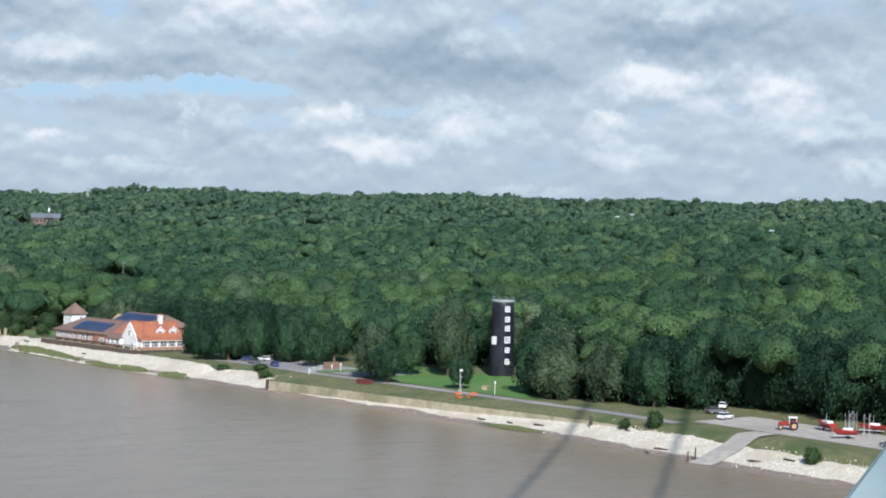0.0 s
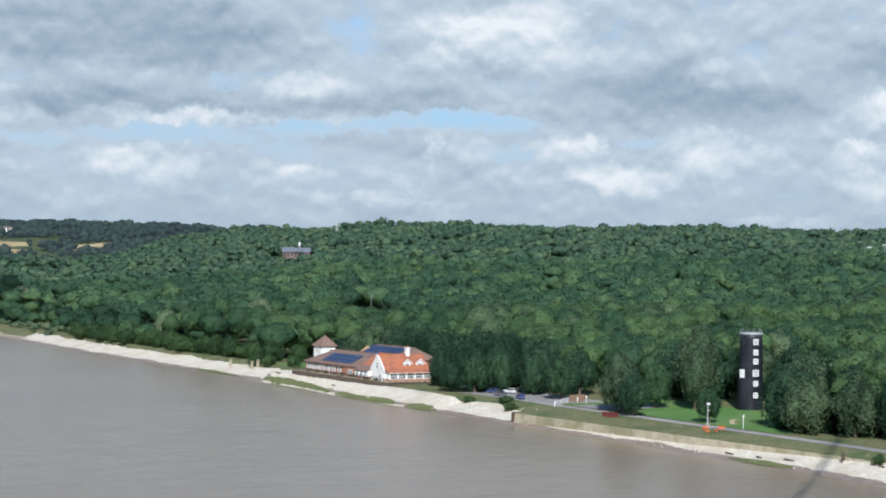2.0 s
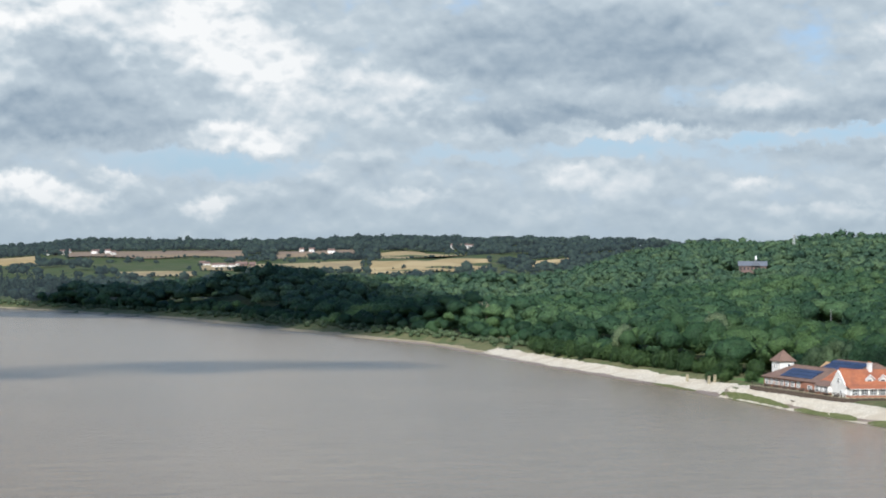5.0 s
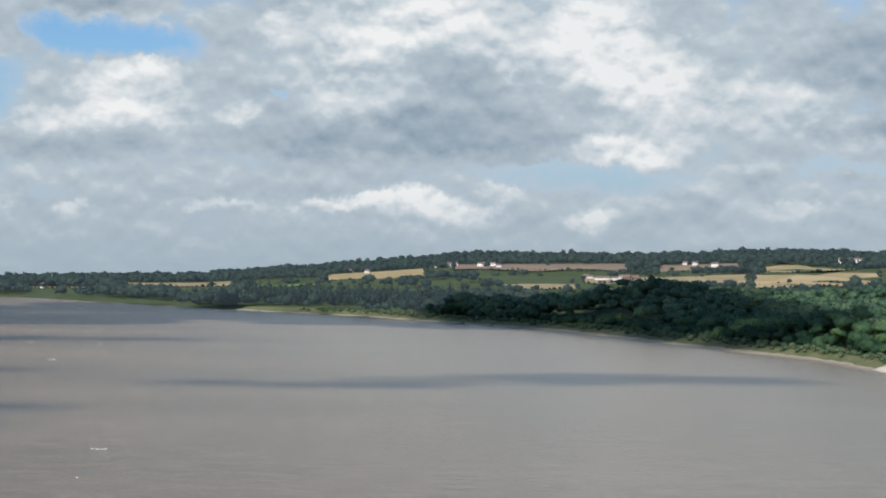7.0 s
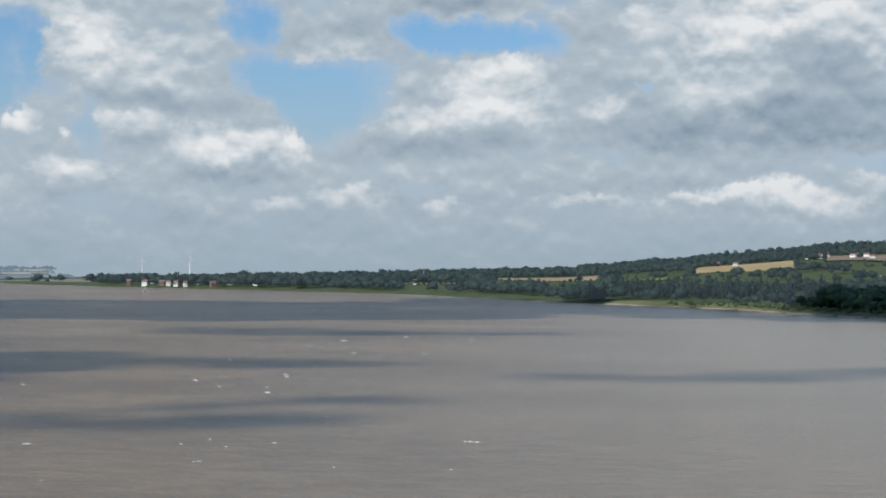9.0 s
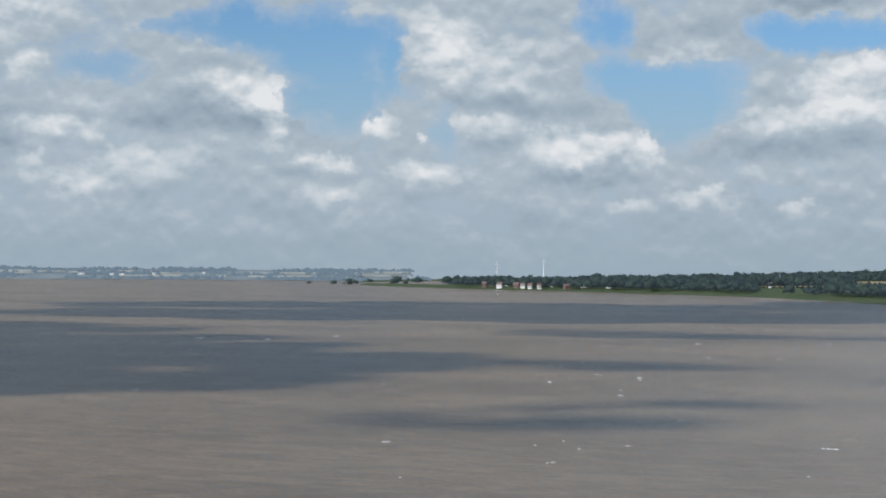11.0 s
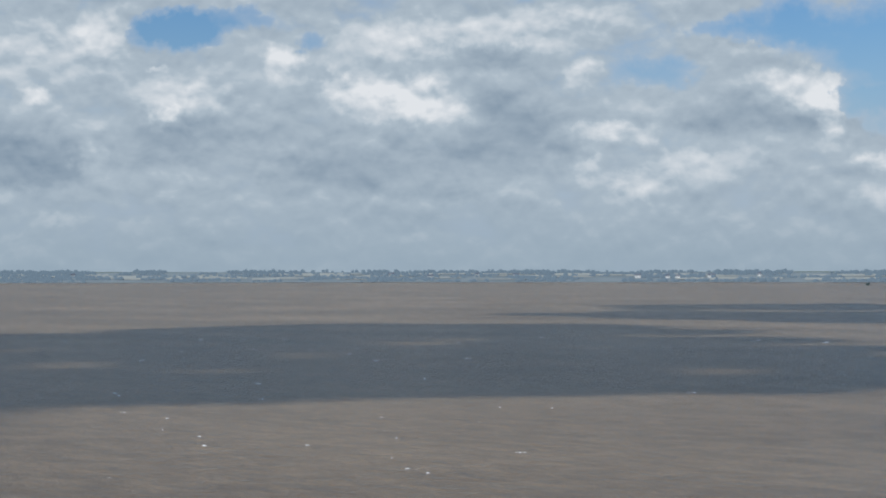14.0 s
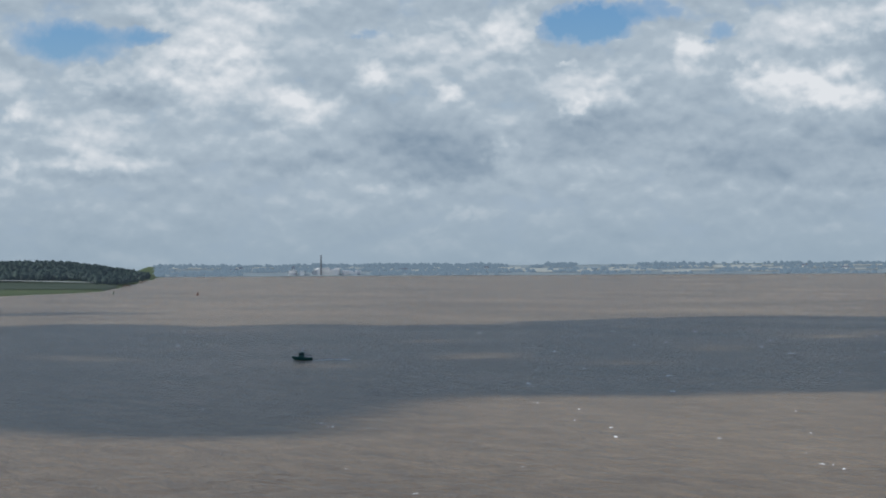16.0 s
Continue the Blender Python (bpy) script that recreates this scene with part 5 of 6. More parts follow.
# ---- sea wall ----
bm = bmesh.new()
ys = np.linspace(246, 366, 61)
prof = []
for yv in ys:
    sx_ = float(np.interp(yv, SHORE_Y, SHORE_X))
    o = float(np.interp(yv, [246, 300, 366], [9.0, 4.2, 1.2]))
    zt = float(np.interp(yv, [246, 300, 366], [2.9, 2.9, 2.7])) + 0.05 * math.sin(yv * 1.7)
    prof.append([bm.verts.new(p) for p in ((sx_ + o, yv, -0.6), (sx_ + o + 0.5, yv, zt), (sx_ + o + 1.3, yv, zt + 0.02), (sx_ + 14.0, yv, 4.06), (sx_ + 14.0, yv, -0.6))])
for a_, b_ in zip(prof[:-1], prof[1:]):
    for i in range(4):
        bm.faces.new((a_[i], b_[i], b_[i + 1], a_[i + 1]))
bm.faces.new(prof[0])
bm.faces.new(prof[-1][::-1])
wall = tagged(part("sea_wall", bm, M_CONC), "low sloping sea wall of tan stone with grass behind", "wall", kind="structure")
wall.data.materials.append(M_VERGE)
for f in wall.data.polygons:
    if all(wall.data.vertices[i].co.z > 2.6 for i in f.vertices) and f.normal.z > 0.5:
        f.material_index = 1
bm = bmesh.new()
for i in range(14):
    xx = float(np.interp(366, SHORE_Y, SHORE_X)) + 0.8 + i * 0.55
    box(bm, xx, xx + 0.3, 366.0, 366.55 if i % 2 else 366.35, -0.6, 2.95)
    box(bm, xx + 0.3, xx + 0.55, 366.0, 366.25, -0.6, 2.93)
tagged(part("sheet_piling", bm, M_RUST), "rusty steel sheet piling closing the wall's end", "piling", kind="structure")

# ---- small things along the shore ----


def gz(x, y):
    return float(land(x, y))


# CCTV pole beside the shore road; its head is no lamp
pole = empty("cctv_pole", pose(267.8, 305.5, gz(267.8, 305.5)), "tall grey pole with a CCTV head by the road", "pole")
bm = bmesh.new()
tube(bm, (0, 0, 0), (0, 0, 5.4), 0.13, 0.10, 10)
part("post", bm, M_GALV, pole)
part("head", boxed(-0.28, 0.28, -0.5, 0.1, 5.3, 5.75), M_WHITE, pole)
part("bracket", boxed(-0.05, 0.55, -0.05, 0.05, 3.9, 4.15), M_GALV, pole)
part("cabinet", boxed(-0.25, 0.25, -0.3, 0.3, 0, 1.1), M_GALV, pole)
for i, (xx, yy_, rz) in enumerate(((264.6, 301.5, 25), (265.4, 299.9, 70), (267.0, 299.8, 100), (265.0, 303.2, 75), (266.2, 304.3, 10))):
    b = empty("road_barrier", pose(xx, yy_, gz(xx, yy_), 0, 0, rz), "orange plastic road works barrier", "barrier", "orange barriers")
    bm = bmesh.new()
    box(bm, -0.95, 0.95, -0.03, 0.03, 0.18, 0.30)
    box(bm, -0.95, 0.95, -0.04, 0.04, 0.62, 1.0)
    for xx_ in (-0.95, -0.3, 0.3, 0.9):
        box(bm, xx_, xx_ + 0.06, -0.03, 0.03, 0.30, 0.62)
    part("panel", bm, M_ORANGE, b)
    for s_ in (-0.8, 0.8):
        part("foot", boxed(s_ - 0.06, s_ + 0.06, -0.3, 0.3, 0.0, 0.18), M_RUBBER, b)
skip = empty("container", pose(266.6, 339.5, gz(266.6, 339.5), 0, 0, 92), "long dark red steel container by the road", "container")
bm = bmesh.new()
prism(bm, [(-2.0, 0), (2.0, 0), (2.2, 1.15), (-2.2, 1.15)], -0.8, 0.8, Matrix(((1, 0, 0, 0), (0, 0, 1, 0), (0, 1, 0, 0), (0, 0, 0, 1))))
part("body", bm, M_MAROON, skip)
part("rim", boxed(-2.3, 2.3, -0.88, 0.88, 1.15, 1.25), M_MAROON, skip)
for xx, yy_, h_ in ((282.0, 369.4, 2.2), (274.4, 300.9, 3.2), (281.5, 372.5, 1.6)):
    s_ = empty("sign_post", pose(xx, yy_, gz(xx, yy_)), "slim pale post beside the path", "post", "pale posts")
    bm = bmesh.new()
    tube(bm, (0, 0, 0), (0, 0, h_), 0.07, 0.06, 8)
    part("post", bm, M_WHITE, s_)
    part("plate", boxed(-0.22, 0.22, -0.09, -0.06, h_ - 0.6, h_ - 0.1), M_WHITE, s_)
tank = empty("stone_trough", pose(281.2, 311.5, gz(281, 311.5), 0, 0, 30), "low pale stone trough on the lawn", "trough")
part("basin", boxed(-1.3, 1.3, -0.6, 0.6, 0, 0.75), M_CONC, tank)
part("lid", boxed(-1.4, 1.4, -0.7, 0.7, 0.75, 0.9), M_CONC, tank)
rf = empty("rail_fence", pose(269, 365.5, 4.2, 0, 0, 40), "white three-rail paddock fence", "fence")
for i in range(7):
    part("post", boxed(i * 2.4 - 0.09, i * 2.4 + 0.09, -0.09, 0.09, -0.2, 1.3), M_WHITE, rf)
for z in (0.55, 1.05):
    part("rail", boxed(0, 14.4, -0.14, -0.09, z - 0.1, z + 0.1), M_WHITE, rf)
gate = empty("board_fence", pose(280.5, 374.6, 4.2, 0, 0, 10), "brown close-boarded timber gate", "fence")
bd = None
for i in range(18):
    if bd is None:
        ob = part("board", boxed(-0.16, 0.16, -0.03, 0.03, 0, 1.9), M_FENCE, gate)
        bd = ob.data
    else:
        ob = new("board", bd)
        ob.parent = gate
    ob.location = (i * 0.335, 0, 0.03 * math.sin(i * 2.2))
for z in (0.4, 1.5):
    part("rail", boxed(-0.1, 5.9, 0.03, 0.10, z - 0.06, z + 0.06), M_FENCE, gate)
cafe = empty("kiosk", pose(301, 433, 4.2, 0, 0, 15), "small white kiosk with a tan roof under trees", "building")
part("wall", boxed(-2.2, 2.2, -3.2, 3.2, -0.2, 2.6), M_CREAM, cafe)
bm = bmesh.new()
prism(bm, [(-2.7, 2.5), (2.7, 2.5), (0, 4.2)], -3.6, 3.6, Matrix(((1, 0, 0, 0), (0, 0, 1, 0), (0, 1, 0, 0), (0, 0, 0, 1))))
part("roof", bm, M_TAN, cafe)
part("hatch", boxed(-2.28, -2.2, -1.4, 1.4, 1.0, 2.0), M_GLASS, cafe)


def car(x, y, heading, paint, label, group="parked cars", z=None):
    """A small hatchback: shell, glasshouse, lamps, wheels."""
    c = empty("car", pose(x, y, (gz(x, y) + 0.08) if z is None else z, 0, 0, heading), label, "car", group)
    flat = Matrix(((1, 0, 0, 0), (0, 0, 1, 0), (0, 1, 0, 0), (0, 0, 0, 1)))
    bm = bmesh.new()
    prism(bm, [(-2.0, 0.30), (1.95, 0.30), (2.05, 0.55), (1.95, 0.78), (1.05, 0.92), (-1.9, 0.95), (-2.05, 0.7)], -0.84, 0.84, flat)
    bmesh.ops.bevel(bm, geom=bm.edges[:], offset=0.06, segments=2, affect="EDGES")
    part("body", bm, paint, c)
    bm = bmesh.new()
    prism(bm, [(-1.85, 0.93), (1.05, 0.90), (0.35, 1.40), (-1.45, 1.42)], -0.74, 0.74, flat)
    part("windows", bm, M_GLASS, c, "dark car windows")
    bm = bmesh.new()
    prism(bm, [(-1.52, 1.38), (0.42, 1.36), (0.30, 1.46), (-1.40, 1.48)], -0.72, 0.72, flat)
    bmesh.ops.bevel(bm, geom=bm.edges[:], offset=0.03, segments=1, affect="EDGES")
    part("roof", bm, paint, c)
    for sx_ in (-1.25, 1.25):
        for sy_ in (-0.80, 0.80):
            bm = bmesh.new()
            tube(bm, (sx_, sy_ - 0.10, 0.31), (sx_, sy_ + 0.10, 0.31), 0.31, 0.31, 16)
            wh = part("wheel", bm, M_RUBBER, c)
            bm = bmesh.new()
            tube(bm, (sx_, sy_ - 0.11, 0.31), (sx_, sy_ + 0.11, 0.31), 0.19, 0.19, 12)
            part("rim", bm, M_GALV, wh)
    for sy_ in (-0.62, 0.62):
        part("headlight", boxed(1.90, 2.04, sy_ - 0.16, sy_ + 0.16, 0.60, 0.74), M_WHITE, c)
        part("tail_light", boxed(-2.07, -1.96, sy_ - 0.12, sy_ + 0.12, 0.66, 0.84), M_RED, c)
    return c


car(281.2, 238.0, 8, M_CARWHITE, "white hatchback parked on the gravel yard")
car(295.8, 251.0, 35, M_CARWHITE, "white hatchback parked under trees")
car(288.5, 247.0, -20, M_CARGREY, "dark grey car in the shade of trees")
car(270.5, 190.0, 95, M_CARGREY, "dark grey car beside the shore road")
for i, (xx, yy_, h_, m_, l_) in enumerate(((289.0, 408.5, 100, M_CARGREY, "grey car parked in the car park"), (283.0, 406.0, 95, M_CARWHITE, "white car parked in the car park"), (278.5, 407.5, 95, M_CARBLUE, "blue car parked in the car park"),
                                          (275.5, 399.5, 20, M_CARGREY, "grey car parked in the car park"), (274.0, 388.0, 70, M_CARBLUE, "blue car parked in the car park"), (281.0, 425.5, 90, M_CARWHITE, "white car half hidden under trees"))):
    car(xx, yy_, h_, m_, l_, "car park cars")

# red tractor
tr = empty("tractor", pose(277.6, 218.6, gz(277.6, 218.6) + 0.06, 0, 0, 130), "red farm tractor with a glazed cab on the gravel", "tractor")
flat = Matrix(((1, 0, 0, 0), (0, 0, 1, 0), (0, 1, 0, 0), (0, 0, 0, 1)))
bm = bmesh.new()
prism(bm, [(0.1, 0.75), (2.2, 0.80), (2.3, 1.45), (0.1, 1.75)], -0.38, 0.38, flat)
bmesh.ops.bevel(bm, geom=bm.edges[:], offset=0.06, segments=2, affect="EDGES")
part("hood", bm, M_RED, tr)
part("chassis", boxed(-1.6, 2.0, -0.25, 0.25, 0.55, 0.85), M_GALV, tr)
cab = part("cab", boxed(-1.35, 0.05, -0.72, 0.72, 1.35, 2.35), M_GLASS, tr, "glazed cab")
part("cab_roof", boxed(-1.5, 0.2, -0.82, 0.82, 2.35, 2.55), M_WHITE, cab)
for sx_ in (-1.33, 0.03):
    for sy_ in (-0.72, 0.72):
        part("pillar", boxed(sx_ - 0.05, sx_ + 0.05, sy_ - 0.05, sy_ + 0.05, 1.3, 2.36), M_WHITE, cab)
for sx_, r_, sy_, w_ in ((-0.85, 0.82, 0.98, 0.24), (-0.85, 0.82, -0.98, 0.24), (1.7, 0.52, 0.82, 0.16), (1.7, 0.52, -0.82, 0.16)):
    bm = bmesh.new()
    tube(bm, (sx_, sy_ - w_, r_), (sx_, sy_ + w_, r_), r_, r_, 20)
    wh = part("wheel", bm, M_RUBBER, tr)
    bm = bmesh.new()
    tube(bm, (sx_, sy_ - w_ - 0.02, r_), (sx_, sy_ + w_ + 0.02, r_), r_ * 0.58, r_ * 0.58, 16)
    part("rim", bm, M_TAN, wh)
    if r_ > 0.6:
        part("mudguard", boxed(sx_ - 0.75, sx_ + 0.45, sy_ - 0.22, sy_ + 0.22, 1.68, 1.78), M_RED, tr)
bm = bmesh.new()
tube(bm, (1.3, 0, 1.5), (1.3, 0, 2.3), 0.05, 0.05, 8)
part("exhaust", bm, M_RUBBER, tr)


def hull_mesh(length, beam, depth, sheer=0.35):
    """A round-bilged boat hull lofted along x."""
    bm = bmesh.new()
    rings = []
    for i in range(13):
        t = i / 12
        w = beam / 2 * (1 - max(0.0, (t - 0.45) / 0.55) ** 2.2) * (0.86 + 0.14 * min(1, t * 3))
        keel = depth * 0.9 * max(0.0, (t - 0.7) / 0.3) ** 2
        top = depth + sheer * t * t
        ring = []
        for k in range(9):
            a = math.pi * k / 8
            ring.append(bm.verts.new((-length / 2 + length * t, -w * math.cos(a), keel + (top - keel) * (1 - math.sin(a) ** 1.6))))
        rings.append(ring)
    for a, b in zip(rings[:-1], rings[1:]):
        for k in range(8):
            bm.faces.new((a[k], b[k], b[k + 1], a[k + 1]))
        bm.faces.new((a[0], a[8], b[8], b[0]))
    bm.faces.new(rings[0])
    bmesh.ops.remove_doubles(bm, verts=bm.verts, dist=0.004)
    return bm


def beached_boat(x, y, heading, length, label):
    b = empty("rowing_boat", pose(x, y, gz(x, y), 0, 0, heading), label, "boat", "boats in the yard")
    h = part("hull", hull_mesh(length, length * 0.36, 0.9), M_RED, b)
    h.location = (0, 0, 0.75)
    dk = part("deck", boxed(-length * 0.3, length * 0.1, -length * 0.10, length * 0.10, 1.66, 2.05), M_WHITE, b)
    tl = part("trailer", boxed(-length * 0.45, length * 0.5, -0.5, 0.5, 0.58, 0.74), M_GALV, b, "galvanised boat trailer")
    for s_ in (-0.75, 0.75):
        bm = bmesh.new()
        tube(bm, (-0.6, s_ - 0.1, 0.34), (-0.6, s_ + 0.1, 0.34), 0.34, 0.34, 14)
        part("wheel", bm, M_RUBBER, tl)
    bm = bmesh.new()
    tube(bm, (-0.2, 0, 2.0), (-0.2, 0, 3.6), 0.04, 0.03, 6)
    part("mast", bm, M_GALV, b)


beached_boat(283.0, 214.0, 65, 6.2, "red wooden boat on a trailer in the yard")
beached_boat(275.0, 203.5, 140, 4.6, "small red boat on a trailer by the road")
beached_boat(287.0, 206.0, 120, 5.0, "red boat under rigging in the shaded yard")
for i, (xx, yy_) in enumerate(((280.5, 206.5), (282.5, 204.0), (285.5, 209.5))):
    pf = empty("boat_stand", pose(xx, yy_, gz(xx, yy_), 0, 0, 30 * i), "tall grey scaffold frame beside boats", "frame", "scaffold frames")
    for sx_ in (-0.8, 0.8):
        for sy_ in (-0.5, 0.5):
            bm = bmesh.new()
            tube(bm, (sx_, sy_, 0), (sx_, sy_, 4.2), 0.05, 0.05, 6)
            part("pole", bm, M_GALV, pf)
    part("platform", boxed(-0.95, 0.95, -0.6, 0.6, 3.4, 3.48), M_WOOD, pf)
# driftwood, stones and stakes on the beach
STONES = random.Random(3)
stone_me = []
for s in range(4):
    bm = bmesh.new()
    bmesh.ops.create_icosphere(bm, subdivisions=1, radius=1.0)
    for v in bm.verts:
        v.co *= STONES.uniform(0.7, 1.15)
        v.co.z *= 0.55
    me = bpy.data.meshes.new("stone")
    bm.to_mesh(me)
    bm.free()
    me.materials.append(M_CHALK if s < 3 else M_CONC)
    stone_me.append(me)
V, F, base = [], [], 0
for i in range(2600):
    yv = STONES.uniform(150, 700) if i % 2 else STONES.uniform(150, 330)
    off = STONES.uniform(0.2, 10.5) if STONES.random() < 0.6 else STONES.gauss(8.5, 1.0)
    if 209 < yv < 220:
        continue
    xx = float(np.interp(yv, SHORE_Y, SHORE_X)) + off
    sc = STONES.choice((0.08, 0.12, 0.16, 0.20, 0.30)) * (1.6 if STONES.random() < 0.05 else 1)
    me = stone_me[i % 3]
    co = np.array([v.co[:] for v in me.vertices]) * sc
    V.append(co + np.array([xx, yv, gz(xx, yv) + 0.10]))
    F.append(np.array([p_.vertices[:] for p_ in me.polygons]) + base)
    base += len(co)
tagged(new("beach_stones", mesh_from("beach_stones", np.concatenate(V), [np.concatenate(F)], M_CHALK)), "loose pale chalk blocks strewn on the beach", "stones", kind="stuff")
for i, (xx, yy_, l_, rz) in enumerate(((251.5, 228.5, 3.4, 100), (249.2, 230.0, 2.4, 60), (257.0, 268.0, 3.0, 95), (256.2, 276.0, 2.2, 80), (250.5, 205.0, 2.6, 120), (256.0, 285.0, 2.5, 92), (252.8, 199.0, 2.8, 85), (262.6, 470.0, 2.0, 100), (259.5, 245.0, 2.6, 70))):
    lg = empty("driftwood_log", pose(xx, yy_, gz(xx, yy_) + 0.25, 0, 0, rz), "dark weathered driftwood log on the beach", "log", "driftwood")
    bm = bmesh.new()
    tube(bm, (-l_ / 2, 0, 0), (0, 0.12, 0.04), 0.14, 0.20, 8)
    tube(bm, (0, 0.12, 0.04), (l_ / 2, -0.1, 0.05), 0.20, 0.10, 8)
    tube(bm, (0.1, 0.1, 0.05), (0.5, 0.6, 0.5), 0.09, 0.03, 6)
    part("log", bm, M_WOOD, lg)
for i in range(11):
    yv = 581.5 + 0.8 * STONES.uniform(-1, 1)
    xx = 258.5 + i * 1.1
    bm = bmesh.new()
    tube(bm, (0, 0, -1.0), (STONES.uniform(-.1, .1), 0, STONES.uniform(0.6, 1.1)), 0.14, 0.11, 7)
    st = tagged(part("stake", bm, M_WOOD), "dark weathered groyne stake in shallow water", "stake", "groyne stakes")
    st.location = (xx, yv, max(gz(xx, yv), -0.4))
for xx, yy_, h_ in ((248.0, 216.8, 2.6), (259.5, 255.5, 2.4), (260.6, 256.0, 2.0), (246.9, 217.6, 2.0)):
    bm = bmesh.new()
    tube(bm, (0, 0, -0.3), (0.1, 0, h_), 0.16, 0.13, 8)
    st = tagged(part("mooring_post", bm, M_WOOD), "dark timber mooring post at the top of the beach", "post", "mooring posts")
    st.location = (xx, yy_, gz(xx, yy_))
for xx, yy_ in ((274, 548), (275.5, 546.5), (273.6, 564)):
    fr = empty("timber_frame", pose(xx, yy_, gz(xx, yy_), 0, 0, 80), "pale timber frame at the top of the beach", "frame", "timber frames")
    for s_ in (-1.2, 0.0, 1.2):
        part("post", boxed(s_ - 0.13, s_ + 0.13, -0.13, 0.13, -0.2, 2.6), M_CONC, fr)
    part("beam", boxed(-1.5, 1.5, -0.12, 0.12, 2.6, 2.85), M_CONC, fr)


# ---- farmed hills, villages and far shores ----


def sheet_polar(name, a0, a1, r0, r1, lift, mat, label, category, na=24, nr=10, wob=0.0):
    aa, rr = np.meshgrid(np.linspace(a0, a1, na), np.linspace(r0, r1, nr))
    rr = rr + wob * np.sin(aa * 1.7 + r0) * (r1 - r0)
    return sheet(name, np.sin(np.radians(aa)) * rr, np.cos(np.radians(aa)) * rr, lift, mat, label, category)


LOOK = {"gold": (M_STUBBLE, "golden stubble field on the hillside"), "tan": (M_TANFIELD, "pale ripe grain field on the hillside"), "brown": (M_SOIL, "ploughed brown field on the hillside"), "green": (M_PASTURE, "bright green pasture on the hillside")}
for a0, a1, r0, r1, k in FIELDS:
    sheet_polar("field", a0, a1, r0, r1, 1.2, LOOK[k][0], LOOK[k][1], "field", wob=0.06)


def site(az_, el_, r_lo=600, r_hi=4800):
    """Where the land first rises to that elevation as seen from the bridge."""
    for r_ in np.arange(r_lo, r_hi, 10.0):
        x_, y_ = r_ * math.sin(radians(az_)), r_ * math.cos(radians(az_))
        if math.degrees(math.atan2(gz(x_, y_) - EYE_Z, r_)) >= el_:
            return x_, y_, gz(x_, y_)
    return x_, y_, gz(x_, y_)


HOUSE = random.Random(8)


def house(x, y, z, w, d, h, turn, wall_m, roof_m, label, group, windows=3):
    """A gabled house with a chimney and a row of windows on either floor."""
    t = empty("house", pose(x, y, z, 0, 0, turn), label, "house", group)
    part("wall", boxed(-w / 2, w / 2, -d / 2, d / 2, -2, h), wall_m, t)
    bm = bmesh.new()
    prism(bm, [(-d / 2 - 0.5, h - 0.1), (d / 2 + 0.5, h - 0.1), (0, h + d * 0.42)], -w / 2 - 0.4, w / 2 + 0.4, Matrix(((0, 0, 1, 0), (1, 0, 0, 0), (0, 1, 0, 0), (0, 0, 0, 1))))
    roof_ = part("roof", bm, roof_m, t)
    part("chimney", boxed(w * 0.28, w * 0.28 + 1.0, -0.5, 0.5, h + d * 0.2, h + d * 0.55), M_FARROOF, roof_)
    for i in range(windows):
        xx = -w / 2 + w * (i + 0.5) / windows
        for zz in (h * 0.3, h * 0.72):
            part("window", boxed(xx - 0.6, xx + 0.6, -d / 2 - 0.06, -d / 2 + 0.1, zz - 0.6, zz + 0.6), M_GLASS, t)
    return t


def cluster(a0, a1, el0, el1, n, group, white=0.7, r_lo=900, w=(9, 15), h=(5, 7)):
    for i in range(n):
        az_ = a0 + (a1 - a0) * (i + HOUSE.uniform(0.2, 0.8)) / n
        x_, y_, z_ = site(az_, HOUSE.uniform(el0, el1), r_lo)
        pale = HOUSE.random() < white
        house(x_, y_, z_, HOUSE.uniform(*w), HOUSE.uniform(7, 9), HOUSE.uniform(*h), -az_ + HOUSE.uniform(-25, 25), M_CREAM if pale else M_FARROOF, M_FARROOF,
              "white-walled house with a dull roof among trees" if pale else "dull brown house among trees", group)


cluster(5.0, 6.2, 0.26, 0.33, 6, "houses on the hillside", 0.9, w=(8, 13), h=(5, 7))
cluster(6.7, 7.6, 0.30, 0.38, 4, "houses on the hillside", 0.9, w=(8, 13), h=(5, 7))
cluster(1.6, 3.6, 0.02, 0.12, 6, "houses on the hillside", 0.4, w=(8, 12), h=(5, 7))
cluster(10.1, 12.0, -0.06, 0.04, 8, "low white buildings", 0.9, w=(8, 16), h=(4, 5))
cluster(18.2, 19.0, 0.62, 0.66, 3, "ridge-top houses", 1.0, w=(14, 20), h=(7, 9))
cluster(13.2, 14.5, 0.42, 0.5, 3, "ridge-top houses", 0.8)
cluster(-16.4, -11.6, -0.72, -0.64, 18, "waterside village", 0.8, 2400, w=(5, 10), h=(4, 5.5))
cluster(-9.8, -7.0, -0.66, -0.48, 14, "upper village", 0.8, 2400, w=(5, 10), h=(4, 6))
cluster(-1.0, 1.5, -0.12, 0.1, 6, "houses on the hillside", 0.5)
cluster(8.4, 9.4, 0.62, 0.66, 2, "ridge-top houses", 0.8)


def tall_thing(az_, r_, top_el, name, label, category, radius, mat, base=None):
    x_, y_ = r_ * math.sin(radians(az_)), r_ * math.cos(radians(az_))
    z0 = gz(x_, y_) if base is None else base
    z1 = EYE_Z + r_ * math.tan(radians(top_el))
    t = empty(name, pose(x_, y_, z0, 0, 0, -az_), label, category)
    bm = bmesh.new()
    tube(bm, (0, 0, -1), (0, 0, z1 - z0), radius, radius * 0.6, 10)
    part("shaft", bm, mat, t)
    return t, z1 - z0


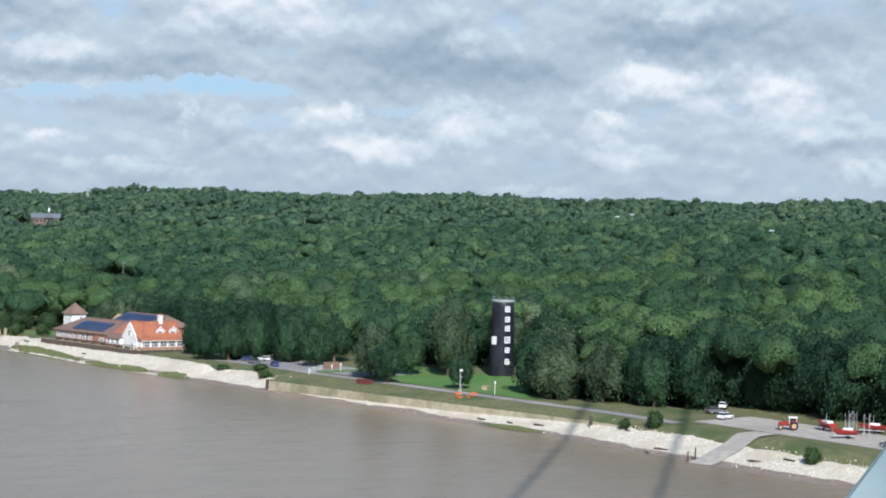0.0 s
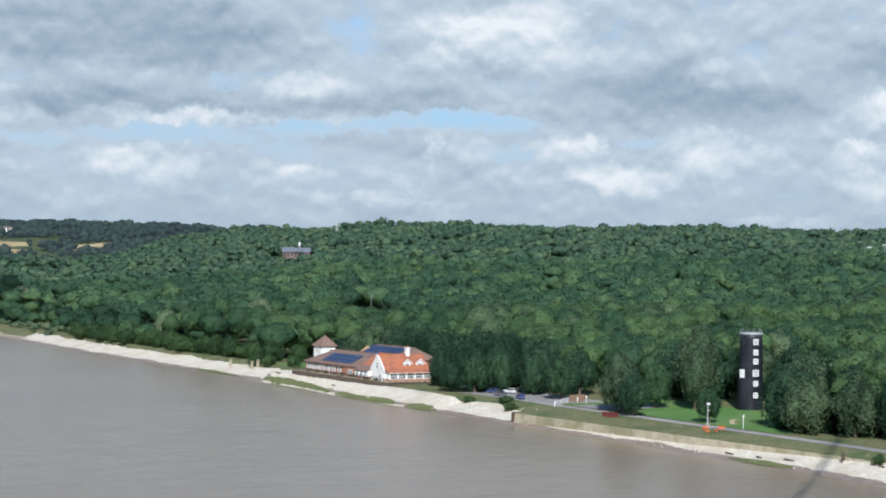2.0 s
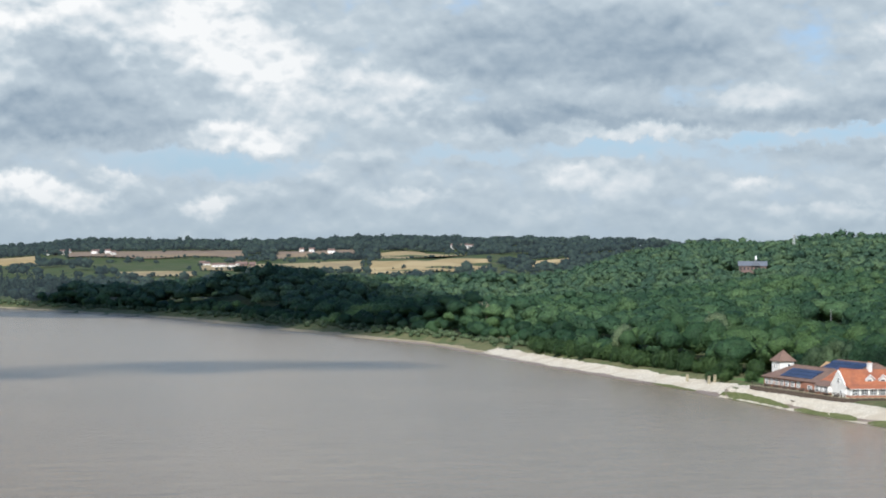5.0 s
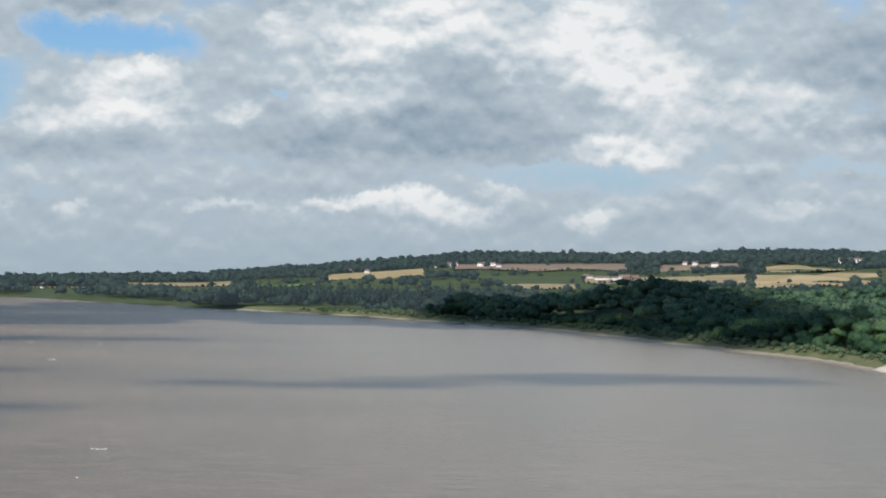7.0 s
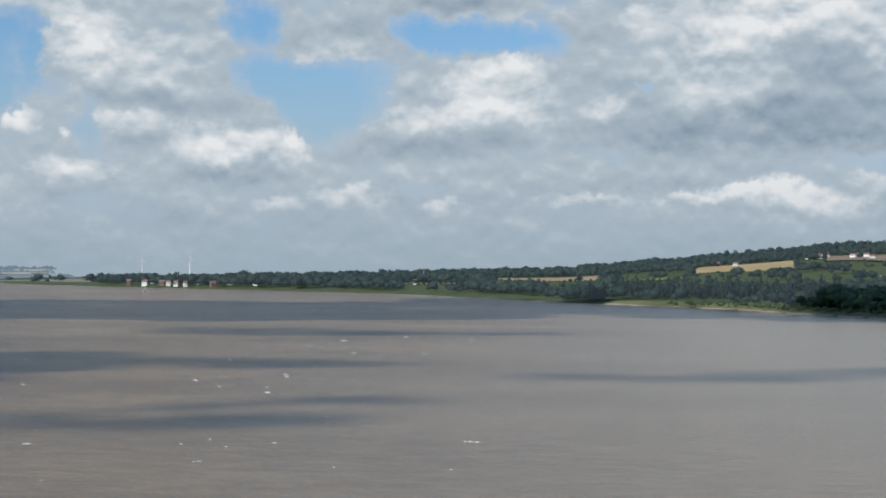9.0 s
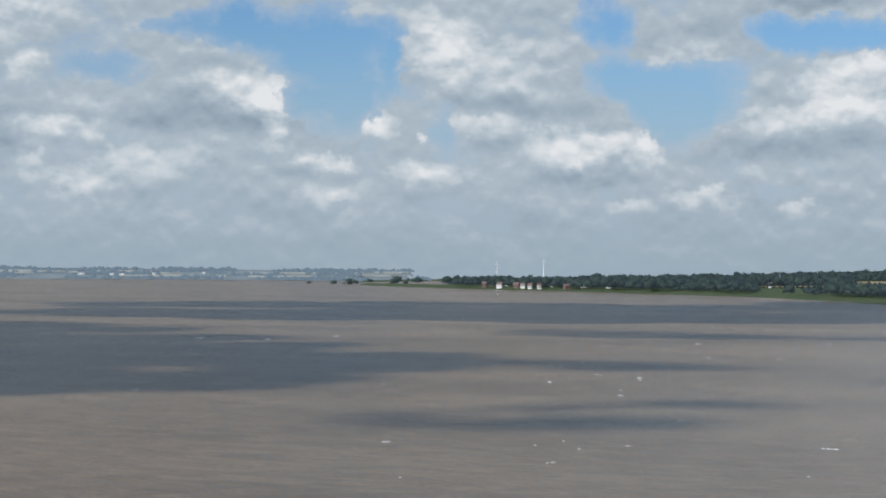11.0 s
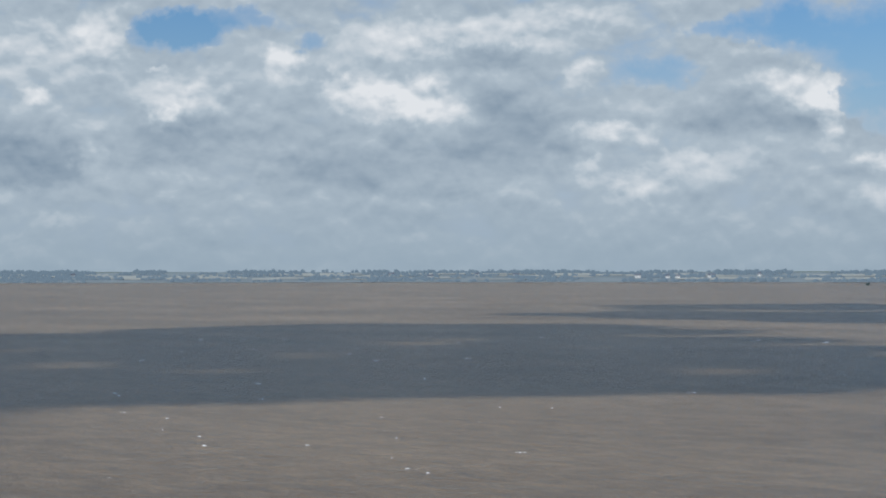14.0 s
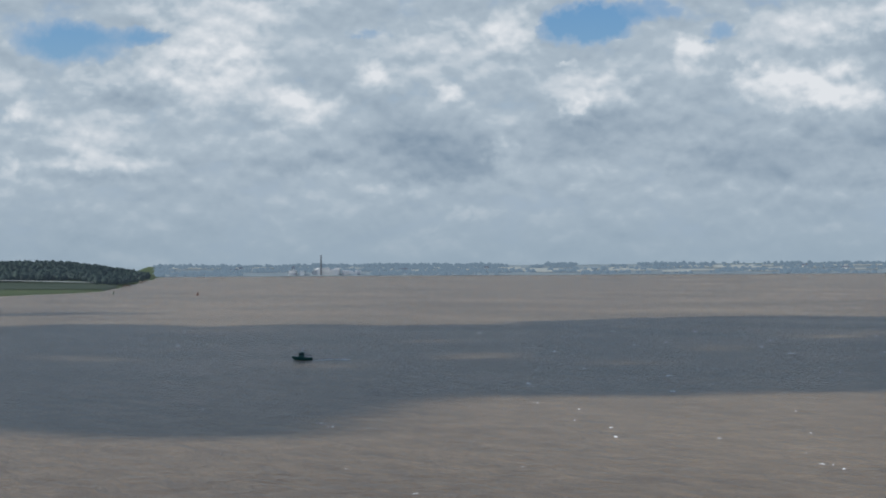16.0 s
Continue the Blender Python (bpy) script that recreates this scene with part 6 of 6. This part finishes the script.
# wind turbine, church spire, masts
for az_, r_, el_ in ((-14.29, 3900, 0.16), (-15.80, 4700, 0.08)):
    t, h_ = tall_thing(az_, r_, el_, "wind_turbine", "slender white wind turbine behind the village", "turbine", 1.3, M_WHITE)
    t["group"] = "wind turbines"
    bm = bmesh.new()
    tube(bm, (0, 1.5, h_), (0, -2.5, h_), 1.2, 0.9, 8)
    part("nacelle", bm, M_WHITE, t)
    for k in range(3):
        a_ = radians(90 + 120 * k)
        bm = bmesh.new()
        tube(bm, (0, -2.6, h_), (9 * math.cos(a_), -2.6, h_ + 9 * math.sin(a_)), 0.55, 0.15, 6)
        part("blade", bm, M_WHITE, t)
t, h_ = tall_thing(-6.78, 3300, -0.40, "church", "grey stone church with a tall spire", "church", 3.2, M_SLATE)
bm = bmesh.new()
tube(bm, (0, 0, h_), (0, 0, h_ + 17), 2.8, 0.15, 8)
part("spire", bm, M_SLATE, t)
part("nave", boxed(2, 26, -5, 5, -2, 9), M_SLATE, t)


def pylon(az_, r_, top_el, label="pale lattice steel mast above the trees"):
    x_, y_ = r_ * math.sin(radians(az_)), r_ * math.cos(radians(az_))
    z0 = gz(x_, y_)
    h = EYE_Z + r_ * math.tan(radians(top_el)) - z0
    t = empty("lattice_mast", pose(x_, y_, z0, 0, 0, -az_ + 20), label, "mast", "lattice masts")
    wb, wt_ = 2.6, 0.7
    for sx_, sy_ in ((-1, -1), (1, -1), (1, 1), (-1, 1)):
        bm = bmesh.new()
        tube(bm, (sx_ * wb, sy_ * wb, 0), (sx_ * wt_, sy_ * wt_, h), 0.20, 0.16, 5)
        part("leg", bm, M_GALV, t)
    n = 8
    for i in range(n):
        f0, f1 = i / n, (i + 1) / n
        w0, w1 = wb + (wt_ - wb) * f0, wb + (wt_ - wb) * f1
        bm = bmesh.new()
        for s_ in (-1, 1):
            tube(bm, (-w0, s_ * w0, h * f0), (w1, s_ * w1, h * f1), 0.11, 0.11, 4)
            tube(bm, (w0, s_ * w0, h * f0), (-w1, s_ * w1, h * f1), 0.11, 0.11, 4)
            tube(bm, (s_ * w0, -w0, h * f0), (s_ * w1, w1, h * f1), 0.11, 0.11, 4)
        part("brace", bm, M_GALV, t)
    for f in (0.86, 0.97):
        part("arm", boxed(-3.2, 3.2, -0.15, 0.15, h * f - 0.15, h * f + 0.15), M_GALV, t)
    return t


pylon(29.18, 2200, 1.27)
pylon(37.75, 2250, 1.32)
pylon(39.75, 2280, 1.30)
tall_thing(30.1, 2350, 1.27, "mast", "thin grey mast on the ridge", "mast", 0.5, M_GALV)


def floodlight(az_, r_, el_top, w):
    t, h = tall_thing(az_, r_, el_top, "floodlight_mast", "pale floodlight mast standing out of the canopy", "mast", 0.16, M_GALV)
    part("head", boxed(-w / 2, w / 2, -0.3, 0.3, h - 0.1, h + 0.6), M_GALV, t)
    t["group"] = "floodlight masts"


floodlight(46.15, 1230, 0.80, 3.2)
floodlight(46.62, 1260, 0.88, 3.0)
floodlight(51.05, 980, 0.48, 2.8)
floodlight(51.55, 1000, 0.34, 2.8)


def shed(az_, r_, w, d, h, wall_m, roof_m, label, up=0.0, turn=0.0):
    x_, y_ = r_ * math.sin(radians(az_)), r_ * math.cos(radians(az_))
    t = empty("hall", pose(x_, y_, gz(x_, y_), 0, 0, -az_ + turn), label, "building")
    part("wall", boxed(-w / 2, w / 2, -d / 2, d / 2, -2, h), wall_m, t)
    bm = bmesh.new()
    prism(bm, [(-d / 2 - 0.5, h - 0.1), (d / 2 + 0.5, h - 0.1), (0, h + d * 0.22)], -w / 2 - 0.4, w / 2 + 0.4, Matrix(((0, 0, 1, 0), (1, 0, 0, 0), (0, 1, 0, 0), (0, 0, 0, 1))))
    part("roof", bm, roof_m, t)
    for i in range(5):
        xx = -w / 2 + w * (i + 0.5) / 5
        part("window", boxed(xx - w * 0.06, xx + w * 0.06, -d / 2 - 0.06, -d / 2 + 0.1, h * 0.45, h * 0.8), M_GLASS, t)
    return t


# slate-roofed hall with a white cupola, copper beech beside it
x_, y_ = 1740 * math.sin(radians(27.9)), 1740 * math.cos(radians(27.9))
hall = empty("hall", pose(x_, y_, gz(x_, y_) + 3.2, 0, 0, -27.9), "large slate-roofed hall with a white cupola among trees", "building")
part("wall", boxed(-13, 13, -6, 6, -6, 7.0), M_FARROOF, hall)
bm = bmesh.new()
prism(bm, [(-7, 6.9), (7, 6.9), (2.0, 11.5), (-2.0, 11.5)], -14, 14, Matrix(((0, 0, 1, 0), (1, 0, 0, 0), (0, 1, 0, 0), (0, 0, 0, 1))))
part("roof", bm, M_SLATE, hall)
bm = bmesh.new()
prism(bm, [(-4.5, 7), (4.5, 7), (0, 13.5)], -8, 0, Matrix(((1, 0, 0, 3), (0, 0, 1, 0), (0, 1, 0, 0), (0, 0, 0, 1))))
part("gable", bm, M_SLATE, hall)
bm = bmesh.new()
tube(bm, (3, 0, 11), (3, 0, 14.5), 0.9, 0.9, 8)
tube(bm, (3, 0, 14.5), (3, 0, 17.5), 1.2, 0.1, 8)
part("cupola", bm, M_WHITE, hall, "white cupola with a pointed cap")
for i in range(7):
    part("window", boxed(-12 + i * 3.5, -10.4 + i * 3.5, -6.08, -5.9, 3, 5.5), M_GLASS, hall)
cop = crown_mesh("crown", crown_template(900, 14, 0.11, 91, 2, 0.8, lobe=(0.28, 0.5), shrink=(0.75, 0.85)), M_LEAF_RED)
tree(1700 * math.sin(radians(28.5)), 1700 * math.cos(radians(28.5)), 12.5, 17, [cop], "dark copper beech tree beside the hall", "beech_tree")
shed(32.2, 1390, 20, 9, 8.5, M_WHITE, M_GALV, "long white glasshouse roof among trees")
shed(42.35, 1720, 24, 9, 9.0, M_WHITE, M_FARROOF, "long low white building on the ridge")
shed(26.6, 1600, 12, 8, 8.0, M_WHITE, M_GALV, "white flat building among trees")
shed(33.2, 1600, 12, 7, 8.0, M_BRICK, M_TILE, "house with an orange roof among trees")
# small clearing with a white wall, van and lamp
x_, y_ = 806 * math.sin(radians(29.95)), 806 * math.cos(radians(29.95))
cw = empty("retaining_wall", pose(x_, y_, gz(x_, y_), 0, 0, -29.95), "pale concrete bridge parapet in a wood clearing", "wall")
part("parapet", boxed(-4.5, 6.5, -0.3, 0.3, -1, 5.2), M_CONC, cw)
part("coping", boxed(-4.7, 6.7, -0.45, 0.45, 5.2, 5.5), M_WHITE, cw)
part("road_deck", boxed(-4.5, 6.5, 0.3, 8, 4.2, 4.6), M_ROAD, cw)
vz = gz(x_, y_) + 4.6
car(x_ + 4.5 * math.cos(radians(29.95)) + 3 * math.sin(radians(29.95)), y_ - 4.5 * math.sin(radians(29.95)) + 3 * math.cos(radians(29.95)), -30, M_CARWHITE, "white car crossing the parapet in the wood", "cars in the wood", vz)
t, h_ = tall_thing(30.35, 812, -1.10, "street_lamp", "tall grey street lamp in a wood clearing", "lamp", 0.14, M_GALV)
part("arm", boxed(-0.06, 1.2, -0.06, 0.06, h_ - 0.1, h_), M_GALV, t)
# dead tree
dx, dy = 1000 * math.sin(radians(19.41)), 1000 * math.cos(radians(19.41))
dead = empty("dead_tree", pose(dx, dy, gz(dx, dy)), "bare pale dead tree standing in the wood", "tree")
bm = bmesh.new()
tube(bm, (0, 0, 0), (0, 0, 10), 0.55, 0.4, 8)
DEAD = random.Random(4)
for k in range(9):
    a_ = 0.75 * k
    e = Vector((3.2 * math.cos(a_), 3.2 * math.sin(a_), 13 + 4.5 * DEAD.random()))
    tube(bm, (0, 0, 8 + 0.2 * k), e, 0.28, 0.16, 6)
    for j in range(3):
        tube(bm, e * 0.75 + Vector((0, 0, 2.6)), e + Vector((DEAD.uniform(-2, 2), DEAD.uniform(-2, 2), DEAD.uniform(0.5, 3))), 0.14, 0.05, 5)
part("trunk", bm, M_CONC, dead)

# poplar row by the western shore
pop = crown_template(120, 12, 0.22, 95, 1, 2.6, lobe=(0.30, 0.45), shrink=(0.8, 0.9))
pts = []
for i in range(64):
    az_ = -0.6 + i * 0.115 + HOUSE.uniform(-0.04, 0.04)
    rr_ = float(np.interp(az_, [-1, 0.5, 3.5, 7], [2020, 1960, 1760, 1640])) + HOUSE.uniform(-12, 12)
    x_, y_ = rr_ * math.sin(radians(az_)), rr_ * math.cos(radians(az_))
    k_ = HOUSE.uniform(3.0, 4.4)
    pts.append((x_, y_, gz(x_, y_) - 0.5, k_, HOUSE.uniform(1.5, 2.0)))
forest("poplar_row", pts, [pop], M_LEAF_FAR, "row of tall narrow dark poplars near the shore")

pts = []
for i in range(110):
    az_ = HOUSE.uniform(-4.0, -1.0)
    rr_ = float(np.interp(az_, [-4, -1], [2010, 1880])) + HOUSE.uniform(0, 110)
    x_, y_ = rr_ * math.sin(radians(az_)), rr_ * math.cos(radians(az_))
    if float(inland(x_, y_)) > 10:
        pts.append((x_, y_, gz(x_, y_), HOUSE.uniform(5, 8.5), HOUSE.uniform(1.0, 1.5)))
forest("copse", pts, MID_T, M_LEAF_FAR, "dark copse of tall trees at the water's edge")

# shore scrub and yellow grass along the western bank
V_ = []
for i in range(600):
    yv = HOUSE.uniform(780, 1800)
    xx = float(np.interp(yv, SHORE_Y, SHORE_X)) + HOUSE.uniform(9, 24)
    V_.append((xx, yv, gz(xx, yv), HOUSE.uniform(1.2, 3.2), HOUSE.uniform(0.6, 0.9)))
forest("scrub", V_, BACK_T, M_LEAF_PALE, "pale scrub along the western river bank", "scrub")

# south bank: marsh, lit strip and wooded point
pts = []
for i in range(3600):
    az_ = HOUSE.uniform(-65.5, -58.0)
    sr_ = float(np.interp(az_, SOUTH_AZ, SOUTH_R))
    rr_ = sr_ + HOUSE.uniform(float(np.interp(az_, [-65.5, -60.1, -58.7], [800, 780, 30])), 1750)
    if rr_ > 4500:
        continue
    x_, y_ = rr_ * math.sin(radians(az_)), rr_ * math.cos(radians(az_))
    pts.append((x_, y_, gz(x_, y_), HOUSE.uniform(5, 9), HOUSE.uniform(0.8, 1.15)))
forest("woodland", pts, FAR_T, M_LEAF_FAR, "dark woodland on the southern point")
sheet_polar("marsh", -68.5, -59.0, 2440, 3300, 0.6, M_MARSH, "dark reedy marsh on the southern shore", "marsh", 40, 12)
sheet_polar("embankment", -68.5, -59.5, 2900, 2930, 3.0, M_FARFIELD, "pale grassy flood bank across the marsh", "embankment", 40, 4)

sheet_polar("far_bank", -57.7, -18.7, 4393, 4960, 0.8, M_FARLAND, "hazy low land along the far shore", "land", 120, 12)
# far shore: hedged fields, woods and scattered buildings
for i in range(70):
    a0 = HOUSE.uniform(-57.5, -19)
    r0 = HOUSE.uniform(4470, 4800)
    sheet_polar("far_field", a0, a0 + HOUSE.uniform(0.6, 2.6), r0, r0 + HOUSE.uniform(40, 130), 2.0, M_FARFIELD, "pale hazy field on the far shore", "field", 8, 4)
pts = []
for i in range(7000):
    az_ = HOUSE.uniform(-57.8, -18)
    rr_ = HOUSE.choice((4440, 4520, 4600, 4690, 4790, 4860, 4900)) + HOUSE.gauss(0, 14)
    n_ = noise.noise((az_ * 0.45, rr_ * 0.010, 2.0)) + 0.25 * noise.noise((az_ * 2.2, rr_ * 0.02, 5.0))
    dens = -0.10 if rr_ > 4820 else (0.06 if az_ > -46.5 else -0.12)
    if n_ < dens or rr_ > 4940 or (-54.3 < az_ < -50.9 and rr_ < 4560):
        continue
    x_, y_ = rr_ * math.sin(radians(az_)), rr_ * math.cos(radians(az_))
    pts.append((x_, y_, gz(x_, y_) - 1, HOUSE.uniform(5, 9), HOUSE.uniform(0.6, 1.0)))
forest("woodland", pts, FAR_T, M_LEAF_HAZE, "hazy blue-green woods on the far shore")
for i in range(14):
    az_ = HOUSE.uniform(-56.5, -21)
    r_ = HOUSE.uniform(4470, 4720)
    x_, y_ = r_ * math.sin(radians(az_)), r_ * math.cos(radians(az_))
    house(x_, y_, gz(x_, y_) + 2, HOUSE.uniform(8, 20), 9, HOUSE.uniform(4, 6), -az_, M_CREAM, M_SLATE, "white farm building on the far shore", "far shore buildings", 2)
fac = empty("factory", pose(4425 * math.sin(radians(-52.5)), 4425 * math.cos(radians(-52.5)), 1.5, 0, 0, 52.5), "pale riverside factory with one tall dark chimney", "factory")
for i in range(30):
    xx = HOUSE.gauss(6, 46)
    w_, h_ = HOUSE.uniform(8, 22), HOUSE.uniform(9, 22) * (1.0 if abs(xx) < 45 else 0.6)
    part("block", boxed(xx, xx + w_, HOUSE.uniform(0, 40), HOUSE.uniform(45, 60), -1, h_), HOUSE.choice((M_WHITE, M_CREAM, M_GALV)), fac)
bm = bmesh.new()
tube(bm, (0, 20, 0), (0, 20, 51), 2.2, 1.6, 12)
part("stack", bm, M_CARGREY, fac, "tall dark chimney stack")

# ---- on the water ----
bt = empty("launch", pose(-571.1, 428.5, -0.45, 0, 0, 228), "small dark green launch with a wheelhouse under way", "boat")
part("hull", hull_mesh(8.2, 2.9, 1.5, 0.6), M_GREENHULL, bt)
part("deck", boxed(-3.7, 2.0, -1.0, 1.0, 1.52, 1.60), M_GALV, bt)
part("wheelhouse", boxed(-0.9, 1.3, -0.85, 0.85, 1.60, 3.4), M_GREENHULL, bt)
part("windows", boxed(-0.95, 1.35, -0.9, 0.9, 2.5, 3.05), M_GLASS, bt)
part("roof", boxed(-1.1, 1.5, -1.0, 1.0, 3.4, 3.52), M_GREENHULL, bt)
bm = bmesh.new()
tube(bm, (0, 0, 3.5), (0, 0, 5.6), 0.07, 0.04, 6)
tube(bm, (-0.5, 0, 4.7), (0.5, 0, 4.7), 0.04, 0.04, 6)
part("mast", bm, M_GALV, bt)
bm = bmesh.new()
for s_ in (-0.95, 0.95):
    tube(bm, (-3.6, s_, 2.3), (-1.0, s_, 2.3), 0.03, 0.03, 5)
    for xx in (-3.6, -2.3, -1.0):
        tube(bm, (xx, s_, 1.6), (xx, s_, 2.3), 0.03, 0.03, 5)
part("guard_rail", bm, M_GALV, bt)
for az_, r_, k_, m_, l_ in ((-56.45, 2090, 0.75, M_MAROON, "dark red channel buoy afloat"), (-59.1, 2200, 0.7, M_GREENHULL, "dark green channel buoy afloat")):
    b = empty("buoy", pose(r_ * math.sin(radians(az_)), r_ * math.cos(radians(az_)), -0.3), l_, "buoy", "channel buoys")
    bm = bmesh.new()
    tube(bm, (0, 0, 0), (0, 0, 1.3), 1.8 * k_, 1.6 * k_, 14)
    part("float", bm, m_, b)
    bm = bmesh.new()
    tube(bm, (0, 0, 1.3), (0, 0, 5.5 * k_), 0.9 * k_, 0.35 * k_, 8)
    part("cage", bm, m_, b)
sb = empty("sailing_boat", pose(2500 * math.sin(radians(-15.7)), 2500 * math.cos(radians(-15.7)), -0.3, 0, 0, 40), "small white moored sailing boat", "boat")
part("hull", hull_mesh(8, 2.6, 1.3), M_WHITE, sb)
bm = bmesh.new()
tube(bm, (0, 0, 1), (0, 0, 9), 0.12, 0.08, 6)
part("mast", bm, M_WHITE, sb)

FOAM = random.Random(21)
V, F, base = [], [], 0
for i in range(125):
    az_ = FOAM.uniform(-66, -4)
    r_ = FOAM.uniform(300, 1000) ** 1.0
    if az_ > -28 and r_ < 560 and FOAM.random() < 0.6:
        continue
    cx_, cy_ = r_ * math.sin(radians(az_)), r_ * math.cos(radians(az_))
    for k in range(FOAM.choice((1, 1, 2, 4))):
        l_, w_ = FOAM.uniform(0.15, 0.6) * (1 + r_ / 1400), FOAM.uniform(0.07, 0.15) * (1 + r_ / 1400)
        ox, oy = FOAM.gauss(0, 0.9), FOAM.gauss(0, 0.3)
        n = 8
        ring = [(cx_ + ox + l_ * math.cos(2 * math.pi * j / n) * FOAM.uniform(0.7, 1.2), cy_ + oy + w_ * math.sin(2 * math.pi * j / n) * FOAM.uniform(0.6, 1.2), 0.02) for j in range(n)]
        V += ring + [(cx_ + ox, cy_ + oy, 0.02 + w_ * 0.7)]
        F += [(base + j, base + (j + 1) % n, base + n) for j in range(n)]
        base += n + 1
for j in range(40):
    g_ = FOAM.gauss(0, 0.25 + 0.02 * j)
    cx_, cy_ = -568.3 + j * 0.25 + 0.75 * g_, 431.7 + 0.28 * j - 0.65 * g_
    l_, w_ = FOAM.uniform(0.3, 0.7), FOAM.uniform(0.12, 0.25)
    V += [(cx_ + l_ * math.cos(2 * math.pi * q / 8), cy_ + w_ * math.sin(2 * math.pi * q / 8), 0.02) for q in range(8)] + [(cx_, cy_, 0.14)]
    F += [(base + q, base + (q + 1) % 8, base + 8) for q in range(8)]
    base += 9
tagged(new("wave_crests", mesh_from("wave_crests", np.array(V), [np.array(F)], M_FOAM)), "small white wave crests on the estuary", "waves", kind="stuff")


# ---- clouds overhead, whose shadows lie on the river ----
CLOUD_Z = 1400.0
TOWARD_SUN = -LIGHT * (CLOUD_Z / -LIGHT.z)


def cloud(rows, holes, lobe, seed, label, mat=M_CLOUD):
    """One flat-based cumulus: rows of azimuth, near and far distance of the ground that it shades."""
    g = np.random.default_rng(seed)
    rows = np.array(rows, float)
    area = np.trapz((rows[:, 2] ** 2 - rows[:, 1] ** 2) / 2, np.radians(rows[:, 0]))
    n = int(area / (lobe * lobe) * 1.35)
    bm = bmesh.new()
    bmesh.ops.create_icosphere(bm, subdivisions=2, radius=1.0)
    cv = np.array([v.co[:] for v in bm.verts])
    cf = np.array([[v.index for v in f.verts] for f in bm.faces])
    bm.free()
    VV, FF, made = [], [], 0
    while made < n:
        az_ = g.uniform(rows[0, 0], rows[-1, 0])
        r0, r1 = np.interp(az_, rows[:, 0], rows[:, 1]), np.interp(az_, rows[:, 0], rows[:, 2])
        r_ = math.sqrt(g.uniform(0, 1) * (rows[:, 2].max() ** 2 - rows[:, 1].min() ** 2) + rows[:, 1].min() ** 2)
        if g.random() < 0.02:
            n -= 1
        if not r0 + lobe * 0.6 < r_ < r1 - lobe * 0.6:
            continue
        if any(abs(az_ - ha) * math.pi / 180 * r_ < hw and abs(r_ - hr) < hd for ha, hr, hw, hd in holes):
            continue
        s = lobe * g.uniform(0.45, 1.1)
        c = np.array([r_ * math.sin(radians(az_)) + TOWARD_SUN.x, r_ * math.cos(radians(az_)) + TOWARD_SUN.y, CLOUD_Z + s * 0.3])
        v = cv * np.array([s * 1.25, s, s * 0.5]) * g.uniform(0.85, 1.12, (len(cv), 1))
        v[:, 2] = np.maximum(v[:, 2], -s * 0.22)
        VV.append(v + c)
        FF.append(cf + made * len(cv))
        made += 1
    ob = new("cloud", mesh_from("cloud", np.concatenate(VV), [np.concatenate(FF)], mat, True))
    return tagged(ob, label, "cloud", "cumulus clouds")


cloud([(-78, 400, 1150), (-62.5, 423, 1165), (-58.5, 414, 1120), (-54.5, 445, 1115), (-52, 520, 1140), (-46.5, 540, 1130), (-42.5, 505, 1205), (-37, 505, 1240), (-32, 515, 1230), (-28.5, 530, 1180), (-26, 600, 1010), (-23.5, 590, 930), (-20.5, 680, 850), (-17, 730, 780)],
      [(-47.9, 715, 46, 20), (-27.5, 1005, 60, 20), (-30.5, 1005, 50, 18)], 36, 1, "broad flat-based white cumulus cloud overhead")
cloud([(-34.6, 1470, 1550), (-31, 1410, 1650), (-29, 1350, 1830), (-24, 1270, 1950), (-19, 1265, 1940), (-14.4, 1210, 1930), (-10, 1270, 1850), (-5.3, 1310, 2180), (-1, 1430, 1850), (3, 1320, 1500), (7.5, 1350, 1560)],
      [(-26, 1620, 150, 45), (-9, 1600, 120, 40), (-31, 1520, 60, 30)], 52, 2, "long flat-based white cumulus cloud overhead")
cloud([(-15.2, 1010, 1150), (-13.5, 985, 1145), (-8, 990, 1070), (-3.5, 1010, 1060)], [], 24, 3, "small ragged white cumulus cloud overhead", M_CLOUD_THIN)
cloud([(-17, 690, 760), (-14, 675, 775), (-10.8, 670, 766), (-8.6, 695, 725)], [], 18, 8, "small ragged white cumulus cloud overhead", M_CLOUD_THIN)
cloud([(-4, 625, 655), (2, 615, 680), (6.9, 645, 724), (11.4, 670, 765), (16, 690, 760), (18, 695, 735)], [], 18, 4, "thin streak of white cumulus cloud overhead", M_CLOUD_THIN)
for seed_ in (5, 15):
    cloud([(5.0, 1560, 1700), (8.0, 1400, 1700), (11, 1200, 1650), (13.5, 1080, 1560), (16, 1000, 1420), (18, 1000, 1250)], [], 38, seed_, "compact white cumulus cloud overhead", M_CLOUD_THIN)
cloud([(-19.6, 440, 500), (-18, 425, 490), (-14, 430, 515), (-11, 430, 535), (-8, 505, 540)], [(-14, 480, 40, 15), (-17, 455, 15, 12), (-11, 500, 20, 15)], 13, 6, "ragged white cumulus fragments overhead", M_CLOUD_THIN)
cloud([(-66.5, 1300, 1430), (-60.5, 1370, 1430), (-54.5, 1335, 1360)], [], 24, 7, "thin streak of white cumulus cloud overhead", M_CLOUD_THIN)
